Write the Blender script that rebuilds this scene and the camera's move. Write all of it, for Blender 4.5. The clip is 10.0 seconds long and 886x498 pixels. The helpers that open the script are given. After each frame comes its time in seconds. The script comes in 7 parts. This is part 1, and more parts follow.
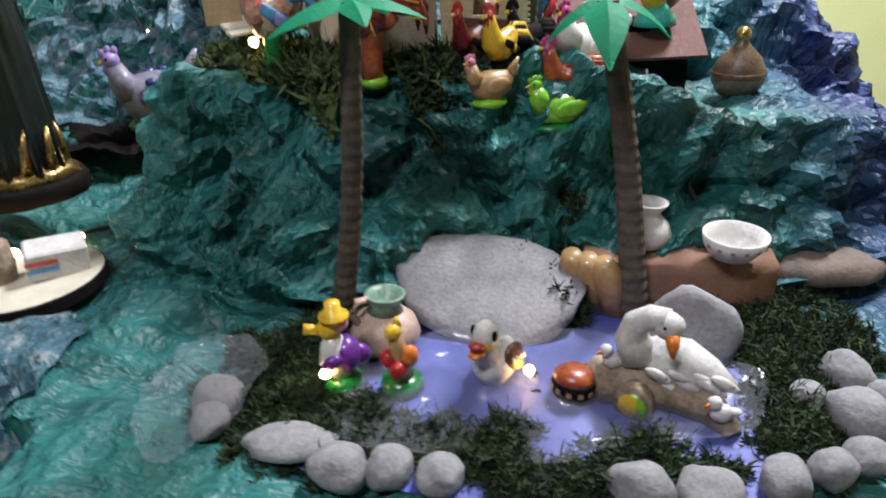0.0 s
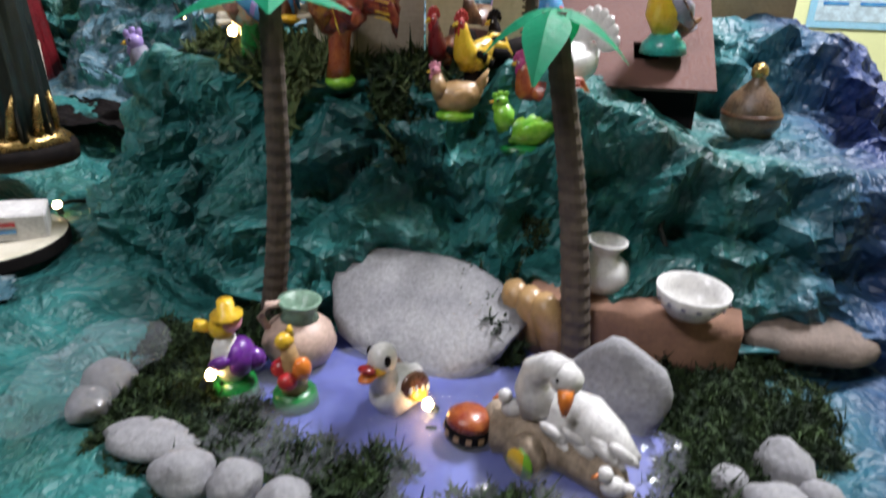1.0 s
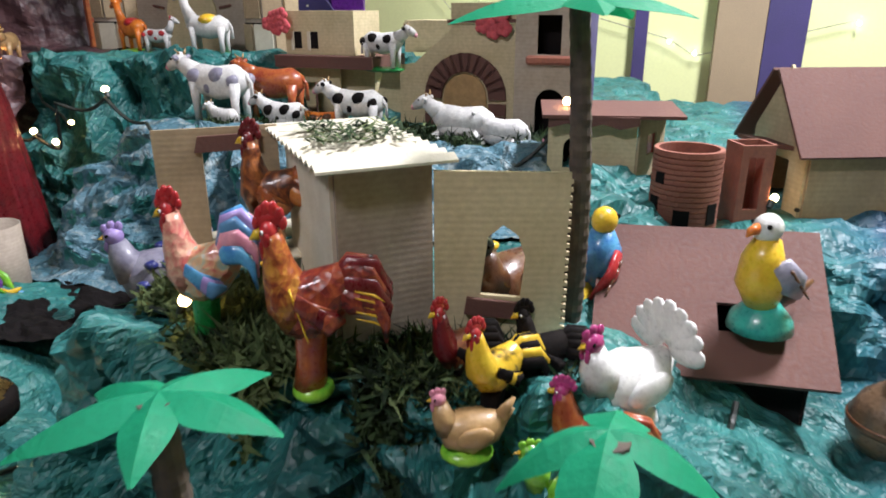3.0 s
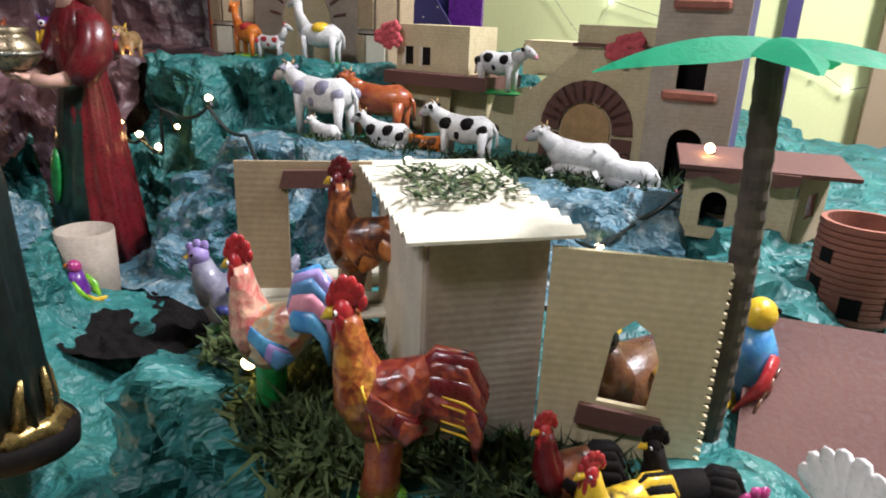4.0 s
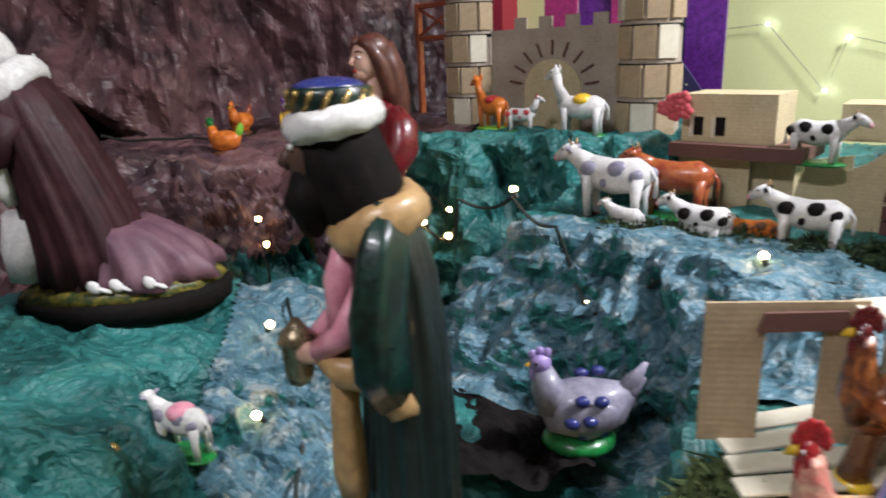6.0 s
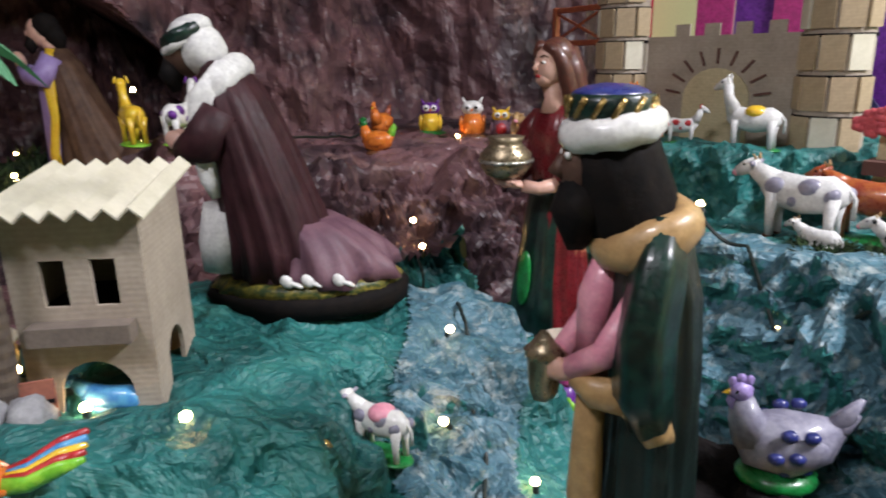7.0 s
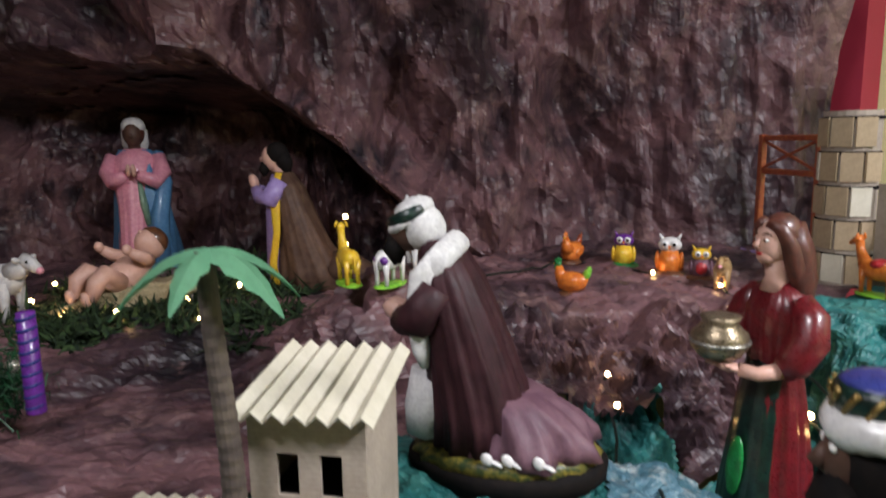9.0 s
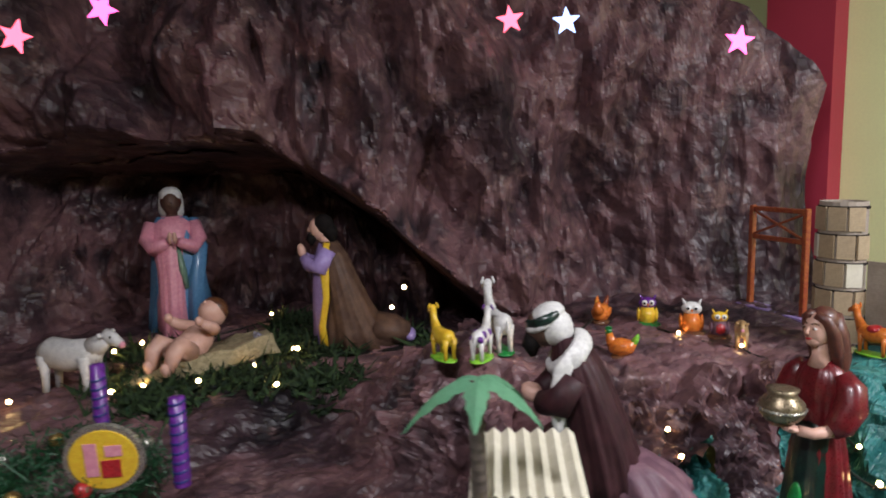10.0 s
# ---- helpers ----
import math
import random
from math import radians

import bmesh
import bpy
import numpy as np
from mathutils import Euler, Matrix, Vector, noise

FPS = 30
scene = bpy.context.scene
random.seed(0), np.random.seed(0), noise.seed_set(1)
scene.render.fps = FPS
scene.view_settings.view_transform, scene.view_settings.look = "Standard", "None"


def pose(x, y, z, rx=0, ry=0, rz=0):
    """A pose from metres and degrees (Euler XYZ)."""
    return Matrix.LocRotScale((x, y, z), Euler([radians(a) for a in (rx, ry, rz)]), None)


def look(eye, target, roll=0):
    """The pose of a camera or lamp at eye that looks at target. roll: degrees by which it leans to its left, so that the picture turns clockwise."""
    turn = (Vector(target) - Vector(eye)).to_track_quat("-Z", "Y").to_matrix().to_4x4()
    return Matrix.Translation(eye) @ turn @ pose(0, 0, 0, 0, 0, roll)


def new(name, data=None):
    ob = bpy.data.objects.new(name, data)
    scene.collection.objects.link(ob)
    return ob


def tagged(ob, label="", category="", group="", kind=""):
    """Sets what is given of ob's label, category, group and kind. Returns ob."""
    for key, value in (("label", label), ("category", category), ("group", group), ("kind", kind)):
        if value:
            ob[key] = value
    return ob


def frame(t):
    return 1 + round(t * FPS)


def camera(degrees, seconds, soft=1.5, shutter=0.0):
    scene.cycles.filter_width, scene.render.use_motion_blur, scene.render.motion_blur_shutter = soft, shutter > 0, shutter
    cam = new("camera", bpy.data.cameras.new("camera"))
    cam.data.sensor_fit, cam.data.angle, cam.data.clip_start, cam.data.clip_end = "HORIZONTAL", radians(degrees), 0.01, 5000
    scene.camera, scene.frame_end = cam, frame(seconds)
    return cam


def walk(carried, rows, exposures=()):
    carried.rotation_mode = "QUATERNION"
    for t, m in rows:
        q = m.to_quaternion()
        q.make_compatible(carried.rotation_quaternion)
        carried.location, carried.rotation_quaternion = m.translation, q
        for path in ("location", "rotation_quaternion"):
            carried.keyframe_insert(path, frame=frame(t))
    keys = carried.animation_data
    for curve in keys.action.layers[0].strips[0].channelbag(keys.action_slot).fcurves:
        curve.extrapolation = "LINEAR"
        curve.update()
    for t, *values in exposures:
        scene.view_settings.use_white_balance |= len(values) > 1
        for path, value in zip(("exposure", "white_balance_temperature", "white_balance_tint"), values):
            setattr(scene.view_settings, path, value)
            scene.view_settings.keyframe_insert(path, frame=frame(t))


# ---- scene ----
cam = camera(67.0, 10.0, soft=1.8, shutter=0.35)
PATH = [
    (0, (0.046, 0.048, 1.231), (-0.075, 1.837, 0.345), -3.1),
    (0.5, (0.122, 0.069, 1.193), (-0.123, 1.832, 0.282), 0.3),
    (0.6, (0.132, 0.067, 1.193), (-0.154, 1.822, 0.277), 0.4),
    (1, (0.168, 0.098, 1.211), (-0.196, 1.88, 0.38), 1.1),
    (1.5, (0.195, 0.125, 1.278), (-0.3, 1.949, 0.624), 0.0),
    (2, (0.204, 0.172, 1.32), (-0.29, 2.007, 0.697), -0.6),
    (2.2, (0.191, 0.196, 1.327), (-0.326, 2.025, 0.703), -0.1),
    (3.3, (0.128, 0.388, 1.339), (-0.409, 2.188, 0.65), 0.1),
    (3.5, (0.117, 0.41, 1.339), (-0.474, 2.192, 0.651), 2.3),
    (4, (0.101, 0.43, 1.352), (-0.693, 2.142, 0.69), 2.3),
    (4.2, (0.101, 0.438, 1.355), (-0.732, 2.133, 0.696), 1.2),
    (4.5, (0.089, 0.449, 1.359), (-0.794, 2.109, 0.679), -0.2),
    (5, (0.036, 0.45, 1.384), (-0.922, 2.077, 0.724), -0.9),
    (5.5, (-0.046, 0.414, 1.406), (-1.027, 2.051, 0.808), -1.1),
    (5.6, (-0.073, 0.392, 1.409), (-1.076, 2.017, 0.813), -1.1),
    (5.8, (-0.109, 0.381, 1.414), (-1.186, 1.961, 0.83), -2.1),
    (6, (-0.152, 0.366, 1.415), (-1.273, 1.919, 0.84), -2.4),
    (6.2, (-0.189, 0.352, 1.411), (-1.326, 1.899, 0.85), -2.3),
    (7.5, (-0.27, 0.289, 1.426), (-1.758, 1.524, 0.915), -2.2),
    (7.9, (-0.262, 0.295, 1.428), (-1.885, 1.377, 0.987), -3.8),
    (8, (-0.262, 0.302, 1.426), (-1.902, 1.358, 0.981), -3.7),
    (8.2, (-0.259, 0.309, 1.429), (-1.921, 1.321, 0.965), -4.0),
    (8.5, (-0.271, 0.312, 1.446), (-1.904, 1.367, 0.979), -3.8),
    (9, (-0.308, 0.287, 1.535), (-1.97, 1.352, 1.212), -0.9),
    (9.5, (-0.323, 0.197, 1.61), (-1.954, 1.323, 1.34), 0.5),
    (9.6, (-0.323, 0.158, 1.62), (-1.939, 1.312, 1.378), 0.4),
    (10, (-0.318, -0.037, 1.68), (-1.886, 1.177, 1.426), -1.3),
]
walk(cam, [(t, look(eye, target, roll)) for t, eye, target, roll in PATH])

# ---- light ----
world = bpy.data.worlds.new("world")
scene.world = world
world.use_nodes = True
bg = world.node_tree.nodes["Background"]
bg.inputs["Color"].default_value = (0.75, 0.85, 1.0, 1)
bg.inputs["Strength"].default_value = 0.012
scene.view_settings.exposure = 0.0


def area_lamp(name, at, target, size, size_y, watts, colour):
    data = bpy.data.lights.new(name, "AREA")
    data.shape, data.size, data.size_y, data.energy, data.color = "RECTANGLE", size, size_y, watts, colour
    ob = new(name, data)
    ob.matrix_world = look(at, target)
    return ob


area_lamp("unseen_lamp_light", (0.75, 1.35, 2.62), (0.45, 1.30, 0.0), 0.6, 0.12, 84, (0.93, 0.92, 1.0))
# unseen front lamp, added as fill for the cave and the card panel
area_lamp("unseen_lamp_light", (-0.48, -0.42, 2.62), (-0.60, 0.4, 0.0), 0.6, 0.12, 21, (0.95, 0.92, 1.0))


# ---- materials ----
def nodes_of(name):
    m = bpy.data.materials.new(name)
    m.use_nodes = True
    nt = m.node_tree
    return m, nt, nt.nodes["Principled BSDF"]


def noise_node(nt, scale, detail=4.0, rough=0.55, distort=0.0):
    n = nt.nodes.new("ShaderNodeTexNoise")
    n.inputs["Scale"].default_value = scale
    n.inputs["Detail"].default_value = detail
    n.inputs["Roughness"].default_value = rough
    n.inputs["Distortion"].default_value = distort
    nt.links.new(nt.nodes["coords"].outputs["Object"], n.inputs["Vector"])
    return n


def ramp(nt, src, stops):
    r = nt.nodes.new("ShaderNodeValToRGB")
    while len(r.color_ramp.elements) < len(stops):
        r.color_ramp.elements.new(0.5)
    for e, (p, c) in zip(r.color_ramp.elements, stops):
        e.position, e.color = p, (*c, 1)
    nt.links.new(src, r.inputs["Fac"])
    return r


def mix(nt, fac, a, b, kind="MIX"):
    n = nt.nodes.new("ShaderNodeMix")
    n.data_type, n.blend_type = "RGBA", kind
    if isinstance(fac, (int, float)):
        n.inputs["Factor"].default_value = fac
    else:
        nt.links.new(fac, n.inputs["Factor"])
    for sock, v in ((n.inputs["A"], a), (n.inputs["B"], b)):
        if isinstance(v, tuple):
            sock.default_value = (*v, 1)
        else:
            nt.links.new(v, sock)
    return n.outputs["Result"]


def coords(nt):
    t = nt.nodes.new("ShaderNodeTexCoord")
    t.name = "coords"
    return t


def bump(nt, bsdf, height, strength, dist):
    b = nt.nodes.new("ShaderNodeBump")
    b.inputs["Strength"].default_value, b.inputs["Distance"].default_value = strength, dist
    nt.links.new(height, b.inputs["Height"])
    nt.links.new(b.outputs["Normal"], bsdf.inputs["Normal"])


def surface(name, col, col2=None, rough=0.6, metal=0.0, scale=40, fine=260, grain=0.25, depth=0.001, coat=0.0, spec=0.5):
    """A surface of two tones in blotches and fine grain."""
    m, nt, b = nodes_of(name)
    coords(nt)
    col2 = col2 or tuple(c * 0.72 for c in col)
    big, small = noise_node(nt, scale, 3), noise_node(nt, fine, 5)
    r = ramp(nt, big.outputs["Fac"], [(0.38, col2), (0.62, col)])
    g = ramp(nt, small.outputs["Fac"], [(0.3, (1 - grain,) * 3), (0.7, (1.0,) * 3)])
    nt.links.new(mix(nt, 1.0, r.outputs["Color"], g.outputs["Color"], "MULTIPLY"), b.inputs["Base Color"])
    rr = ramp(nt, small.outputs["Fac"], [(0.3, (max(rough - 0.12, 0.02),) * 3), (0.7, (min(rough + 0.1, 1),) * 3)])
    nt.links.new(rr.outputs["Color"], b.inputs["Roughness"])
    b.inputs["Metallic"].default_value = metal
    b.inputs["Specular IOR Level"].default_value = spec
    b.inputs["Coat Weight"].default_value = coat
    b.inputs["Coat Roughness"].default_value = 0.12
    bump(nt, b, small.outputs["Fac"], 0.5, depth)
    return m


def corrugated(name, col, col2, rough=0.85, scale=20, fine=180, grain=0.2):
    """Kraft cardboard: blotches, paper grain and the faint ribs of the flutes inside."""
    m, nt, b = nodes_of(name)
    coords(nt)
    big, small = noise_node(nt, scale, 4), noise_node(nt, fine, 5)
    ribs = nt.nodes.new("ShaderNodeTexWave")
    ribs.bands_direction = "Z"
    ribs.inputs["Scale"].default_value, ribs.inputs["Distortion"].default_value = 62, 1.2
    ribs.inputs["Detail"].default_value, ribs.inputs["Detail Scale"].default_value = 3, 2
    nt.links.new(nt.nodes["coords"].outputs["Object"], ribs.inputs["Vector"])
    r = ramp(nt, big.outputs["Fac"], [(0.36, col2), (0.64, col)])
    g = ramp(nt, small.outputs["Fac"], [(0.3, (1 - grain,) * 3), (0.7, (1.0,) * 3)])
    lines = ramp(nt, ribs.outputs["Fac"], [(0.2, (0.955,) * 3), (0.8, (1.0,) * 3)])
    c = mix(nt, 1.0, r.outputs["Color"], g.outputs["Color"], "MULTIPLY")
    nt.links.new(mix(nt, 1.0, c, lines.outputs["Color"], "MULTIPLY"), b.inputs["Base Color"])
    b.inputs["Roughness"].default_value = rough
    bump(nt, b, ribs.outputs["Fac"], 0.12, 0.0006)
    return m


def plumage(name, dark, mid, light, scale=70):
    """Glazed feathers: three brushed tones in streaks with a scaly relief."""
    m, nt, b = nodes_of(name)
    coords(nt)
    n = noise_node(nt, scale, 5, 0.65, 1.6)
    r = ramp(nt, n.outputs["Fac"], [(0.34, dark), (0.48, mid), (0.62, light)])
    nt.links.new(r.outputs["Color"], b.inputs["Base Color"])
    b.inputs["Roughness"].default_value, b.inputs["Coat Weight"].default_value = 0.36, 0.5
    b.inputs["Coat Roughness"].default_value = 0.12
    vor = nt.nodes.new("ShaderNodeTexVoronoi")
    vor.inputs["Scale"].default_value = scale * 2.2
    nt.links.new(nt.nodes["coords"].outputs["Object"], vor.inputs["Vector"])
    bump(nt, b, vor.outputs["Distance"], 0.7, 0.0022)
    return m


def paper(name, tones, scale=9, spot=26, spots=(0.3, 0.4, 0.42), amount=0.62, rough=0.5, blue=None, crease=17.0, relief=0.22):
    """Hand-painted crumpled kraft paper: broad washes, dabbed spots and fine creases."""
    m, nt, b = nodes_of(name)
    coords(nt)
    wash = noise_node(nt, scale, 5, 0.6, 0.6)
    dab = noise_node(nt, spot, 6, 0.7, 0.3)
    fine = noise_node(nt, 150, 4, 0.6)
    n = len(tones)
    r = ramp(nt, wash.outputs["Fac"], [(0.3 + 0.4 * i / max(n - 1, 1), c) for i, c in enumerate(tones)])
    f = ramp(nt, dab.outputs["Fac"], [(amount - 0.06, (0, 0, 0)), (amount + 0.1, (0.8,) * 3)])
    c = mix(nt, f.outputs["Color"], r.outputs["Color"], spots)
    if blue:
        sep = nt.nodes.new("ShaderNodeSeparateXYZ")
        nt.links.new(nt.nodes["coords"].outputs["Object"], sep.inputs["Vector"])
        rise = nt.nodes.new("ShaderNodeMapRange")
        rise.inputs["From Min"].default_value, rise.inputs["From Max"].default_value = 0.30, 0.46
        nt.links.new(sep.outputs["X"], rise.inputs["Value"])
        c = mix(nt, rise.outputs["Result"], c, blue)
    g = ramp(nt, fine.outputs["Fac"], [(0.3, (0.7,) * 3), (0.7, (1,) * 3)])
    nt.links.new(mix(nt, 1.0, c, g.outputs["Color"], "MULTIPLY"), b.inputs["Base Color"])
    b.inputs["Roughness"].default_value = rough
    # creases: flat facets at two sizes that meet in ridges
    warp = mix(nt, 0.10, nt.nodes["coords"].outputs["Object"], wash.outputs["Color"])
    heights = []
    for size, share in ((crease, 1.0), (crease * 2.7, 0.42)):
        vor = nt.nodes.new("ShaderNodeTexVoronoi")
        vor.feature, vor.distance = "F1", "MANHATTAN"
        vor.inputs["Scale"].default_value = size
        nt.links.new(warp, vor.inputs["Vector"])
        scaled = nt.nodes.new("ShaderNodeMath")
        scaled.operation = "MULTIPLY"
        scaled.inputs[1].default_value = share
        nt.links.new(vor.outputs["Distance"], scaled.inputs[0])
        heights.append(scaled)
    total = nt.nodes.new("ShaderNodeMath")
    nt.links.new(heights[0].outputs[0], total.inputs[0])
    nt.links.new(heights[1].outputs[0], total.inputs[1])
    bump(nt, b, total.outputs[0], 0.75, relief / crease)
    return m


def light_mat(name, col, power):
    m, nt, b = nodes_of(name)
    b.inputs["Base Color"].default_value = (*col, 1)
    b.inputs["Emission Color"].default_value = (*col, 1)
    b.inputs["Emission Strength"].default_value = power
    return m


TEAL = paper("teal_paper", [(0.006, 0.050, 0.050), (0.014, 0.115, 0.110), (0.028, 0.19, 0.18), (0.045, 0.20, 0.17)], spots=(0.10, 0.25, 0.26), amount=0.70, blue=(0.02, 0.045, 0.16))
RIVER = paper("river_paper", [(0.03, 0.10, 0.13), (0.07, 0.17, 0.22), (0.11, 0.22, 0.28)], spots=(0.42, 0.46, 0.44), amount=0.58, spot=40)
# painted washes; their wide range also puts fold highlights and shade into the colour
ROCK = paper("rock_paper", [(0.011, 0.008, 0.011), (0.060, 0.034, 0.041), (0.20, 0.102, 0.108), (0.034, 0.028, 0.036)], scale=2.6, spots=(0.32, 0.19, 0.175), amount=0.60, spot=6, rough=0.44, crease=8.0, relief=0.15)
WATER = surface("pond_blue", (0.060, 0.080, 0.34), (0.11, 0.14, 0.44), rough=0.5, scale=26, depth=0.0008)
KRAFT = corrugated("cardboard", (0.46, 0.35, 0.22), (0.37, 0.28, 0.17), rough=0.85, scale=22, fine=190, grain=0.2)
KRAFT_PALE = corrugated("pale_cardboard", (0.64, 0.54, 0.34), (0.54, 0.45, 0.27), rough=0.85, scale=20, fine=180, grain=0.2)
KRAFT_GREY = corrugated("grey_cardboard", (0.44, 0.37, 0.30), (0.36, 0.30, 0.24), rough=0.85, scale=18, fine=180)
# darker copy of the kraft, with the balcony's shade put into its colour
SHADED_KRAFT = surface("shaded_cardboard", (0.20, 0.16, 0.13), (0.15, 0.12, 0.10), rough=0.85, scale=30)
BROWN = surface("brown_card", (0.14, 0.062, 0.048), (0.12, 0.052, 0.042), rough=0.8, scale=12, grain=0.12)
CREAM = surface("cream_card", (0.66, 0.62, 0.50), (0.58, 0.54, 0.42), rough=0.8, scale=30, grain=0.1)
TERRA = surface("terracotta", (0.36, 0.13, 0.085), (0.28, 0.10, 0.07), rough=0.8, scale=50)
# real dark card; also stands in for shade in openings, windows and hollow
DARK = surface("dark_card_and_shade", (0.012, 0.010, 0.010), rough=0.9, spec=0.12)
MOSS = surface("moss", (0.034, 0.070, 0.016), (0.008, 0.024, 0.008), rough=0.95, scale=60, grain=0.5)
MOSS_PALE = surface("dry_moss", (0.13, 0.17, 0.06), (0.06, 0.10, 0.03), rough=0.95, scale=60, grain=0.4)
STONE = surface("grey_stone", (0.36, 0.36, 0.37), (0.26, 0.26, 0.275), rough=0.85, scale=24, grain=0.35, depth=0.002)
STONE_WARM = surface("brown_stone", (0.22, 0.17, 0.14), (0.14, 0.11, 0.09), rough=0.85, scale=24, grain=0.35, depth=0.002)
TRUNK = surface("palm_trunk", (0.13, 0.10, 0.075), (0.08, 0.06, 0.05), rough=0.85, scale=60)
FROND = surface("green_foam", (0.012, 0.44, 0.22), (0.010, 0.40, 0.20), rough=0.6, scale=14, grain=0.1)
FROND_PALE = surface("pale_green_paper", (0.20, 0.48, 0.28), (0.16, 0.42, 0.24), rough=0.7, scale=30, grain=0.15)
LIME = surface("lime_wall", (0.78, 0.82, 0.42), (0.74, 0.78, 0.39), rough=0.7, scale=2, fine=120, grain=0.06)
REDWALL = surface("red_paint", (0.42, 0.03, 0.06), (0.38, 0.025, 0.05), rough=0.6, scale=4, grain=0.1)
BLUEPAINT = surface("indigo_paint", (0.06, 0.045, 0.16), (0.05, 0.04, 0.13), rough=0.6, scale=6, grain=0.1)
BROWNPAINT = surface("tan_paint", (0.36, 0.27, 0.17), (0.33, 0.25, 0.16), rough=0.7, scale=5, grain=0.1)
PLASTER = surface("white_ceiling_paint", (0.75, 0.75, 0.72), rough=0.8, scale=3, grain=0.06)
FLOOR = surface("floor_tile", (0.16, 0.15, 0.14), rough=0.4, scale=4)
CABLE = surface("green_black_cable", (0.008, 0.016, 0.012), rough=0.5)
BULB = light_mat("warm_bulb", (1.0, 0.62, 0.26), 48)
GOLD = surface("gold_paint", (0.55, 0.38, 0.14), (0.35, 0.23, 0.08), rough=0.3, metal=0.8, scale=60)


def gloss(name, col, col2=None, rough=0.34):
    return surface(name, col, col2, rough=rough, scale=90, fine=320, grain=0.16, depth=0.0007, coat=0.35)


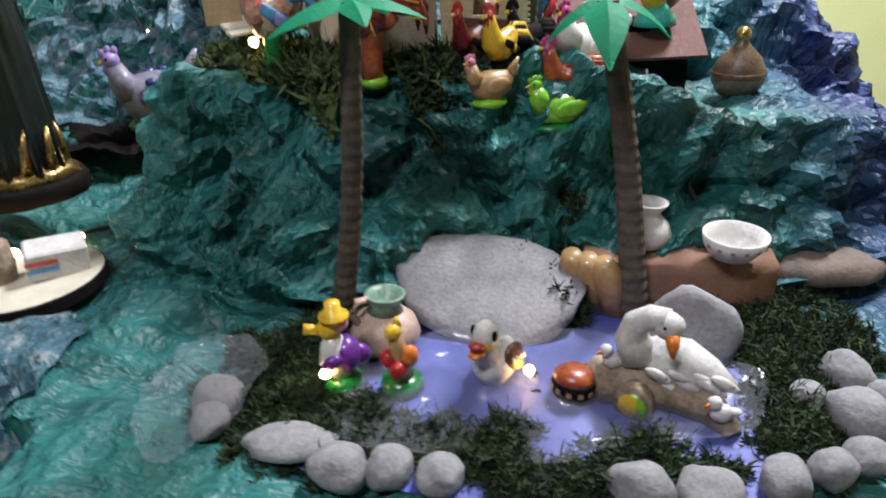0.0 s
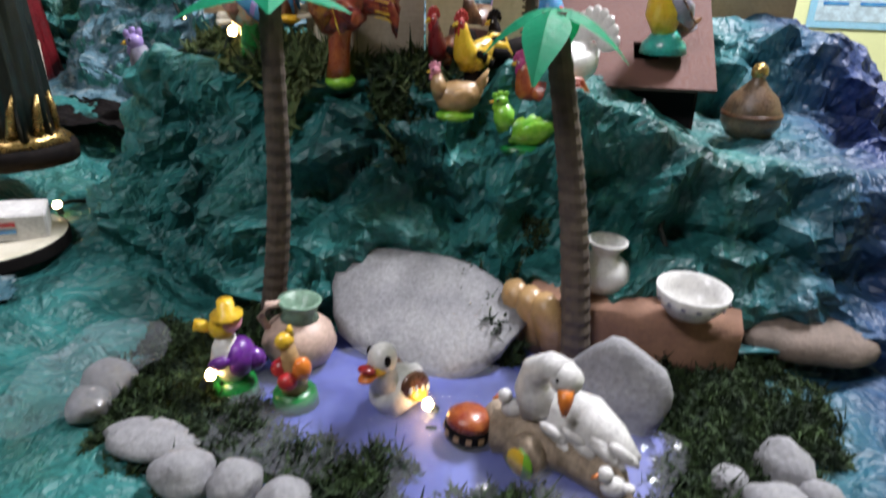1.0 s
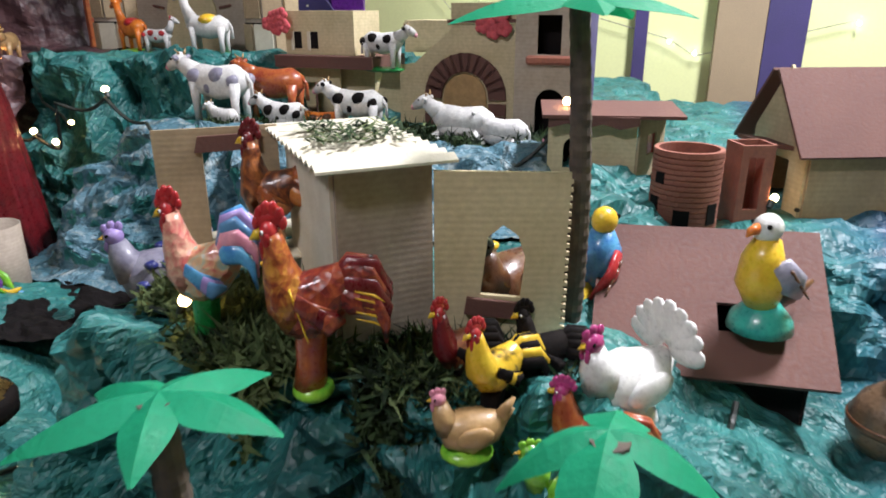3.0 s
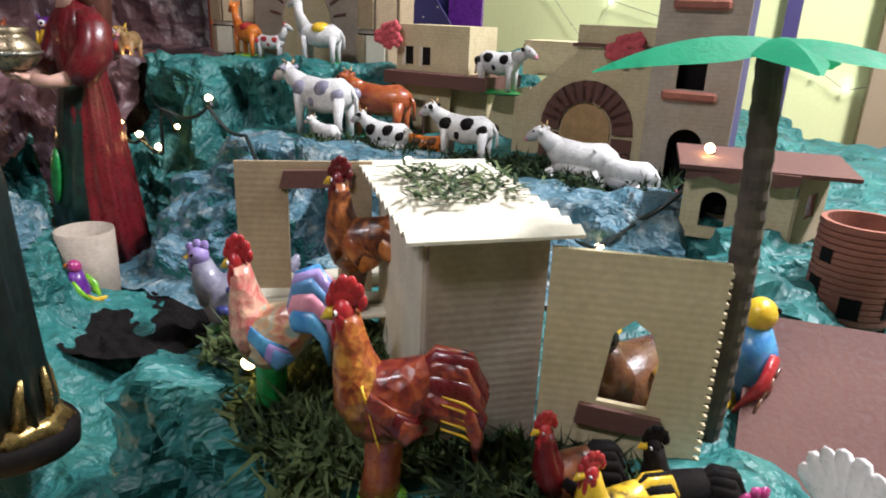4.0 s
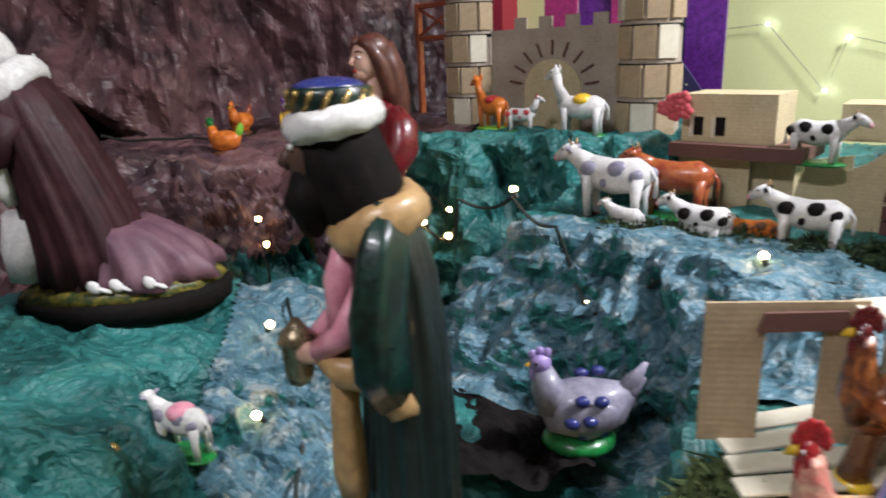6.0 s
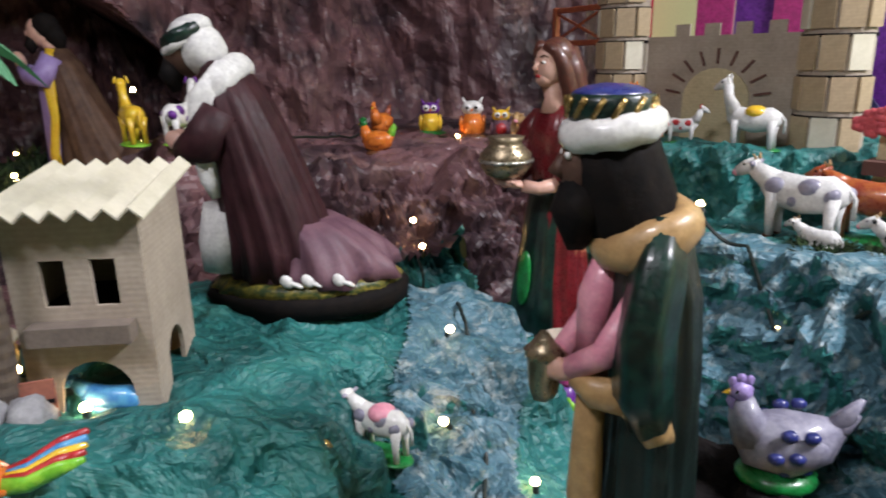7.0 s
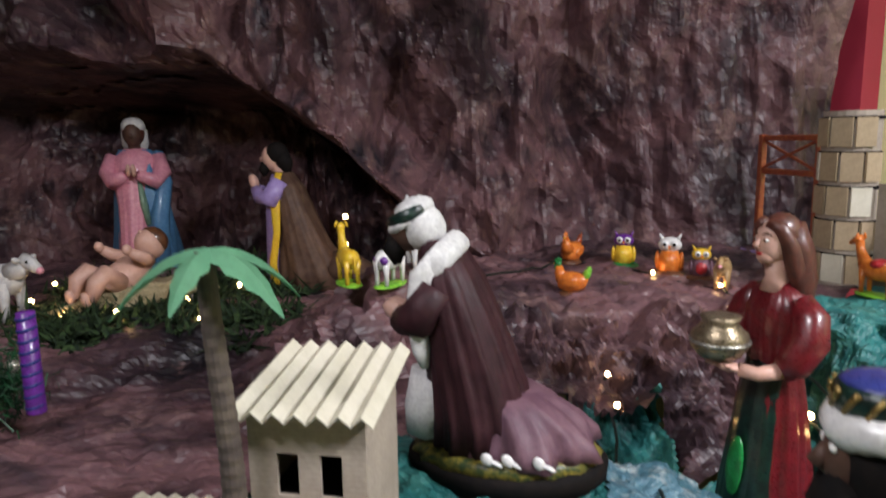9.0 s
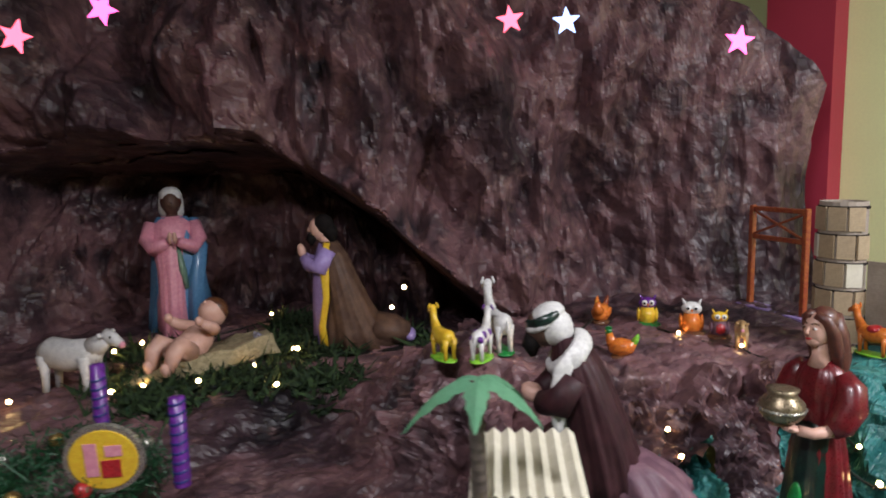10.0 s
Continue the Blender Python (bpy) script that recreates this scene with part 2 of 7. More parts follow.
PAINT = {
    "white": gloss("white_glaze", (0.78, 0.77, 0.74), (0.70, 0.69, 0.67)),
    "matt_white": surface("matt_white_paint", (0.72, 0.71, 0.69), (0.60, 0.59, 0.58), rough=0.6, scale=80),
    "red": gloss("red_glaze", (0.50, 0.025, 0.03), (0.32, 0.015, 0.02)),
    "crimson": gloss("crimson_glaze", (0.15, 0.008, 0.013), (0.10, 0.006, 0.009)),
    "rust": gloss("rust_glaze", (0.27, 0.045, 0.022), (0.40, 0.11, 0.03)),
    "amber": gloss("amber_glaze", (0.46, 0.17, 0.035), (0.28, 0.07, 0.02)),
    "orange": gloss("orange_glaze", (0.75, 0.22, 0.03), (0.60, 0.14, 0.02)),
    "yellow": gloss("yellow_glaze", (0.80, 0.55, 0.04), (0.74, 0.44, 0.03)),
    "lime": gloss("lime_glaze", (0.30, 0.62, 0.05), (0.14, 0.45, 0.03)),
    "green": gloss("green_glaze", (0.01, 0.24, 0.05), (0.01, 0.15, 0.03)),
    "darkgreen": gloss("dark_green_glaze", (0.003, 0.026, 0.018), (0.002, 0.010, 0.008), rough=0.38),
    "night": gloss("black_green_glaze", (0.003, 0.011, 0.009), (0.002, 0.005, 0.004), rough=0.5),
    "blue": gloss("blue_glaze", (0.05, 0.22, 0.52), (0.10, 0.36, 0.60)),
    "skyblue": gloss("sky_blue_glaze", (0.10, 0.26, 0.46), (0.07, 0.20, 0.38), rough=0.5),
    "navy": gloss("navy_glaze", (0.03, 0.04, 0.20)),
    "purple": gloss("purple_glaze", (0.16, 0.03, 0.30), (0.10, 0.02, 0.20)),
    "lilac": gloss("lilac_glaze", (0.40, 0.30, 0.62), (0.34, 0.24, 0.54), rough=0.5),
    "plum": surface("plum_paint", (0.048, 0.016, 0.020), (0.030, 0.010, 0.013), rough=0.55, scale=40, spec=0.25),
    "plum_pale": surface("pale_plum_paint", (0.17, 0.085, 0.11), (0.12, 0.055, 0.08), rough=0.6, scale=40),
    "pink": gloss("pink_glaze", (0.78, 0.34, 0.42), (0.68, 0.25, 0.34), rough=0.45),
    "coral": surface("coral_felt", (0.66, 0.11, 0.13), (0.52, 0.08, 0.10), rough=0.9, scale=60),
    "magenta": gloss("magenta_glaze", (0.50, 0.05, 0.22)),
    "brown": gloss("brown_glaze", (0.15, 0.06, 0.025), (0.09, 0.035, 0.018)),
    "tan": gloss("tan_glaze", (0.48, 0.30, 0.13), (0.38, 0.23, 0.10), rough=0.45),
    "robe": surface("brown_robe_paint", (0.13, 0.075, 0.05), (0.09, 0.05, 0.035), rough=0.55, scale=40, spec=0.25),
    "black": surface("black_paint", (0.007, 0.006, 0.006), (0.012, 0.009, 0.008), rough=0.8, scale=70, spec=0.12),
    "grey": gloss("grey_glaze", (0.30, 0.29, 0.36), (0.20, 0.19, 0.26), rough=0.5),
    "skin": surface("skin_paint", (0.66, 0.40, 0.32), (0.60, 0.35, 0.27), rough=0.45, scale=60, grain=0.08),
    "dark_skin": surface("dark_skin_paint", (0.10, 0.048, 0.032), rough=0.6),
    "hair": gloss("auburn_paint", (0.11, 0.030, 0.018), (0.07, 0.02, 0.012), rough=0.5),
    "gold": GOLD,
    "red_plume": plumage("red_plumage", (0.030, 0.006, 0.006), (0.19, 0.022, 0.016), (0.30, 0.060, 0.020)),
    "amber_plume": plumage("amber_plumage", (0.14, 0.018, 0.010), (0.32, 0.075, 0.018), (0.50, 0.22, 0.035)),
    "brown_plume": plumage("brown_plumage", (0.030, 0.010, 0.006), (0.13, 0.035, 0.014), (0.36, 0.12, 0.03), 45),
    "pastel_plume": plumage("pastel_plumage", (0.55, 0.16, 0.12), (0.62, 0.38, 0.20), (0.30, 0.42, 0.34), 60),
    "rose_plume": plumage("rose_plumage", (0.50, 0.10, 0.09), (0.58, 0.24, 0.18), (0.66, 0.42, 0.28), 60),
    "bee_plume": plumage("yellow_black_plumage", (0.015, 0.012, 0.01), (0.72, 0.46, 0.03), (0.80, 0.56, 0.05), 28),
    "bronze": surface("dull_bronze_paint", (0.36, 0.29, 0.19), (0.24, 0.19, 0.12), rough=0.34, metal=0.75, scale=70),
    "moss_gold": surface("gilded_moss_paint", (0.30, 0.24, 0.04), (0.03, 0.06, 0.02), rough=0.45, scale=110, fine=300, grain=0.4),
    "silver": surface("silver_paint", (0.6, 0.58, 0.5), rough=0.3, metal=0.8),
    "clay": surface("clay_glaze", (0.62, 0.45, 0.36), (0.52, 0.37, 0.30), rough=0.5, scale=50),
    "sage": surface("sage_glaze", (0.22, 0.36, 0.26), rough=0.35, scale=50),
    "teal": gloss("turquoise_glaze", (0.04, 0.42, 0.34), (0.03, 0.30, 0.26)),
    "bark": surface("bark_paint", (0.42, 0.33, 0.24), (0.26, 0.20, 0.14), rough=0.8, scale=90, grain=0.4, depth=0.002),
    "gourd": surface("gourd_skin", (0.20, 0.12, 0.07), (0.12, 0.075, 0.05), rough=0.35, scale=60, grain=0.4),
}


# ---- building helpers ----
def link(name, bm, material, parent=None, label="", smooth=False, bevel=0.0):
    me = bpy.data.meshes.new(name)
    if bevel:
        bmesh.ops.bevel(bm, geom=bm.edges[:], offset=bevel, segments=1, affect="EDGES", clamp_overlap=True)
    bm.normal_update()
    bm.to_mesh(me)
    bm.free()
    for m in material if isinstance(material, (list, tuple)) else [material]:
        me.materials.append(m)
    if smooth:
        me.polygons.foreach_set("use_smooth", [True] * len(me.polygons))
    ob = new(name, me)
    if parent:
        ob.parent = parent
    if label:
        ob["label"] = label
    return ob


part = link


def thing(name, m, label, category, group="", kind=""):
    ob = new(name)
    ob.empty_display_size = 0.02
    ob.matrix_world = m
    return tagged(ob, label, category, group, kind)


def box(bm, x0, y0, z0, x1, y1, z1):
    v = [bm.verts.new(c) for c in ((x0, y0, z0), (x1, y0, z0), (x1, y1, z0), (x0, y1, z0), (x0, y0, z1), (x1, y0, z1), (x1, y1, z1), (x0, y1, z1))]
    for f in ((0, 3, 2, 1), (4, 5, 6, 7), (0, 1, 5, 4), (1, 2, 6, 5), (2, 3, 7, 6), (3, 0, 4, 7)):
        bm.faces.new([v[i] for i in f])


def boxed(*dims):
    bm = bmesh.new()
    box(bm, *dims)
    return bm


def plate(outline, thick, holes=()):
    """A sheet in the x-z plane with the given outline, from y 0 to thick; holes are outlines too."""
    bm = bmesh.new()
    edges = []
    for loop in (outline, *holes):
        vs = [bm.verts.new((x, 0, z)) for x, z in loop]
        edges += [bm.edges.new((vs[i], vs[(i + 1) % len(vs)])) for i in range(len(vs))]
    bmesh.ops.triangle_fill(bm, use_beauty=True, edges=edges, normal=(0, -1, 0))
    out = bmesh.ops.extrude_face_region(bm, geom=bm.faces[:])
    bmesh.ops.translate(bm, verts=[g for g in out["geom"] if isinstance(g, bmesh.types.BMVert)], vec=(0, thick, 0))
    bmesh.ops.recalc_face_normals(bm, faces=bm.faces[:])
    return bm


def smooth_step(a, b, v):
    t = np.clip((v - a) / (b - a), 0, 1)
    return t * t * (3 - 2 * t)


def facets(p, seed, freq):
    """Flat facets that meet in sharp folds: random heights on a turned lattice, joined by planes."""
    rng = np.random.default_rng(seed)
    table = rng.uniform(-1, 1, 4096)
    turn, _ = np.linalg.qr(rng.normal(size=(3, 3)))
    q = p @ turn.T * freq
    q = q + 0.32 * np.sin(q[:, [1, 2, 0]] * 0.9 + rng.uniform(0, 6, 3)) + rng.uniform(0, 50, 3)
    cell = np.floor(q).astype(np.int64)
    f = q - cell
    order = np.argsort(-f, axis=1)
    g = np.take_along_axis(f, order, 1)

    def value(c):
        return table[(c[:, 0] * 73856093 ^ c[:, 1] * 19349663 ^ c[:, 2] * 83492791) & 4095]

    step = np.eye(3, dtype=np.int64)
    c1 = cell + step[order[:, 0]]
    c2 = c1 + step[order[:, 1]]
    return value(cell) * (1 - g[:, 0]) + value(c1) * (g[:, 0] - g[:, 1]) + value(c2) * (g[:, 1] - g[:, 2]) + value(cell + 1) * g[:, 2]


def crumple(p, seed, freq):
    """Creases of crumpled paper at points p, between about -1 and 1."""
    a, b = facets(p, seed, freq), facets(p, seed + 100, freq * 1.9)
    return 0.62 * a + 0.75 * (0.45 - np.abs(a)) + 0.42 * b


def sheet(name, points, nu, nv, material, smooth=False, keep=None):
    """A mesh from a grid of nu by nv points; keep marks the points whose faces stay."""
    me = bpy.data.meshes.new(name)
    i, j = np.meshgrid(np.arange(nu - 1), np.arange(nv - 1), indexing="ij")
    a = (i * nv + j).ravel()
    faces = np.stack([a, a + nv, a + nv + 1, a + 1], 1)
    if keep is not None:
        faces = faces[keep[faces].all(1)]
        used = np.unique(faces)
        remap = np.zeros(len(points), int)
        remap[used] = np.arange(len(used))
        points, faces = points[used], remap[faces]
    me.from_pydata(points.tolist(), [], faces.tolist())
    me.materials.append(material)
    me.polygons.foreach_set("use_smooth", [smooth] * len(me.polygons))
    me.update()
    return new(name, me)


# ---- the lie of the land ----
POND_Z = 0.886


def land(x, y):
    """Height of the paper ground, before its creases."""
    cliff = smooth_step(0.625, 0.725, y - 0.02 * np.sin(x * 17))
    terrace = 1.098 - 0.065 * smooth_step(0.12, 0.30, x)
    hill = POND_Z + (terrace - POND_Z) * cliff
    # right side falls away
    right = smooth_step(0.43, 0.62, x)
    valley = 0.915 + 0.06 * smooth_step(-0.42, -0.62, x)
    bench = 1.125 + 0.015 * np.sin(x * 9 + y * 7)
    valley = valley + (bench - valley) * smooth_step(-0.56, -0.80, x + 0.12 * (y - 0.6)) * smooth_step(1.04, 0.90, y)
    west = smooth_step(-0.19, -0.30, x + 0.06 * smooth_step(0.6, 0.7, y))
    z = hill + (valley - hill) * west
    # back terraces
    back = 1.165 - 0.045 * smooth_step(0.10, 0.2, x)
    up = smooth_step(1.02, 1.17, y - 0.04 * np.sin(x * 8)) * smooth_step(-0.74, -0.60, x)
    up = np.maximum(up, smooth_step(0.93, 1.0, y) * smooth_step(0.06, 0.12, x))
    z = z + (back - z) * up
    castle = smooth_step(1.36, 1.46, y + 0.1 * smooth_step(-0.6, -0.75, x)) * smooth_step(-0.42, -0.50, x)
    z = z + (1.258 - z) * castle
    # brown mound under the little owl, and the cave's floor
    mound = smooth_step(0.96, 1.36, y + 0.35 * smooth_step(-0.95, -1.25, x)) * smooth_step(-0.80, -1.08, x)
    z = z + (1.232 - z) * mound * smooth_step(-1.95, -1.7, x)
    west2 = smooth_step(-1.02, -1.2, x) * smooth_step(1.25, 1.0, y)
    z = z + (1.06 + 0.05 * smooth_step(-1.6, -2.0, x) - z) * west2 * (1 - mound)
    knoll = np.exp(-(((x + 1.36) / 0.17) ** 2 + ((y - 0.86) / 0.15) ** 2) ** 1.5)
    z = z + (1.30 - z) * knoll * 0.97
    z = z + (1.115 - z) * smooth_step(-1.65, -1.85, x) * (1 - knoll)
    # front edge
    edge = 0.335 + 0.06 * np.sin(x * 6) - 0.75 * smooth_step(-0.55, -0.75, x) + 0.22 * smooth_step(-0.20, -0.34, x) * smooth_step(-0.62, -0.5, x)
    z = z - 0.75 * smooth_step(0.0, 0.42, edge - y) - 0.55 * smooth_step(0.0, 0.5, x - 0.40)
    return np.maximum(z, 0.02)


def ground_z(x, y):
    return float(land(np.array([float(x)]), np.array([float(y)]))[0])


def paper_ground(name, x0, x1, y0, y1, step, material, lift=0.0, mask=None, amp=1.0, seed=3):
    def lines(lo, hi, fine):
        v = np.arange(lo, hi, step / 4)
        dense = np.zeros_like(v) + step
        for p, q, s in fine:
            dense[(v >= p) & (v <= q)] = s
        count = np.cumsum(step / 4 / dense)
        return np.interp(np.arange(1, int(count[-1])), count, v)

    xs = lines(x0, x1, ((-0.86, -0.66, 0.0045), (-0.34, -0.18, 0.0045), (-1.3, -0.95, 0.006)))
    ys = lines(y0, y1, ((0.60, 0.75, 0.0026), (1.0, 1.2, 0.0042), (1.2, 1.5, 0.005)))
    nx, ny = len(xs), len(ys)
    X, Y = np.meshgrid(xs, ys, indexing="ij")
    x, y = X.ravel(), Y.ravel()
    z = land(x, y)
    gx, gy = (land(x + 0.004, y) - z) / 0.004, (land(x, y + 0.004) - z) / 0.004
    n = np.stack([-gx, -gy, np.ones_like(z)], 1)
    n /= np.linalg.norm(n, axis=1)[:, None]
    steep = smooth_step(0.25, 1.2, np.hypot(gx, gy))
    p = np.stack([x, y, z], 1)
    big = crumple(p, seed, 8)
    mid = crumple(p, seed + 1, 20)
    fine = crumple(p, seed + 2, 50)
    pond = np.exp(-(((x - 0.10) / 0.20) ** 2 + ((y - 0.47) / 0.13) ** 2) ** 2)
    calm = (1 - pond) * amp
    d = calm * ((0.010 + 0.034 * steep) * big + (0.011 + 0.030 * steep) * mid + (0.0035 + 0.011 * steep) * fine)
    p = p + n * d[:, None] + [0, 0, lift]
    keep = mask(x, y) if mask is not None else None
    return sheet(name, p, nx, ny, material, keep=keep)


def brown_part(x, y):
    wob = 0.04 * np.sin(x * 11) + 0.03 * np.sin(y * 17 + 1)
    return ((x < -0.93 + wob) & (y > 1.06 + wob - 0.2 * (x + 0.93))) | (x < -1.08 + wob)


ground = paper_ground("ground", -1.3, 0.95, -0.7, 2.15, 0.0065, TEAL, mask=lambda x, y: ~brown_part(x + 0.012, y - 0.012))
tagged(ground, "crumpled teal painted paper landscape", "ground", kind="structure")
brown_ground = paper_ground("brown_ground", -3.4, -0.85, -0.7, 2.15, 0.010, ROCK, lift=0.004, mask=brown_part, amp=1.25, seed=8)
tagged(brown_ground, "crumpled brown painted rock paper", "ground", kind="structure")


def river_course(x, y):
    mid = -0.585 - 1.10 * (y - 0.70) + 0.015 * np.sin(y * 15)
    return (np.abs(x - mid) < 0.098 + 0.014 * np.sin(y * 21)) & (y > 0.40) & (y < 1.04)


river = paper_ground("river", -1.1, -0.3, 0.3, 1.2, 0.007, RIVER, lift=0.005, mask=river_course)
tagged(river, "strip of pale blue blotched paper as a stream", "paper stream", kind="structure")


def back_course(x, y):
    return (y > 0.98 + 0.04 * np.sin(x * 8)) & (y < 1.22) & (x > -0.72) & (x < 0.06)


back_paper = paper_ground("bank", -0.8, 0.1, 0.9, 1.3, 0.007, RIVER, lift=0.005, mask=back_course)
tagged(back_paper, "pale blue blotched paper bank", "paper bank", kind="structure")


# ---- the brown paper rock wall with its cave ----
def rock_wall():
    low = [(-1.24, 2.12), (-1.45, 2.05), (-1.85, 1.85), (-2.12, 1.55), (-2.42, 1.36), (-2.92, 1.25), (-3.08, 0.75), (-3.05, 0.2), (-2.9, -0.5)]
    high = [(-1.24, 2.12), (-1.45, 2.00), (-1.80, 1.78), (-1.98, 1.40), (-2.02, 1.05), (-2.36, 0.82), (-2.62, 0.45), (-2.78, 0.05), (-2.8, -0.5)]
    nu, nv = 330, 190
    s, v = np.linspace(0, len(low) - 1, nu), np.linspace(0, 1, nv)
    k = np.arange(len(low))
    lx, ly = (np.interp(s, k, [q[c] for q in low]) for c in (0, 1))
    hx, hy = (np.interp(s, k, [q[c] for q in high]) for c in (0, 1))
    top = np.interp(s, k, [1.88, 2.15, 2.5, 2.6, 2.6, 2.6, 2.6, 2.6, 2.6])
    brow = np.interp(s, k, [1.0, 1.0, 1.0, 1.15, 1.46, 1.68, 1.70, 1.70, 1.6])
    z = 0.95 + (top[:, None] - 0.95) * v[None, :]
    t = smooth_step(brow[:, None] - 0.06, brow[:, None] + 0.10, z)
    x = lx[:, None] + (hx - lx)[:, None] * t
    y = ly[:, None] + (hy - ly)[:, None] * t
    lean = -0.10 * smooth_step(1.9, 2.6, z)
    p = np.stack([x + lean, y, z], 2).reshape(-1, 3)
    n = np.array([0.8, -0.55, 0.1])
    q = p * [1.0, 1.0, 0.62] + [0, 0, 0.25] * p[:, [1]]
    a, b, c = crumple(q, 31, 2.1), crumple(q, 32, 5.0), crumple(q, 33, 14)
    calm = np.repeat(np.interp(s, k, [0.35, 0.45, 0.75, 1, 1, 1, 1, 1, 1]), nv)
    p = p + n * (calm * (0.27 * a + 0.17 * b + 0.06 * c))[:, None]
    ob = sheet("rock_wall", p, nu, nv, ROCK)
    return tagged(ob, "tall crumpled brown paper rock face with a dark cave", "paper rock", kind="structure")


rock_wall()


# ---- the room ----
def slab(name, dims, material, label, category):
    return tagged(link(name, boxed(*dims), material), label, category, kind="structure")


WALL_Y = 2.40
slab("floor", (-3.8, -2.6, -0.1, 2.6, WALL_Y + 0.2, 0.0), FLOOR, "dull tiled floor of the room", "floor")
slab("ceiling", (-3.8, -2.6, 2.75, 2.6, WALL_Y + 0.2, 2.85), PLASTER, "white painted ceiling", "ceiling")
slab("wall_north", (-3.8, WALL_Y, 0.0, 2.6, WALL_Y + 0.15, 2.75), LIME, "bright lime painted wall", "wall")
slab("wall_east", (2.6, -2.6, 0.0, 2.75, WALL_Y + 0.15, 2.75), LIME, "bright lime painted wall", "wall")
# unseen walls, tan instead of lime to weaken the light they bounce
slab("wall_south", (-3.8, -2.75, 0.0, 2.6, -2.6, 2.75), BROWNPAINT, "unseen room wall, tan to cut the bounced light", "wall")
slab("wall_west", (-3.95, -2.6, 0.0, -3.8, WALL_Y + 0.15, 2.75), BROWNPAINT, "unseen room wall, tan to cut the bounced light", "wall")
slab("pillar", (-1.50, WALL_Y - 0.10, 0.0, -1.28, WALL_Y - 0.002, 2.75), REDWALL, "crimson painted pillar against the lime wall", "pillar")


# ---- painted figures ----
class Figure:
    """Gathers rounded pieces of several paints into one mesh; x is ahead, z is up."""

    def __init__(self):
        self.bm, self.mats = bmesh.new(), []

    def paint(self, name):
        if name not in self.mats:
            self.mats.append(name)
        return self.mats.index(name)

    def ball(self, name, c, r, turn=(0, 0, 0), seg=16):
        r = (r,) * 3 if isinstance(r, (int, float)) else r
        k = self.paint(name)
        m = pose(*c, *turn) @ Matrix.Diagonal((*r, 1))
        out = bmesh.ops.create_uvsphere(self.bm, u_segments=seg, v_segments=max(seg * 2 // 3, 6), radius=1, matrix=m)
        for f in {f for v in out["verts"] for f in v.link_faces}:
            f.material_index, f.smooth = k, True
        return self

    def tube(self, name, pts, radii, seg=12, flat=1.0, folds=0, fold=0.0, phase=0.0):
        """A rounded tube along pts; flat squeezes it sideways; folds pleat it like cloth."""
        k = self.paint(name)
        pts = [Vector(p) for p in pts]
        rings = []
        for i, p in enumerate(pts):
            way = (pts[min(i + 1, len(pts) - 1)] - pts[max(i - 1, 0)]).normalized()
            side = way.cross(Vector((0, 0, 1))) if abs(way.z) < 0.9 else Vector((0, -1, 0))
            if rings:
                side = last - way * last.dot(way)
            side.normalize()
            last = side
            other = side.cross(way)
            ring = []
            for j in range(seg):
                a = 2 * math.pi * j / seg
                r = radii[i] * (1 + fold * (0.4 + 0.6 * i / len(pts)) * math.sin(folds * a + phase + 1.3 * math.sin(i)))
                ring.append(self.bm.verts.new(p + side * math.cos(a) * r * flat + other * math.sin(a) * r))
            rings.append(ring)
        faces = [self.bm.faces.new((a[j], a[(j + 1) % seg], b[(j + 1) % seg], b[j])) for a, b in zip(rings, rings[1:]) for j in range(seg)]
        faces += [self.bm.faces.new(rings[0][::-1]), self.bm.faces.new(rings[-1])]
        for f in faces:
            f.material_index, f.smooth = k, True
        return self

    def robe(self, name, rows, seg=40, folds=9, fold=0.07, phase=0.0):
        """A draped body: rows of (z, x, y, rx, ry), pleated more towards the hem."""
        k = self.paint(name)
        rings, top, low = [], max(r[0] for r in rows), min(r[0] for r in rows)
        for z, x, y, rx, ry in rows:
            w = fold * (0.25 + 0.75 * (top - z) / max(top - low, 1e-6))
            ring = []
            for j in range(seg):
                a = 2 * math.pi * j / seg
                g = 1 + w * (math.sin(folds * a + phase + 5 * z / max(top, 1e-6)) + 0.5 * math.sin(2.3 * folds * a + 2))
                ring.append(self.bm.verts.new((x + rx * g * math.cos(a), y + ry * g * math.sin(a), z)))
            rings.append(ring)
        faces = [self.bm.faces.new((a[j], a[(j + 1) % seg], b[(j + 1) % seg], b[j])) for a, b in zip(rings, rings[1:]) for j in range(seg)]
        faces += [self.bm.faces.new(rings[0]), self.bm.faces.new(rings[-1])]
        for f in faces:
            f.material_index, f.smooth = k, True
        return self

    def ring(self, name, c, rx, ry, r, tilt=0.0, flat=1.0, seg=32, twist=0, rope=0.0):
        """A closed roll round c, tipped forward by tilt degrees; flat stretches it upright, rope twists it."""
        k, turn, rings = self.paint(name), pose(*c, 0, tilt, 0), []
        for i in range(seg):
            a = 2 * math.pi * i / seg
            row = []
            for j in range(12):
                b = 2 * math.pi * j / 12
                q = r * (1 + rope * math.sin(twist * a + b * 2))
                row.append(self.bm.verts.new(turn @ Vector(((rx + q * math.cos(b)) * math.cos(a), (ry + q * math.cos(b)) * math.sin(a), q * flat * math.sin(b)))))
            rings.append(row)
        for i in range(seg):
            for j in range(12):
                f = self.bm.faces.new((rings[i][j], rings[(i + 1) % seg][j], rings[(i + 1) % seg][(j + 1) % 12], rings[i][(j + 1) % 12]))
                f.material_index, f.smooth = k, True
        return self

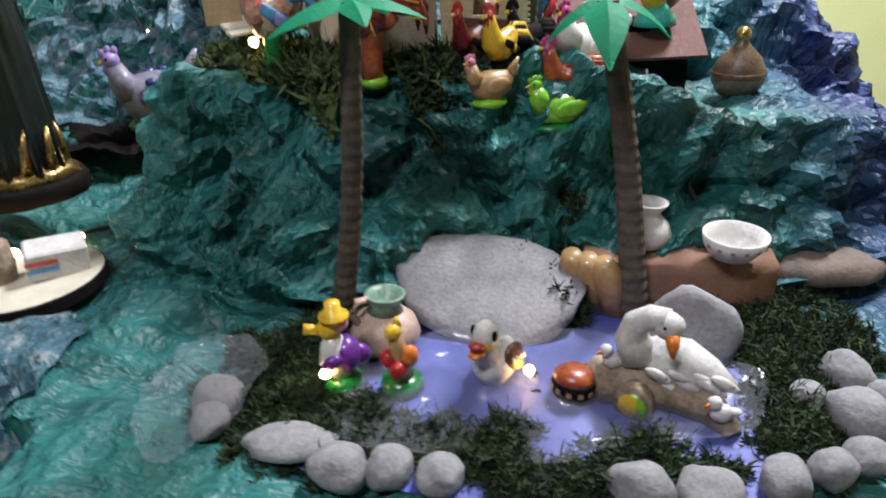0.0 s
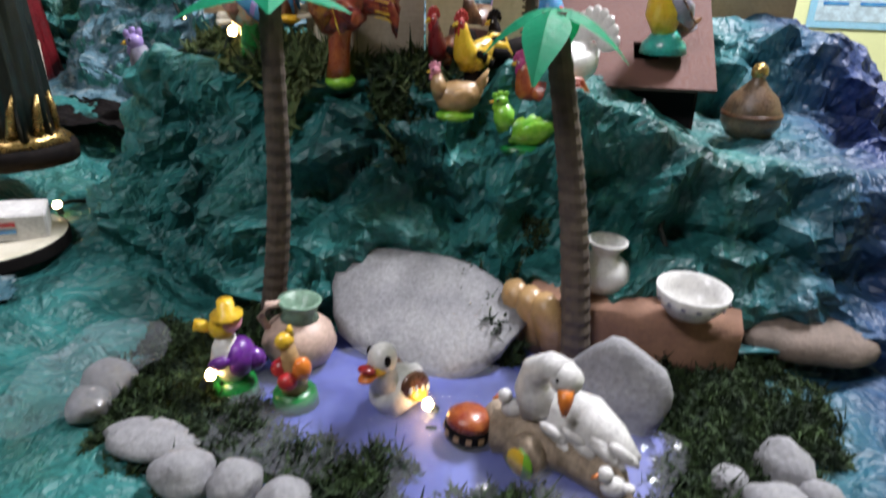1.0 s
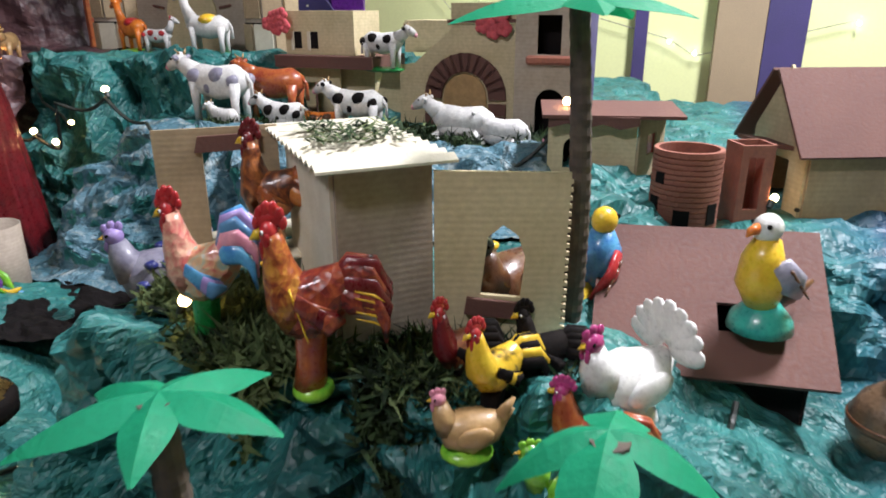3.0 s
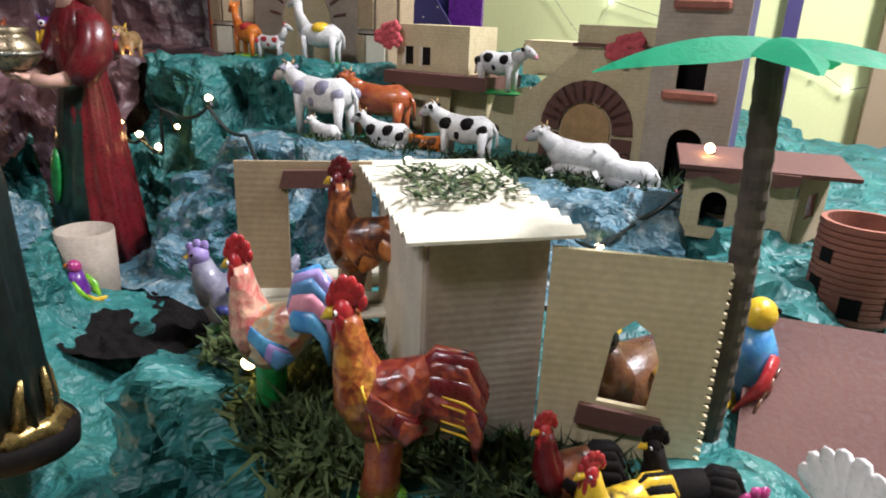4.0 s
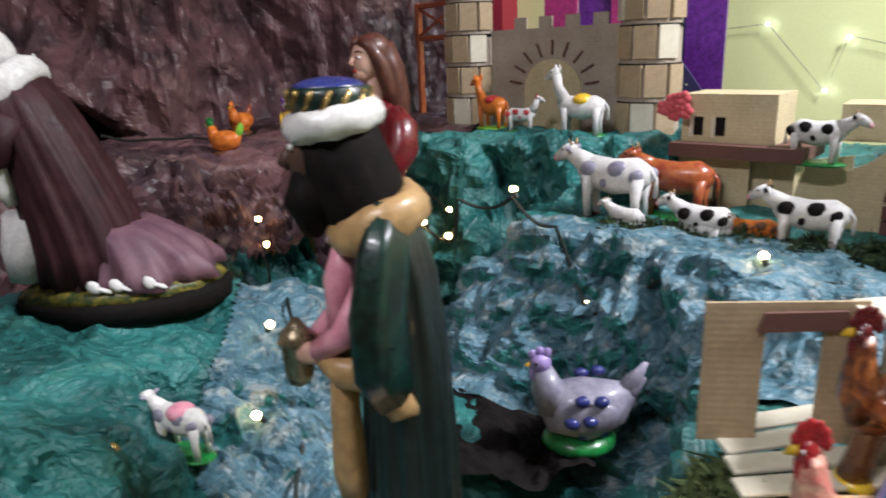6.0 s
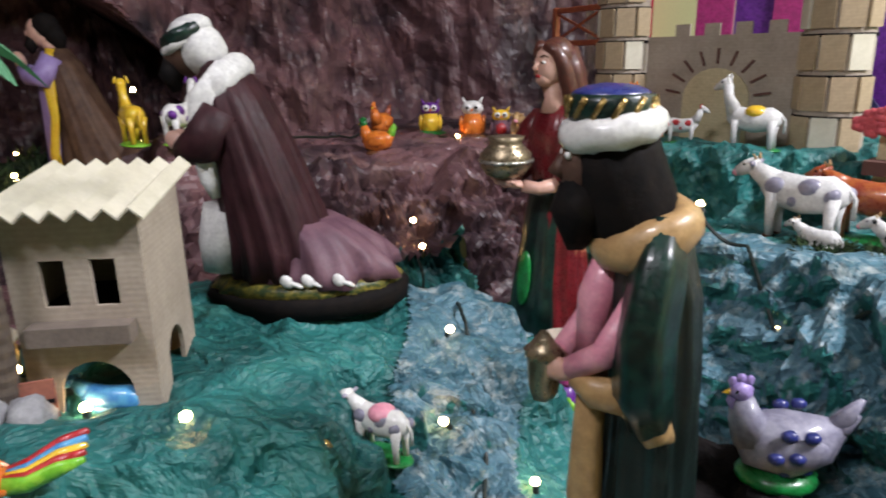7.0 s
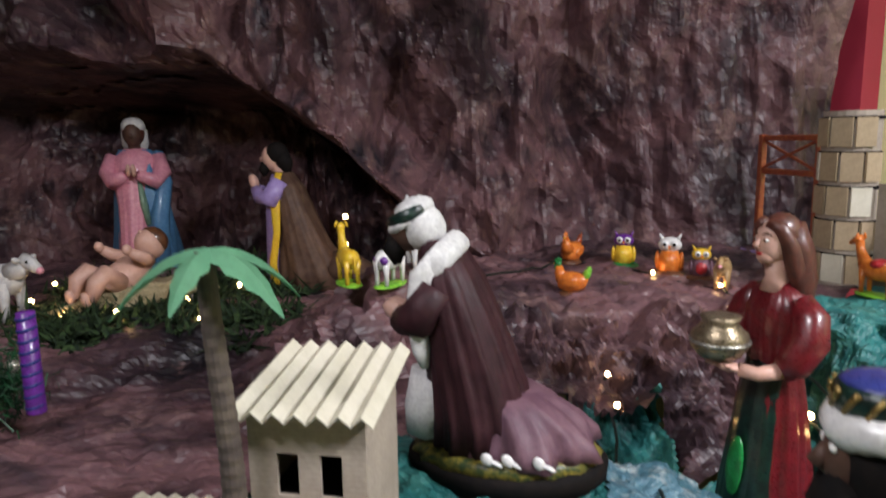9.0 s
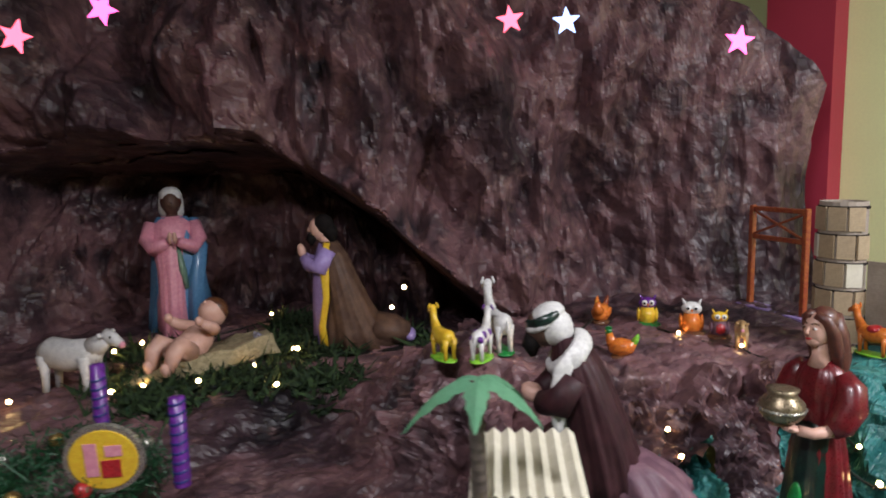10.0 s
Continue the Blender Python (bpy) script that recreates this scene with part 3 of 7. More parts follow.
    def done(self, name, m, label, category, group="", rough=0.0):
        bmesh.ops.recalc_face_normals(self.bm, faces=self.bm.faces[:])
        if rough:
            for v in self.bm.verts:
                v.co += rough * noise.noise_vector(v.co * (0.35 / max(rough, 1e-5)) ** 0.5 * 8)
        flags = [f.smooth for f in self.bm.faces]
        ob = link(name, self.bm, [PAINT[n] for n in self.mats])
        ob.data.polygons.foreach_set("use_smooth", flags)
        place, turn, size = m.decompose()
        ob.data.transform(Matrix.Diagonal((*size, 1)))
        ob.matrix_world = Matrix.LocRotScale(place, turn, None)
        return tagged(ob, label, category, group)


def at(x, y, yaw=0.0, s=1.0, z=None, tilt=0.0, lean=0.0, sx=1.0, sy=1.0):
    return pose(x, y, ground_z(x, y) if z is None else z, lean, tilt, yaw) @ Matrix.Diagonal((s * sx, s * sy, s, 1))


def rooster(m, label, body="red_plume", neck="amber_plume", head="red", tail=("red_plume", "crimson"), stand="rust", base="lime", group="ceramic poultry", up=False, streak="yellow"):
    f = Figure()
    f.ball(base, (0, 0, 0.03), (0.17, 0.14, 0.055))
    f.tube(stand, [(0.02, 0, 0.04), (0.0, 0, 0.18), (-0.01, 0, 0.32), (-0.02, 0, 0.42)], [0.135, 0.115, 0.12, 0.15], 20, 0.85, 6, 0.09)
    f.tube(body, [(0.20, 0, 0.56), (0.12, 0, 0.50), (0.0, 0, 0.48), (-0.16, 0, 0.53), (-0.30, 0, 0.60), (-0.40, 0, 0.63)], [0.08, 0.165, 0.185, 0.165, 0.12, 0.05], 22, 0.85)
    f.tube(neck, [(0.06, 0, 0.46), (0.16, 0, 0.57), (0.19, 0, 0.68), (0.205, 0, 0.78), (0.22, 0, 0.86)], [0.165, 0.165, 0.125, 0.092, 0.070], 24, 0.9, 9, 0.07)
    f.ball(head, (0.24, 0, 0.86), (0.075, 0.062, 0.072))
    # comb: a thin toothed plate along the skull
    for x, z, r in ((0.325, 0.915, 0.030), (0.295, 0.952, 0.038), (0.25, 0.972, 0.042), (0.20, 0.968, 0.042), (0.155, 0.945, 0.038), (0.13, 0.91, 0.03)):
        f.ball(head, (x, 0, z), (r, 0.020, r * 1.2), (0, -25, 0), 12)
    f.ball(head, (0.235, 0, 0.925), (0.105, 0.024, 0.045), seg=14)
    f.tube("yellow", [(0.295, 0, 0.862), (0.345, 0, 0.855), (0.385, 0, 0.832)], [0.034, 0.024, 0.004], 10)
    for y in (-1, 1):
        f.ball(head, (0.285, 0.026 * y, 0.775), (0.028, 0.015, 0.062), (0, 8, 0), 12)
        f.ball(head, (0.245, 0.058 * y, 0.835), (0.032, 0.012, 0.040), seg=10)
        f.ball("white", (0.278, 0.056 * y, 0.878), 0.013, seg=8)
        f.ball("black", (0.283, 0.063 * y, 0.879), 0.008, seg=8)
        # folded wing in three overlapping rows
        for k in range(3):
            f.tube(tail[k % len(tail)], [(0.06 - 0.05 * k, 0.150 * y, 0.56 - 0.035 * k), (-0.08 - 0.05 * k, 0.168 * y, 0.50 - 0.03 * k), (-0.24 - 0.03 * k, 0.120 * y, 0.49 - 0.02 * k)], [0.045, 0.058, 0.012], 12, 0.35)
    for i in range(9):
        w = (i - 4) / 4
        y = 0.11 * w
        c = 1 - 0.25 * w * w
        if up:
            pts = [(-0.20, y * 0.4, 0.56), (-0.30, y * 0.7, 0.72 * c + 0.10), (-0.42 - 0.02 * (i % 3), y, 0.86 * c), (-0.56 - 0.03 * (i % 2), y * 1.2, 0.78 * c), (-0.60, y * 1.3, 0.60 * c)]
        else:
            pts = [(-0.20, y * 0.4, 0.58), (-0.34, y * 0.8, 0.68 * c + 0.02), (-0.50 - 0.02 * (i % 3), y, 0.69 * c), (-0.60 - 0.02 * (i % 2), y * 1.2, 0.58 * c), (-0.60, y * 1.2, 0.44 * c)]
        f.tube(tail[i % len(tail)], pts, [0.07, 0.066, 0.058, 0.044, 0.012], 12, 0.6)
    if streak:
        for i in range(10):
            y = 0.17 * (1 if i % 2 else -1)
            z = (0.64 if up else 0.60) - 0.035 * (i // 2)
            f.tube(streak, [(-0.38, y * 0.75, z), (-0.52, y * 0.80, z - 0.02), (-0.60, y * 0.70, z - 0.06)], [0.003, 0.007, 0.002], 6)
            f.tube(streak, [(0.10 - 0.02 * (i // 2), y * 0.80, 0.62 - 0.05 * (i // 2)), (0.06 - 0.02 * (i // 2), y * 0.95, 0.55 - 0.05 * (i // 2))], [0.010, 0.003], 6)
    return f.done("rooster_figure", m, label, "rooster figurine", group, 0.0012)


def hen(m, label, body="white", head="red", tail="white", base="lime", spots="", group="ceramic poultry", fan=False):
    f = Figure()
    f.ball(base, (0, 0, 0.08), (0.34, 0.28, 0.12))
    f.tube(body, [(0.34, 0, 0.52), (0.2, 0, 0.42), (-0.05, 0, 0.38), (-0.3, 0, 0.46), (-0.45, 0, 0.58)], [0.09, 0.25, 0.30, 0.22, 0.08], 18, 0.9)
    f.tube(body, [(0.2, 0, 0.45), (0.3, 0, 0.62), (0.33, 0, 0.78)], [0.2, 0.14, 0.09], 14)
    f.ball(head, (0.35, 0, 0.84), (0.095, 0.08, 0.09))
    for x, z in ((0.42, 0.92), (0.36, 0.95), (0.29, 0.94)):
        f.ball(head, (x, 0, z), (0.04, 0.024, 0.05), seg=10)
    f.tube("yellow", [(0.43, 0, 0.83), (0.5, 0, 0.81)], [0.035, 0.005], 8)
    for y in (-1, 1):
        f.ball(head, (0.42, 0.03 * y, 0.74), (0.03, 0.02, 0.06), seg=8)
        f.ball("black", (0.40, 0.075 * y, 0.86), 0.016, seg=8)
        f.ball(body, (-0.08, 0.24 * y, 0.42), (0.24, 0.06, 0.14), (0, 15, 0), 12)
    for i in range(9 if fan else 5):
        a = math.radians((-80 + 20 * i) if fan else (-30 + 15 * i))
        if fan:
            f.ball(tail, (-0.42, 0.24 * math.sin(a), 0.62 + 0.24 * math.cos(a)), (0.04, 0.105, 0.2), (math.degrees(-a), 0, 0), 10)
        else:
            f.tube(tail, [(-0.3, 0, 0.46), (-0.46, 0.06 * math.sin(i * 2), 0.58 + 0.03 * i), (-0.56, 0.05 * math.sin(i * 2), 0.66 + 0.05 * i)], [0.08, 0.07, 0.02], 8, 0.5)
    if spots:
        for i in range(16):
            a, b = i * 2.4, 0.3 * math.sin(i * 1.7)
            f.ball(spots, (-0.05 + 0.3 * math.sin(i * 3.1), 0.29 * math.cos(a), 0.42 + b * 0.7), (0.07, 0.05, 0.05), seg=8)
    return f.done("hen_figure", m, label, "hen figurine", group, 0.010)


def cow(m, label, body="matt_white", patch="black", base="", lying=False, horns=True, neck_up=0.0, pack="", group="painted animal figures", name="cow_figure"):
    f = Figure()
    h = 0.30 if lying else 0.52
    if base:
        f.ball(base, (0, 0, 0.0), (0.5, 0.26, 0.06))
    f.tube(body, [(0.42, 0, h + 0.08), (0.3, 0, h + 0.03), (0.0, 0, h - 0.02), (-0.3, 0, h + 0.02), (-0.44, 0, h + 0.04)], [0.10, 0.19, 0.21, 0.20, 0.09], 16, 0.85)
    up = neck_up
    hx, hz = 0.58 - 0.08 * up, h + 0.22 + 0.42 * up
    f.tube(body, [(0.32, 0, h + 0.08), (0.46, 0, h + 0.16 + 0.25 * up), (hx - 0.02, 0, hz)], [0.15, 0.115 - 0.03 * up, 0.09], 12, 0.85)
    f.tube(body, [(hx - 0.06, 0, hz + 0.05), (hx + 0.06, 0, hz), (hx + 0.17, 0, hz - 0.06)], [0.09, 0.085, 0.055], 12, 0.9)
    f.ball("pink" if not up else body, (hx + 0.18, 0, hz - 0.07), (0.04, 0.05, 0.045), seg=10)
    for y in (-1, 1):
        f.ball(patch or body, (hx - 0.04, 0.11 * y, hz + 0.06 + 0.05 * up), (0.03, 0.06, 0.035) if not up else (0.025, 0.03, 0.08), (20 * y, 0, 0), 8)
        f.ball("black", (hx + 0.07, 0.068 * y, hz + 0.04), 0.016, seg=8)
        if horns:
            f.tube("tan", [(hx - 0.05, 0.05 * y, hz + 0.11), (hx - 0.03, 0.10 * y, hz + 0.17)], [0.018, 0.006], 6)
        if not lying:
            for x in (0.28, -0.32):
                f.tube(body, [(x, 0.10 * y, h), (x + 0.01, 0.11 * y, h * 0.5), (x, 0.11 * y, 0.03)], [0.085, 0.05, 0.045], 10)
                f.ball("black" if patch == "black" else "brown", (x + 0.01, 0.11 * y, 0.025), (0.055, 0.05, 0.03), seg=8)
        else:
            f.tube(body, [(0.3, 0.13 * y, 0.12), (0.42, 0.17 * y, 0.06), (0.28, 0.2 * y, 0.05)], [0.07, 0.05, 0.04], 8)
            f.tube(body, [(-0.3, 0.14 * y, 0.14), (-0.18, 0.2 * y, 0.06), (-0.34, 0.22 * y, 0.05)], [0.1, 0.06, 0.04], 8)
    if lying:
        f.ball(body, (-0.02, 0, 0.16), (0.42, 0.2, 0.16))
    f.tube(body, [(-0.42, 0, h + 0.1), (-0.5, 0, h), (-0.5, 0, h - 0.22)], [0.025, 0.02, 0.03], 6)
    if patch:
        for i, (x, z, r) in enumerate(((0.22, 0.06, 0.13), (-0.12, 0.07, 0.14), (-0.34, 0.02, 0.10), (0.02, -0.06, 0.09))):
            for y in (-1, 1):
                f.ball(patch, (x + 0.04 * y, 0.105 * y, h + z), (r, 0.082, r * 0.8), (0, 20 * i, 0), 12)
    if pack:
        f.ball(pack, (-0.02, 0, h + 0.13), (0.2, 0.2, 0.12))
    return f.done(name, m, label, "animal figurine", group, 0.003)


def bird(m, label, body="yellow", wing="white", base="teal", tail=("blue", "red"), head="white", group="ceramic birds", reach=1.0):
    f = Figure()
    f.tube(base, [(0, 0, 0), (0, 0, 0.1), (0, 0, 0.24)], [0.26, 0.24, 0.12], 16)
    f.tube(body, [(0.02, 0, 0.2), (0.06, 0, 0.42), (0.08, 0, 0.62), (0.06, 0, 0.78)], [0.12, 0.2, 0.16, 0.1], 16)
    f.ball(head, (0.08, 0, 0.86), (0.12, 0.11, 0.12))
    f.tube("orange", [(0.17, 0, 0.87), (0.25, 0, 0.85), (0.28, 0, 0.81)], [0.05, 0.035, 0.006], 8)
    for y in (-1, 1):
        f.ball("black", (0.15, 0.085 * y, 0.90), 0.02, seg=8)
        f.tube(wing, [(0.06, 0.17 * y, 0.62), (-0.06, 0.2 * y, 0.45), (-0.24, 0.12 * y, 0.28)], [0.08, 0.12, 0.03], 10, 0.4)
        for i in range(4):
            f.tube("brown", [(0.02 - 0.05 * i, 0.235 * y, 0.58 - 0.06 * i), (-0.05 - 0.05 * i, 0.24 * y, 0.50 - 0.06 * i)], [0.014, 0.006], 6)
    for i, t in enumerate(tail):
        f.tube(t, [(-0.05, 0.03 * i, 0.3), (-0.26 * reach, 0.05 * i - 0.03, 0.2 + 0.05 * i), (-0.46 * reach, 0.05 * i - 0.03, 0.26 + 0.1 * i + 0.12 * (reach - 1))], [0.09, 0.075, 0.02], 8, 0.6)
    return f.done("bird_figure", m, label, "bird figurine", group, 0.003)


def parrot():
    f = Figure()
    f.ball("yellow", (0.0, 0, 0.012), (0.030, 0.022, 0.014))
    f.tube("orange", [(0.028, 0, 0.052), (0.018, 0, 0.040), (-0.004, 0, 0.030), (-0.028, 0, 0.026)], [0.013, 0.020, 0.022, 0.014], 18)
    f.ball("yellow", (0.004, 0, 0.026), (0.026, 0.019, 0.018), (0, 10, 0))
    f.tube("orange", [(0.024, 0, 0.046), (0.030, 0, 0.060), (0.032, 0, 0.068)], [0.015, 0.012, 0.010], 14)
    f.ball("lilac", (0.033, 0, 0.070), (0.012, 0.011, 0.011))
    f.ball("magenta", (0.028, 0, 0.078), (0.014, 0.009, 0.007), (0, 25, 0))
    f.tube("magenta", [(0.020, 0, 0.082), (0.008, 0, 0.092)], [0.006, 0.001], 8)
    f.tube("yellow", [(0.042, 0, 0.070), (0.052, 0, 0.066), (0.053, 0, 0.060)], [0.006, 0.004, 0.001], 8)
    for s in (-1, 1):
        f.ball("white", (0.038, 0.009 * s, 0.073), 0.0035, seg=8)
        f.ball("black", (0.040, 0.0105 * s, 0.073), 0.002, seg=8)
        f.tube("orange", [(0.012, 0.020 * s, 0.042), (-0.008, 0.023 * s, 0.032), (-0.034, 0.016 * s, 0.026)], [0.009, 0.012, 0.003], 10, 0.4)
    for k, c in enumerate(("red", "blue", "yellow", "red", "lime")):
        y = 0.005 * (k - 2)
        f.tube(c, [(-0.022, y * 0.6, 0.027), (-0.050, y, 0.036 - 0.002 * k), (-0.078, y * 1.2, 0.052 - 0.003 * k), (-0.100, y * 1.2, 0.062 - 0.004 * k)], [0.009, 0.008, 0.0075, 0.003], 10, 0.7)
    return f.done("bird_figure", at(-0.768, 0.370, 237, 0.76, z=1.122), "bright yellow bird with a long rainbow tail", "bird figurine", "ceramic birds", 0.0006)


# ---- pond ----
def ellipse_sheet(name, cx, cy, rx, ry, z, material, wave, seed, n=90):
    r, a = np.meshgrid(np.linspace(0.02, 1, 34), np.linspace(0, 2 * math.pi, n), indexing="ij")
    edge = 1 + 0.08 * np.sin(3 * a + seed) + 0.05 * np.sin(7 * a)
    x, y = (cx + rx * r * edge * np.cos(a)).ravel(), (cy + ry * r * edge * np.sin(a)).ravel()
    p = np.stack([x, y, np.full_like(x, z)], 1)
    p[:, 2] += wave * (crumple(p, seed, 22) + 0.5 * crumple(p, seed + 1, 60))
    return sheet(name, p, 34, n, material, smooth=False)


water = ellipse_sheet("water", 0.085, 0.475, 0.215, 0.135, POND_Z + 0.006, WATER, 0.0008, 5)
tagged(water, "blue painted paper pond", "water", kind="structure")

# black sheet added to stand in for the dark gap between the papers
cloth = ellipse_sheet("dark_gap_sheet", -0.550, 0.950, 0.145, 0.082, 0.972, DARK, 0.014, 44)
tagged(cloth, "black crumpled sheet standing in for the dark gap by the stream", "black paper")

FILM, fnt, fb = nodes_of("clear_film")
fb.inputs["Base Color"].default_value = (0.85, 0.88, 1, 1)
fb.inputs["Roughness"].default_value = 0.08
fb.inputs["Alpha"].default_value = 0.07
fb.inputs["Specular IOR Level"].default_value = 0.9
film = ellipse_sheet("plastic_film", 0.085, 0.468, 0.165, 0.080, POND_Z + 0.014, FILM, 0.0060, 21)
tagged(film, "crinkled clear plastic film over the pond", "plastic film")
p_film = ellipse_sheet("plastic_film", -0.175, 0.455, 0.045, 0.075, POND_Z + 0.028, FILM, 0.012, 25)
tagged(p_film, "crinkled clear plastic film over pale pebbles", "plastic film")


def stone(x, y, z, rx, ry, rz, seed, material=STONE, name="pebble", label="smooth grey river pebble", category="pebble", turn=(0, 0, 0), group="pond stones", power=1.0):
    bm = bmesh.new()
    bmesh.ops.create_icosphere(bm, subdivisions=3, radius=1)
    for v in bm.verts:
        n = noise.noise(v.co * 1.3 + Vector((seed, 0, 0))) * 0.24 + noise.noise(v.co * 4 + Vector((0, seed, 0))) * 0.03
        v.co *= 1 + n
        v.co = Vector((v.co.x * rx, v.co.y * ry, math.copysign(abs(v.co.z) ** power, v.co.z) * rz))
    ob = link(name, bm, material, smooth=True)
    ob.matrix_world = pose(x, y, z, *turn)
    return tagged(ob, label, category, group)


for i, (x, y, r) in enumerate(((-0.055, 0.384, 0.027), (-0.021, 0.386, 0.022), (0.013, 0.380, 0.021), (0.322, 0.478, 0.027), (0.308, 0.432, 0.030), (0.284, 0.456, 0.018), (0.269, 0.383, 0.022),
                               (0.234, 0.373, 0.022), (0.184, 0.362, 0.026), (0.142, 0.366, 0.026), (0.296, 0.394, 0.020), (-0.165, 0.462, 0.026), (-0.163, 0.435, 0.022),
                               (0.336, 0.455, 0.020))):
    r *= 0.80
    stone(x, y, POND_Z + 0.006 + r * 0.45, r, r * (0.8 + 0.1 * (i % 3)), r * (0.75 + 0.1 * (i % 2)), i * 3.7, turn=(0, 0, 37 * i))
stone(-0.096, 0.408, POND_Z + 0.016, 0.034, 0.018, 0.010, 55, label="flat grey slate shard by the pond")
stone(0.045, 0.592, 0.922, 0.092, 0.060, 0.008, 12, name="flat_stone", label="large flat grey oval stone leaning on the cliff", category="stone", turn=(30, 5, -14), power=0.45)
stone(0.212, 0.520, 0.915, 0.036, 0.012, 0.040, 77, name="flat_stone", label="grey wedge-shaped slate standing behind the swan", category="stone", turn=(-14, 22, -25), power=0.6)
stone(0.360, 0.640, 0.918, 0.062, 0.036, 0.013, 83, STONE_WARM, name="flat_stone", label="flat brown-grey rock beside the clay pots", category="stone", turn=(6, 3, -14), power=0.6)


def moss(name, spots, count, size, material, label, seed):
    """Curled moss blades in heaps: spots of (x, y, radius, height)."""
    rng = np.random.default_rng(seed)
    w = np.array([s[2] ** 2 for s in spots])
    pick = rng.choice(len(spots), count, p=w / w.sum())
    sp = np.array(spots)[pick]
    a, r = rng.uniform(0, 2 * np.pi, count), np.sqrt(rng.uniform(0, 1, count))
    rag = 1 + 0.25 * np.sin(3 * a + pick) + 0.15 * np.sin(8 * a + pick * 2)
    x, y = sp[:, 0] + sp[:, 2] * r * rag * np.cos(a), sp[:, 1] + sp[:, 2] * r * rag * np.sin(a)
    tuft = 0.55 + 0.45 * np.sin(x * 210 + 3 * np.sin(y * 160)) * np.sin(y * 230 + 2 * np.sin(x * 140))
    z = land(x, y) + sp[:, 3] * (1 - 0.8 * r ** 2) * tuft * rng.uniform(0.1, 1, count)
    way = rng.normal(size=(count, 3))
    way[:, 2] = np.abs(way[:, 2]) * 0.8
    way /= np.linalg.norm(way, axis=1)[:, None]
    side = np.cross(way, rng.normal(size=(count, 3)))
    side /= np.linalg.norm(side, axis=1)[:, None]
    length = size * rng.uniform(0.5, 1.5, count)[:, None]
    p0 = np.stack([x, y, z], 1)
    bend = rng.normal(size=(count, 3)) * 0.7
    wd = side * size * 0.16
    p1, p2 = p0 + way * length * 0.5, p0 + (way + bend) * length
    verts = np.stack([p0 - wd, p0 + wd, p1 + wd * 1.5, p1 - wd * 1.5, p2], 1).reshape(-1, 3)
    k = np.arange(count) * 5
    faces = [(b, b + 1, b + 2, b + 3) for b in k.tolist()] + [(b + 3, b + 2, b + 4) for b in k.tolist()]
    base = len(verts)
    cores = []
    for k, (cx, cy, rad, high) in enumerate(spots):
        rr, aa = np.meshgrid(np.linspace(0, 1, 9), np.linspace(0, 2 * np.pi, 25)[:-1], indexing="ij")
        edge = 0.92 * rad * rr * (1 + 0.20 * np.sin(3 * aa + k) + 0.12 * np.sin(8 * aa + 2 * k))
        px, py = (cx + edge * np.cos(aa)).ravel(), (cy + edge * np.sin(aa)).ravel()
        lump = 0.62 + 0.38 * np.sin(px * 210 + 3 * np.sin(py * 160)) * np.sin(py * 230 + 2 * np.sin(px * 140))
        cores.append(np.stack([px, py, land(px, py) - 0.004 + 0.75 * high * (1 - rr.ravel() ** 2) * lump], 1))
        for i in range(8):
            for j in range(24):
                q = base + i * 24
                faces.append((q + j, q + 24 + j, q + 24 + (j + 1) % 24, q + (j + 1) % 24))
        base += 9 * 24
    verts = np.concatenate([verts, *cores])
    me = bpy.data.meshes.new(name)
    me.from_pydata(verts.tolist(), [], faces)
    me.materials.append(material)
    me.update()
    return tagged(new(name, me), label, "moss", kind="stuff")


moss("moss", [(-0.13, 0.52, 0.055, 0.03), (-0.10, 0.45, 0.055, 0.03), (-0.05, 0.43, 0.045, 0.03), (-0.09, 0.575, 0.05, 0.03), (0.01, 0.41, 0.036, 0.025), (0.115, 0.370, 0.035, 0.03),
              (0.185, 0.376, 0.03, 0.03), (0.252, 0.412, 0.028, 0.03), (0.285, 0.49, 0.05, 0.03), (0.30, 0.545, 0.06, 0.03), (0.325, 0.59, 0.055, 0.028), (0.25, 0.585, 0.04, 0.025), (-0.15, 0.47, 0.04, 0.025), (0.105, 0.600, 0.026, 0.075), (0.085, 0.625, 0.030, 0.075), (0.120, 0.580, 0.020, 0.055), (0.115, 0.64, 0.045, 0.055), (0.05, 0.405, 0.04, 0.030), (0.15, 0.400, 0.035, 0.028), (0.08, 0.372, 0.035, 0.03), (0.275, 0.44, 0.04, 0.03)],
     110000, 0.0052, MOSS, "dark green damp moss round the pond", 4)
moss("moss", [(-0.12, 0.745, 0.045, 0.014), (-0.17, 0.755, 0.035, 0.014), (-0.07, 0.74, 0.035, 0.014), (0.01, 0.735, 0.03, 0.014), (0.07, 0.735, 0.03, 0.014), (-0.18, 0.80, 0.05, 0.02), (-0.14, 0.83, 0.04, 0.02), (-0.10, 0.71, 0.03, 0.008), (-0.23, 0.80, 0.035, 0.035), (-0.20, 0.785, 0.03, 0.03)],
     8000, 0.010, MOSS_PALE, "dry olive moss under the roosters", 6)
moss("moss", [(0.0, 0.735, 0.045, 0.012), (-0.13, 0.755, 0.05, 0.012), (0.10, 0.725, 0.04, 0.012), (0.05, 0.74, 0.04, 0.012)], 6000, 0.009, MOSS, "dark green moss on the terrace", 7)
moss("moss", [(-0.46 + 0.075 * i, 1.225 + 0.012 * math.sin(i * 2), 0.045, 0.022) for i in range(9)], 12000, 0.008, MOSS, "dark green moss along the bank", 9)
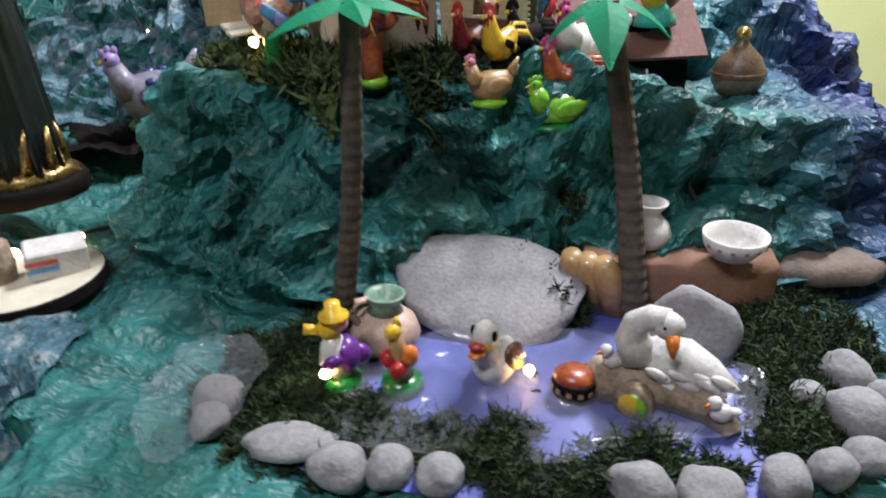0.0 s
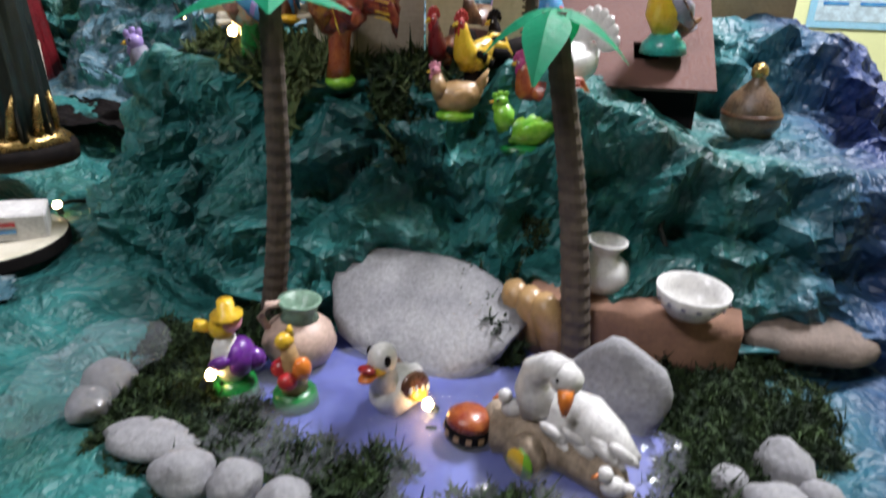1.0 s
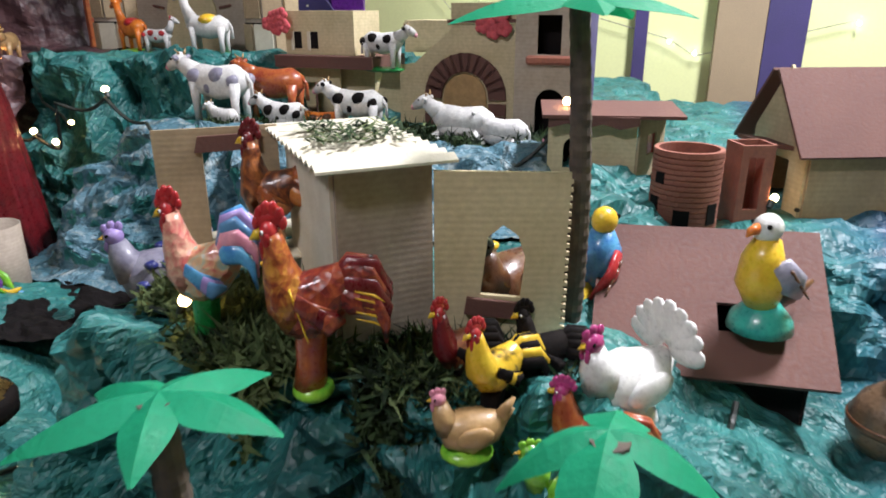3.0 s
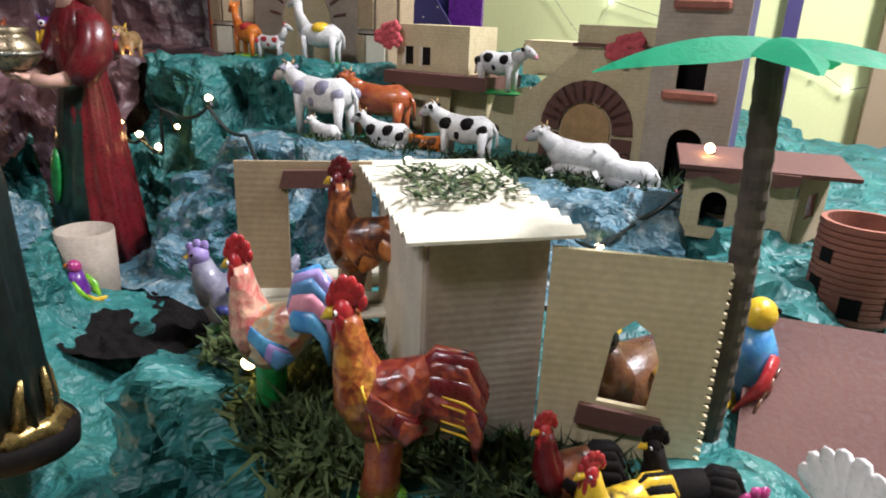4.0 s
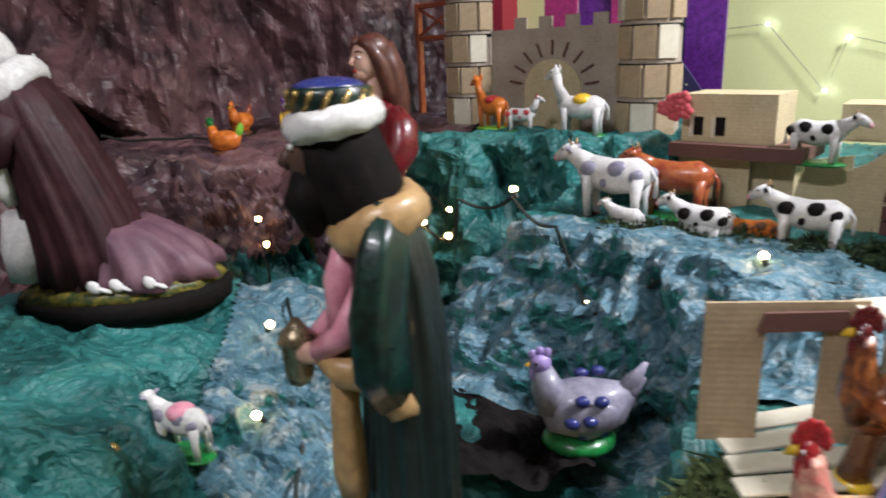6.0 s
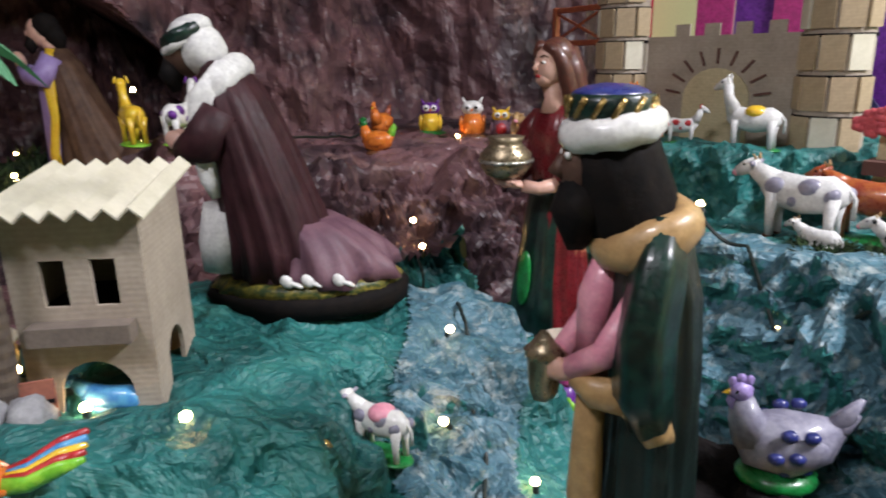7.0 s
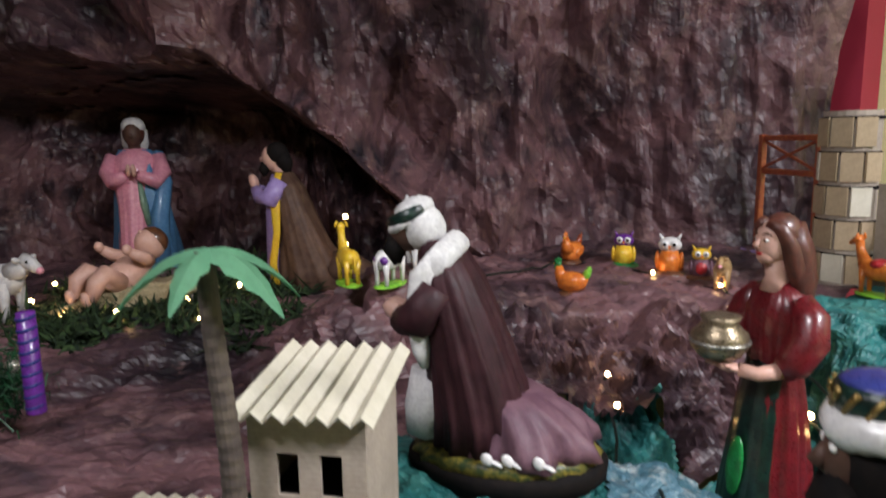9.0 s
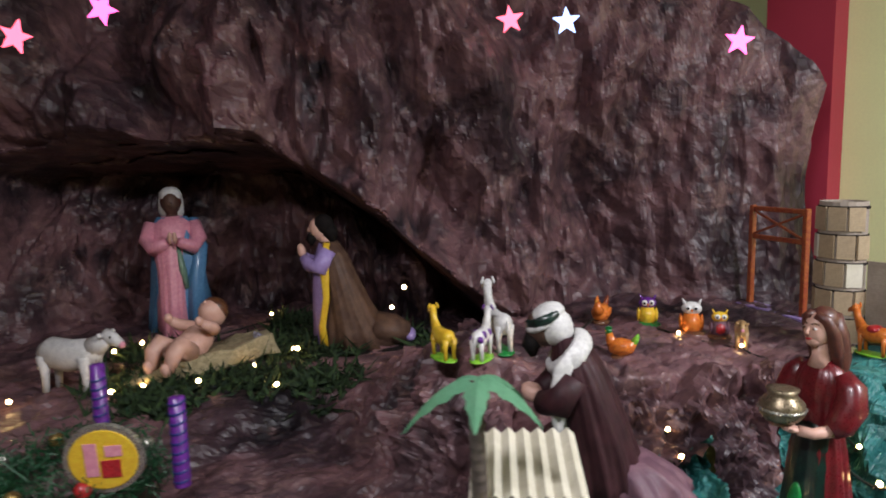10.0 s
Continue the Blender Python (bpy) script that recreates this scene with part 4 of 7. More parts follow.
moss("moss", [(-2.15 + 0.1 * (i % 4) - 0.12 * (i // 4), 0.35 + 0.13 * (i % 7), 0.11, 0.04) for i in range(14)], 7000, 0.03, MOSS, "dark green moss and fir twigs round the manger", 10)




def swan_log():
    f = Figure()
    f.tube("bark", [(-0.075, -0.012, 0.022), (-0.03, 0.0, 0.03), (0.03, -0.005, 0.03), (0.075, -0.022, 0.02), (0.10, -0.05, 0.008)], [0.02, 0.027, 0.03, 0.022, 0.012], 16, 1, 5, 0.10)
    f.tube("bark", [(-0.085, 0.012, 0.0), (-0.075, 0.01, 0.03), (-0.066, 0.006, 0.052)], [0.024, 0.021, 0.016], 12, 1, 4, 0.12)
    f.tube("bark", [(-0.02, -0.02, 0.024), (-0.028, -0.042, 0.022)], [0.026, 0.026], 16)
    f.tube("lime", [(-0.0275, -0.0415, 0.022), (-0.0285, -0.0435, 0.022)], [0.022, 0.0225], 16)
    f.tube("yellow", [(-0.028, -0.043, 0.022), (-0.0285, -0.0445, 0.022)], [0.018, 0.017], 16)
    f.tube("matt_white", [(-0.028, 0.014, 0.062), (0.0, 0.016, 0.06), (0.035, 0.010, 0.058), (0.07, 0.0, 0.052), (0.10, -0.010, 0.05)], [0.02, 0.034, 0.038, 0.026, 0.006], 20, 0.9)
    f.tube("matt_white", [(-0.022, 0.012, 0.065), (-0.034, 0.010, 0.092), (-0.030, 0.004, 0.118), (-0.012, -0.004, 0.134), (0.008, -0.012, 0.134)], [0.028, 0.023, 0.018, 0.0165, 0.0175], 16)
    f.ball("matt_white", (0.010, -0.014, 0.130), (0.020, 0.018, 0.018))
    f.tube("orange", [(0.014, -0.026, 0.124), (0.016, -0.033, 0.112), (0.017, -0.036, 0.098)], [0.010, 0.008, 0.003], 8)
    f.ball("black", (0.004, -0.0305, 0.136), 0.0022, seg=6)
    for k in range(14):
        f.ball("matt_white", (0.0 + 0.0068 * k, -0.022 + 0.002 * (k % 3), 0.062 - 0.006 * (k % 4)), (0.016, 0.006, 0.007), (0, 18, -8), 8)
    for cx, cy, cz, q in ((-0.055, 0.004, 0.058, 1), (0.082, -0.045, 0.034, -1)):
        f.ball("matt_white", (cx, cy, cz), (0.015, 0.012, 0.012), (0, 0, 20))
        f.ball("matt_white", (cx - 0.010, cy - 0.004, cz + 0.016), 0.0092, seg=10)
        f.tube("orange", [(cx - 0.016, cy - 0.008, cz + 0.016), (cx - 0.023, cy - 0.012, cz + 0.013)], [0.003, 0.001], 6)
        f.ball("matt_white", (cx + 0.014, cy, cz + 0.004), (0.010, 0.007, 0.005), seg=8)
    return f.done("swan_figure", pose(0.172, 0.462, POND_Z + 0.004, 0, 0, -14) @ Matrix.Diagonal((0.56, 0.56, 0.58, 1)), "white swan with cygnets on a hollow log, in the pond", "swan figurine", rough=0.0008)


swan_log()


def duck():
    f = Figure()
    f.tube("white", [(0.028, 0, 0.03), (0.012, 0, 0.020), (-0.012, 0, 0.020), (-0.036, 0, 0.034)], [0.012, 0.024, 0.024, 0.006], 16)
    f.ball("white", (0.0, 0, 0.024), (0.034, 0.026, 0.024))
    f.tube("white", [(0.016, 0, 0.036), (0.018, 0, 0.052), (0.018, 0, 0.062)], [0.018, 0.014, 0.013], 12)
    f.ball("white", (0.019, 0, 0.066), (0.017, 0.016, 0.016))
    f.ball("yellow", (0.026, 0, 0.059), (0.012, 0.013, 0.009))
    for dz in (0.0, 0.008):
        f.ball("red" if dz else "orange", (0.040, 0, 0.054 + dz), (0.012, 0.010, 0.0035), (0, -12 if dz else 12, 0), 10)
    for s in (-1, 1):
        f.ball("black", (0.024, 0.0145 * s, 0.070), (0.0045, 0.003, 0.006), seg=8)
        f.ball("brown", (-0.010, 0.021 * s, 0.030), (0.023, 0.008, 0.017), (0, -28, 0), 12)
        f.ball("yellow", (-0.010, 0.0245 * s, 0.024), (0.018, 0.0065, 0.009), (0, -28, 0), 12)
        for k in range(4):
            f.ball("white", (0.004 - 0.009 * k, 0.0285 * s, 0.034 - 0.002 * k), (0.0025, 0.002, 0.004), seg=6)
    return f.done("duck_figure", pose(0.053, 0.495, POND_Z + 0.004, 0, 0, 238) @ Matrix.Diagonal((0.66, 0.66, 0.76, 1)), "white and brown glazed duckling on the pond", "duck figurine")


duck()


def dressed_duck(m, label, hat="yellow", dress="purple", chest="white", base="green"):
    f = Figure()
    f.tube(base, [(0, 0, 0), (0, 0, 0.018), (0, 0, 0.022)], [0.024, 0.021, 0.012], 14)
    f.tube(chest, [(0, 0, 0.02), (0.003, 0, 0.04), (0.004, 0, 0.056), (0.004, 0, 0.068)], [0.012, 0.019, 0.014, 0.008], 14)
    f.ball(dress, (-0.008, 0, 0.043), (0.016, 0.020, 0.02))
    f.ball(dress, (-0.02, 0.0, 0.04), (0.014, 0.010, 0.012))
    f.ball("yellow", (0.006, 0, 0.075), (0.013, 0.012, 0.012))
    f.tube("yellow", [(0.016, 0, 0.075), (0.032, 0, 0.078)], [0.005, 0.006], 8)
    f.ball("pink", (-0.004, 0, 0.08), (0.010, 0.013, 0.008))
    f.tube(hat, [(0.0, 0, 0.086), (0.0, 0, 0.089), (0.0, 0, 0.091), (0.0, 0, 0.103)], [0.016, 0.016, 0.009, 0.008], 12)
    for s in (-1, 1):
        f.ball(dress, (0.008, 0.018 * s, 0.046), (0.012, 0.006, 0.007), (0, 20, 0), 8)
    return f.done("duck_figure", m, label, "duck figurine")


dressed_duck(pose(-0.070, 0.480, POND_Z + 0.006, 0, 0, 195) @ Matrix.Diagonal((0.75, 0.75, 0.8, 1)), "small duck in a purple dress and yellow hat")
g = Figure()
g.tube("green", [(0, 0, 0), (0, 0, 0.014), (0, 0, 0.018)], [0.024, 0.022, 0.014], 14)
g.tube("tan", [(0, 0, 0.015), (0, 0, 0.035), (0.002, 0, 0.055), (0.004, 0, 0.072)], [0.014, 0.013, 0.009, 0.007], 12)
g.ball("yellow", (0.006, 0, 0.075), (0.010, 0.008, 0.009)).tube("yellow", [(0.0, 0, 0.08), (0.0, 0, 0.09)], [0.005, 0.002], 8)
g.ball("red", (0.010, -0.006, 0.042), 0.010).ball("red", (0.010, 0.008, 0.034), 0.010).ball("orange", (-0.004, 0.012, 0.045), (0.010, 0.008, 0.013))
g.done("bird_figure", pose(-0.022, 0.481, POND_Z + 0.006, 0, 0, 230) @ Matrix.Diagonal((0.75, 0.75, 0.75, 1)), "small yellow-necked bird with a red wing on a green stand", "bird figurine")


def lathe(profile, seg=28, squash=1.0):
    bm = bmesh.new()
    rings = [[bm.verts.new((r * math.cos(2 * math.pi * j / seg), r * squash * math.sin(2 * math.pi * j / seg), z)) for j in range(seg)] for r, z in profile]
    for a, b in zip(rings, rings[1:]):
        for j in range(seg):
            bm.faces.new((a[j], a[(j + 1) % seg], b[(j + 1) % seg], b[j]))
    bm.faces.new(rings[0][::-1])
    bm.faces.new(rings[-1])
    return bm


def curve(bm, pts, r, seg=6):
    pts = [Vector(p) for p in pts]
    rings = []
    for i, p in enumerate(pts):
        way = (pts[min(i + 1, len(pts) - 1)] - pts[max(i - 1, 0)]).normalized()
        side = way.cross(Vector((0.3, 0.2, 1))).normalized()
        up = side.cross(way)
        rings.append([bm.verts.new(p + (side * math.cos(2 * math.pi * j / seg) + up * math.sin(2 * math.pi * j / seg)) * r) for j in range(seg)])
    for a, b in zip(rings, rings[1:]):
        for j in range(seg):
            bm.faces.new((a[j], a[(j + 1) % seg], b[(j + 1) % seg], b[j]))
    bm.faces.new(rings[0][::-1])
    bm.faces.new(rings[-1])


jug = thing("clay_jug", pose(-0.042, 0.535, POND_Z + 0.004, 0, 4, 30) @ Matrix.Diagonal((0.85, 0.85, 0.85, 1)), "round pinkish clay jug with a sage green neck", "jug")
part("body", lathe([(0.016, 0), (0.030, 0.010), (0.036, 0.025), (0.031, 0.040), (0.019, 0.050)]), PAINT["clay"], jug, smooth=True)
part("neck", lathe([(0.019, 0.049), (0.015, 0.056), (0.020, 0.067), (0.021, 0.069), (0.017, 0.0685), (0.012, 0.058), (0.004, 0.052)]), PAINT["sage"], jug, "sage green glazed neck", smooth=True)
bm = bmesh.new()
curve(bm, [(-0.018, 0, 0.066), (-0.030, 0, 0.066), (-0.036, 0, 0.054), (-0.030, 0, 0.042)], 0.004)
part("handle", bm, PAINT["clay"], jug, smooth=True)

pot = thing("clay_pot", pose(0.112, 0.468, POND_Z + 0.006, 0, 6, 40) @ Matrix.Diagonal((0.72, 0.72, 0.78, 1)), "small brown clay pot with a painted band, in the pond", "pot")
part("body", lathe([(0.016, 0), (0.022, 0.006), (0.024, 0.018), (0.023, 0.022)]), PAINT["black"], pot, "dark body with a pale zigzag band", smooth=True)
part("lid", lathe([(0.023, 0.022), (0.022, 0.027), (0.014, 0.033), (0.004, 0.034)]), PAINT["rust"], pot, smooth=True)
for k in range(12):
    a = k * math.pi / 6
    d = part("band_mark", boxed(-0.0028, -0.0005, 0.012, 0.0028, 0.0006, 0.017), PAINT["tan"], pot)
    d.matrix_local = pose(0.0241 * math.cos(a), 0.0241 * math.sin(a), 0, 0, 0, math.degrees(a) + 90)

# terracotta trough with vase and bowl
trough = thing("clay_trough", pose(0.222, 0.618, 0.890, 0, 0, -4), "broken terracotta trough lying below the cliff", "trough")
bm = boxed(-0.082, -0.026, 0, 0.088, 0.034, 0.052)
bmesh.ops.subdivide_edges(bm, edges=bm.edges[:], cuts=3, use_grid_fill=True)
for v in bm.verts:
    v.co += noise.noise_vector(v.co * 30) * 0.006
part("body", bm, surface("pink_clay", (0.36, 0.20, 0.13), (0.28, 0.15, 0.10), rough=0.85, scale=30), trough, smooth=True)
for k in range(3):
    d = part("rib", lathe([(0.006, 0), (0.014, 0.004), (0.014, 0.05), (0.008, 0.062)]), PAINT["tan"], trough, "wavy ochre rib", smooth=True)
    d.matrix_local = pose(-0.080 + 0.014 * k, -0.012 - 0.008 * k, 0.0, 8, -14, 0)

vase = thing("vase", pose(0.198, 0.630, 0.941, 0, 3, 10) @ Matrix.Diagonal((0.92, 0.92, 0.78, 1)), "small white crackled ceramic vase on the trough", "vase")
part("body", lathe([(0.014, 0), (0.024, 0.008), (0.027, 0.020), (0.022, 0.034), (0.013, 0.042), (0.0125, 0.047), (0.019, 0.057), (0.019, 0.059), (0.016, 0.0585), (0.010, 0.047), (0.004, 0.03)]), PAINT["white"], vase, smooth=True)
part("spot", lathe([(0.006, 0), (0.005, 0.0015)], 12), PAINT["yellow"], vase, "yellow painted flower").matrix_local = pose(-0.020, -0.018, 0.022, 90, 0, -45)
bowl = thing("bowl", pose(0.266, 0.592, 0.944, 6, 3, 0) @ Matrix.Diagonal((0.85, 0.85, 0.9, 1)), "white glazed half eggshell bowl on the trough", "bowl")
part("shell", lathe([(0.008, 0), (0.022, 0.006), (0.031, 0.018), (0.034, 0.030), (0.0325, 0.030), (0.028, 0.018), (0.018, 0.008), (0.004, 0.005)], squash=0.85), PAINT["white"], bowl, smooth=True)
for k in range(7):
    a = 3.6 + k * 0.4
    part("painted_mark", boxed(-0.002, -0.0004, 0, 0.002, 0.0005, 0.003), PAINT["grey"], bowl).matrix_local = pose(0.0335 * math.cos(a), 0.0285 * math.sin(a), 0.021, 10, 0, math.degrees(a) + 90)


# ---- palms ----
def palm(base, top, r, fronds, material, label, length, droop, cut=False, turn=0.0):
    base, top = Vector(base), Vector(top)
    ob = thing("palm_tree", Matrix.Translation(base), label, "palm tree", "paper palms")
    bm = bmesh.new()
    n, seg = 26, 14
    rings = []
    way = top - base
    for i in range(n * 2):
        t = i / (n * 2 - 1)
        p = way * t + Vector((0.006 * math.sin(t * 3), 0.004 * math.sin(t * 5), 0))
        rr = r * (1.15 - 0.4 * t) * (1.0 + (0.07 if i % 2 else -0.02))
        rings.append([bm.verts.new(p + Vector((rr * math.cos(2 * math.pi * j / seg), rr * math.sin(2 * math.pi * j / seg), 0))) for j in range(seg)])
    for a, b in zip(rings, rings[1:]):
        for j in range(seg):
            bm.faces.new((a[j], a[(j + 1) % seg], b[(j + 1) % seg], b[j]))
    bm.faces.new(rings[-1])
    part("trunk", bm, TRUNK, ob, "grey-brown trunk wound with paper bands")
    for k in range(fronds):
        a = turn + 2 * math.pi * k / fronds + 0.25 * math.sin(k * 4)
        bm = bmesh.new()
        L, m = length * (0.88 + 0.16 * math.sin(k * 2.7)), 9
        rows = []
        for i in range(m + 1):
            t = i / m
            w = L * 0.235 * math.sin(math.pi * min(t ** 0.72, 1)) + 0.001
            if cut and i % 2:
                w *= 0.82
            c = Vector((L * t, 0, L * (0.10 * t - droop * t * t)))
            rows.append([bm.verts.new(c + Vector((0, s * w, -abs(s) * w * 0.45))) for s in (-1, 0, 1)])
        for p, q in zip(rows, rows[1:]):
            for j in (0, 1):
                bm.faces.new((p[j], p[j + 1], q[j + 1], q[j]))
        bmesh.ops.solidify(bm, geom=bm.faces[:], thickness=0.0012)
        d = part("frond", bm, material, ob)
        d.matrix_local = Matrix.Translation(way + Vector((0, 0, 0.002))) @ pose(0, 0, 0, 0, 0, math.degrees(a))
    return ob


palm((-0.092, 0.585, POND_Z), (-0.045, 0.545, 1.182), 0.0095, 5, FROND, "paper palm with bright green fronds by the pond", 0.062, 0.42, turn=0.15)
palm((0.184, 0.582, POND_Z), (0.142, 0.588, 1.170), 0.0110, 4, FROND, "leaning paper palm with bright green fronds", 0.062, 0.75, turn=0.05)
palm((0.100, 0.848, 1.06), (0.098, 0.800, 1.345), 0.0085, 5, FROND, "tall thin paper palm beside the cardboard hut", 0.085, 0.30, turn=0.1)
palm((-0.868, 0.420, 1.13), (-0.842, 0.412, 1.452), 0.0100, 5, FROND_PALE, "paper palm with pale green cut fronds", 0.080, 0.80, cut=True, turn=0.55)
for k, (x, y, r) in enumerate(((-0.895, 0.395, 0.024), (-0.862, 0.398, 0.026), (-0.84, 0.43, 0.02))):
    stone(x, y, 1.135 + r * 0.5, r, r * 0.85, r * 0.8, 40 + k, label="grey stone holding the palm upright", category="stone")


# ---- cardboard buildings ----
def card(name, parent, outline, thick, material, m, holes=(), label=""):
    ob = part(name, plate(outline, thick, holes), material, parent, label)
    ob.matrix_local = m
    return ob


def wavy_roof(w, d, waves, amp, thick=0.002):
    """Corrugated sheet: w across the waves, d along them."""
    bm = bmesh.new()
    n = waves * 2
    top = [[bm.verts.new((w * i / n, y, amp * (i % 2))) for y in (0, d)] for i in range(n + 1)]
    low = [[bm.verts.new((w * i / n, y, amp * (i % 2) - thick)) for y in (0, d)] for i in range(n + 1)]
    for i in range(n):
        bm.faces.new((top[i][0], top[i + 1][0], top[i + 1][1], top[i][1]))
        bm.faces.new((low[i][0], low[i][1], low[i + 1][1], low[i + 1][0]))
        for k in (0, 1):
            bm.faces.new((top[i][k], low[i][k], low[i + 1][k], top[i + 1][k]))
    for i in (0, n):
        bm.faces.new((top[i][0], top[i][1], low[i][1], low[i][0]))
    bmesh.ops.recalc_face_normals(bm, faces=bm.faces[:])
    return bm


def arch(cx, r, z0, spring, n=12):
    return [(cx - r, z0)] + [(cx - r * math.cos(math.pi * i / n), spring + r * math.sin(math.pi * i / n)) for i in range(n + 1)] + [(cx + r, z0)]


def rect(x0, z0, x1, z1):
    return [(x0, z0), (x1, z0), (x1, z1), (x0, z1)]


# hut with the cream corrugated roof: front edge runs from its left corner to its right
hut = thing("chicken_hut", pose(-0.052, 0.742, 1.092, 0, 0, 40), "tall cardboard hut with a cream corrugated roof and dry grass", "toy house")
card("wall", hut, rect(0, 0, 0.072, 0.142), 0.003, KRAFT_GREY, pose(0, 0, 0), label="kraft front wall")
card("wall", hut, rect(0, 0, 0.072, 0.142), 0.003, KRAFT_GREY, pose(0, 0.155, 0))
card("wall", hut, rect(0, 0, 0.149, 0.142), 0.003, CREAM, pose(0.0, 0.0035, 0, 0, 0, 90), label="cream side wall")
card("wall", hut, rect(0, 0, 0.149, 0.142), 0.003, KRAFT_GREY, pose(0.072, 0.0035, 0, 0, 0, 90))
r = part("roof", wavy_roof(0.195, 0.102, 12, 0.004), CREAM, hut, "cream corrugated card roof")
r.matrix_local = pose(-0.016, 0.180, 0.147, 0, 0, -90)
moss_bits = [(0.015 + 0.018 * (i % 4), 0.05 + 0.016 * (i // 2)) for i in range(10)]
rng = random.Random(8)
bm = bmesh.new()
for i in range(260):
    bx, by = rng.choice(moss_bits)
    x, y = bx + rng.gauss(0, 0.009), by + rng.gauss(0, 0.008)
    a, L = rng.uniform(0, 6.28), rng.uniform(0.006, 0.018)
    z = 0.153 + rng.uniform(0, 0.004)
    p, q = Vector((x, y, z)), Vector((x + L * math.cos(a), y + L * math.sin(a), z + rng.uniform(-0.001, 0.005)))
    s = Vector((-math.sin(a), math.cos(a), 0)) * 0.0011
    bm.faces.new([bm.verts.new(c) for c in (p - s, p + s, q + s, q - s)]).material_index = int(i % 3 > 0)
tagged(part("roof_grass", bm, [MOSS_PALE, MOSS], hut, "dry olive grass strewn on the roof"), kind="stuff")

screen = thing("window_panel", pose(0.008, 0.776, 1.082, 0, 0, 17), "standing cardboard panel with a cut-out window", "cardboard panel")
card("panel", screen, [(0, 0.01), (0.094, 0.0), (0.097, 0.148), (0.0, 0.150)], 0.004, KRAFT_PALE, pose(0, 0, 0), holes=[[(0.034, 0.056), (0.064, 0.053), (0.067, 0.084), (0.061, 0.102), (0.050, 0.110), (0.039, 0.101)]])
card("sill", screen, [(0.022, 0.042), (0.070, 0.036), (0.072, 0.049), (0.024, 0.055)], 0.004, BROWN, pose(0, -0.0045, 0), label="brown card sill")
for k in range(24):
    part("corrugation", boxed(0.0945, 0.0004, 0.002 + 0.006 * k, 0.0985, 0.0036, 0.005 + 0.006 * k), KRAFT_PALE, screen)
hen(at(0.050, 0.835, 250, 0.095, z=1.09), "patterned dark hen behind the cardboard window", body="brown", head="darkgreen", tail="lilac", base="black", spots="yellow")

back = thing("cardboard_wall", pose(-0.256, 0.815, 1.135, 0, 0, 28), "low kraft cardboard wall with a doorway", "cardboard panel")
card("panel", back, [(0, 0), (0.040, 0), (0.040, 0.088), (0.078, 0.088), (0.078, 0), (0.105, 0), (0.105, 0.108), (0.0, 0.106)], 0.003, KRAFT, pose(0, 0, 0))
card("lintel", back, [(0.034, 0.086), (0.09, 0.088), (0.09, 0.102), (0.038, 0.100)], 0.003, BROWN, pose(0, -0.0035, 0), label="brown card lintel")
boards = thing("floor_boards", pose(-0.215, 0.770, 1.128, 4, -3, 35), "pale torn cardboard boards under the hen", "boards")
for k in range(4):
    bm = boxed(0, 0, 0, 0.13 - 0.01 * k, 0.018, 0.004)
    part("board", bm, CREAM, boards, bevel=0.001).matrix_local = pose(0.004 * k, 0.021 * k, 0.001 * (k % 2), 0, 2 * (k % 2), 3 * k)

# brown-roofed coop
coop = thing("chicken_coop", pose(0.128, 0.806, 1.022, 0, 0, 4), "dark cardboard coop with a sloping brown card roof", "toy house")
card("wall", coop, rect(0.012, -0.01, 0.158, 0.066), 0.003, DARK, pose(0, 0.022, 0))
card("wall", coop, [(0, -0.01), (0.085, -0.01), (0.085, 0.112), (0, 0.064)], 0.003, BROWN, pose(0.158, 0.022, 0, 0, 0, 90))
card("wall", coop, [(0, -0.01), (0.085, -0.01), (0.085, 0.112), (0, 0.064)], 0.003, BROWN, pose(0.012, 0.022, 0, 0, 0, 90))
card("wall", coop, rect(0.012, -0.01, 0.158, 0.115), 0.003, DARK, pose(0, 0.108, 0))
r = part("roof", plate([(0.0, 0.0), (0.176, 0.0), (0.182, 0.146), (0.004, 0.142)], 0.004, holes=[rect(0.096, 0.042, 0.122, 0.068)]), BROWN, coop, "brown card roof with a square hole")
r.matrix_local = pose(-0.006, -0.004, 0.060, -57, 0, 0)
bird(at(0.243, 0.842, 215, 0.092, z=1.112), "yellow and white glazed bird on the coop roof", body="yellow", wing="grey", base="teal", tail=("grey", "brown"), head="white")

gourd = thing("gourd_rattle", pose(0.336, 0.822, 1.032) @ Matrix.Diagonal((0.70, 0.70, 0.72, 1)), "brown polished gourd with a carved band and gold knot", "gourd")
part("bowl", lathe([(0.012, 0.0), (0.030, 0.007), (0.041, 0.026), (0.041, 0.042), (0.032, 0.062), (0.016, 0.077), (0.009, 0.086), (0.009, 0.092)]), PAINT["gourd"], gourd, smooth=True)
part("band", lathe([(0.0415, 0.034), (0.0425, 0.036), (0.0425, 0.040), (0.0415, 0.042)]), PAINT["brown"], gourd, smooth=True)
f = bmesh.new()
bmesh.ops.create_uvsphere(f, u_segments=12, v_segments=8, radius=0.012, matrix=pose(0, 0, 0.096))
part("knot", f, GOLD, gourd, "gold knot", smooth=True)

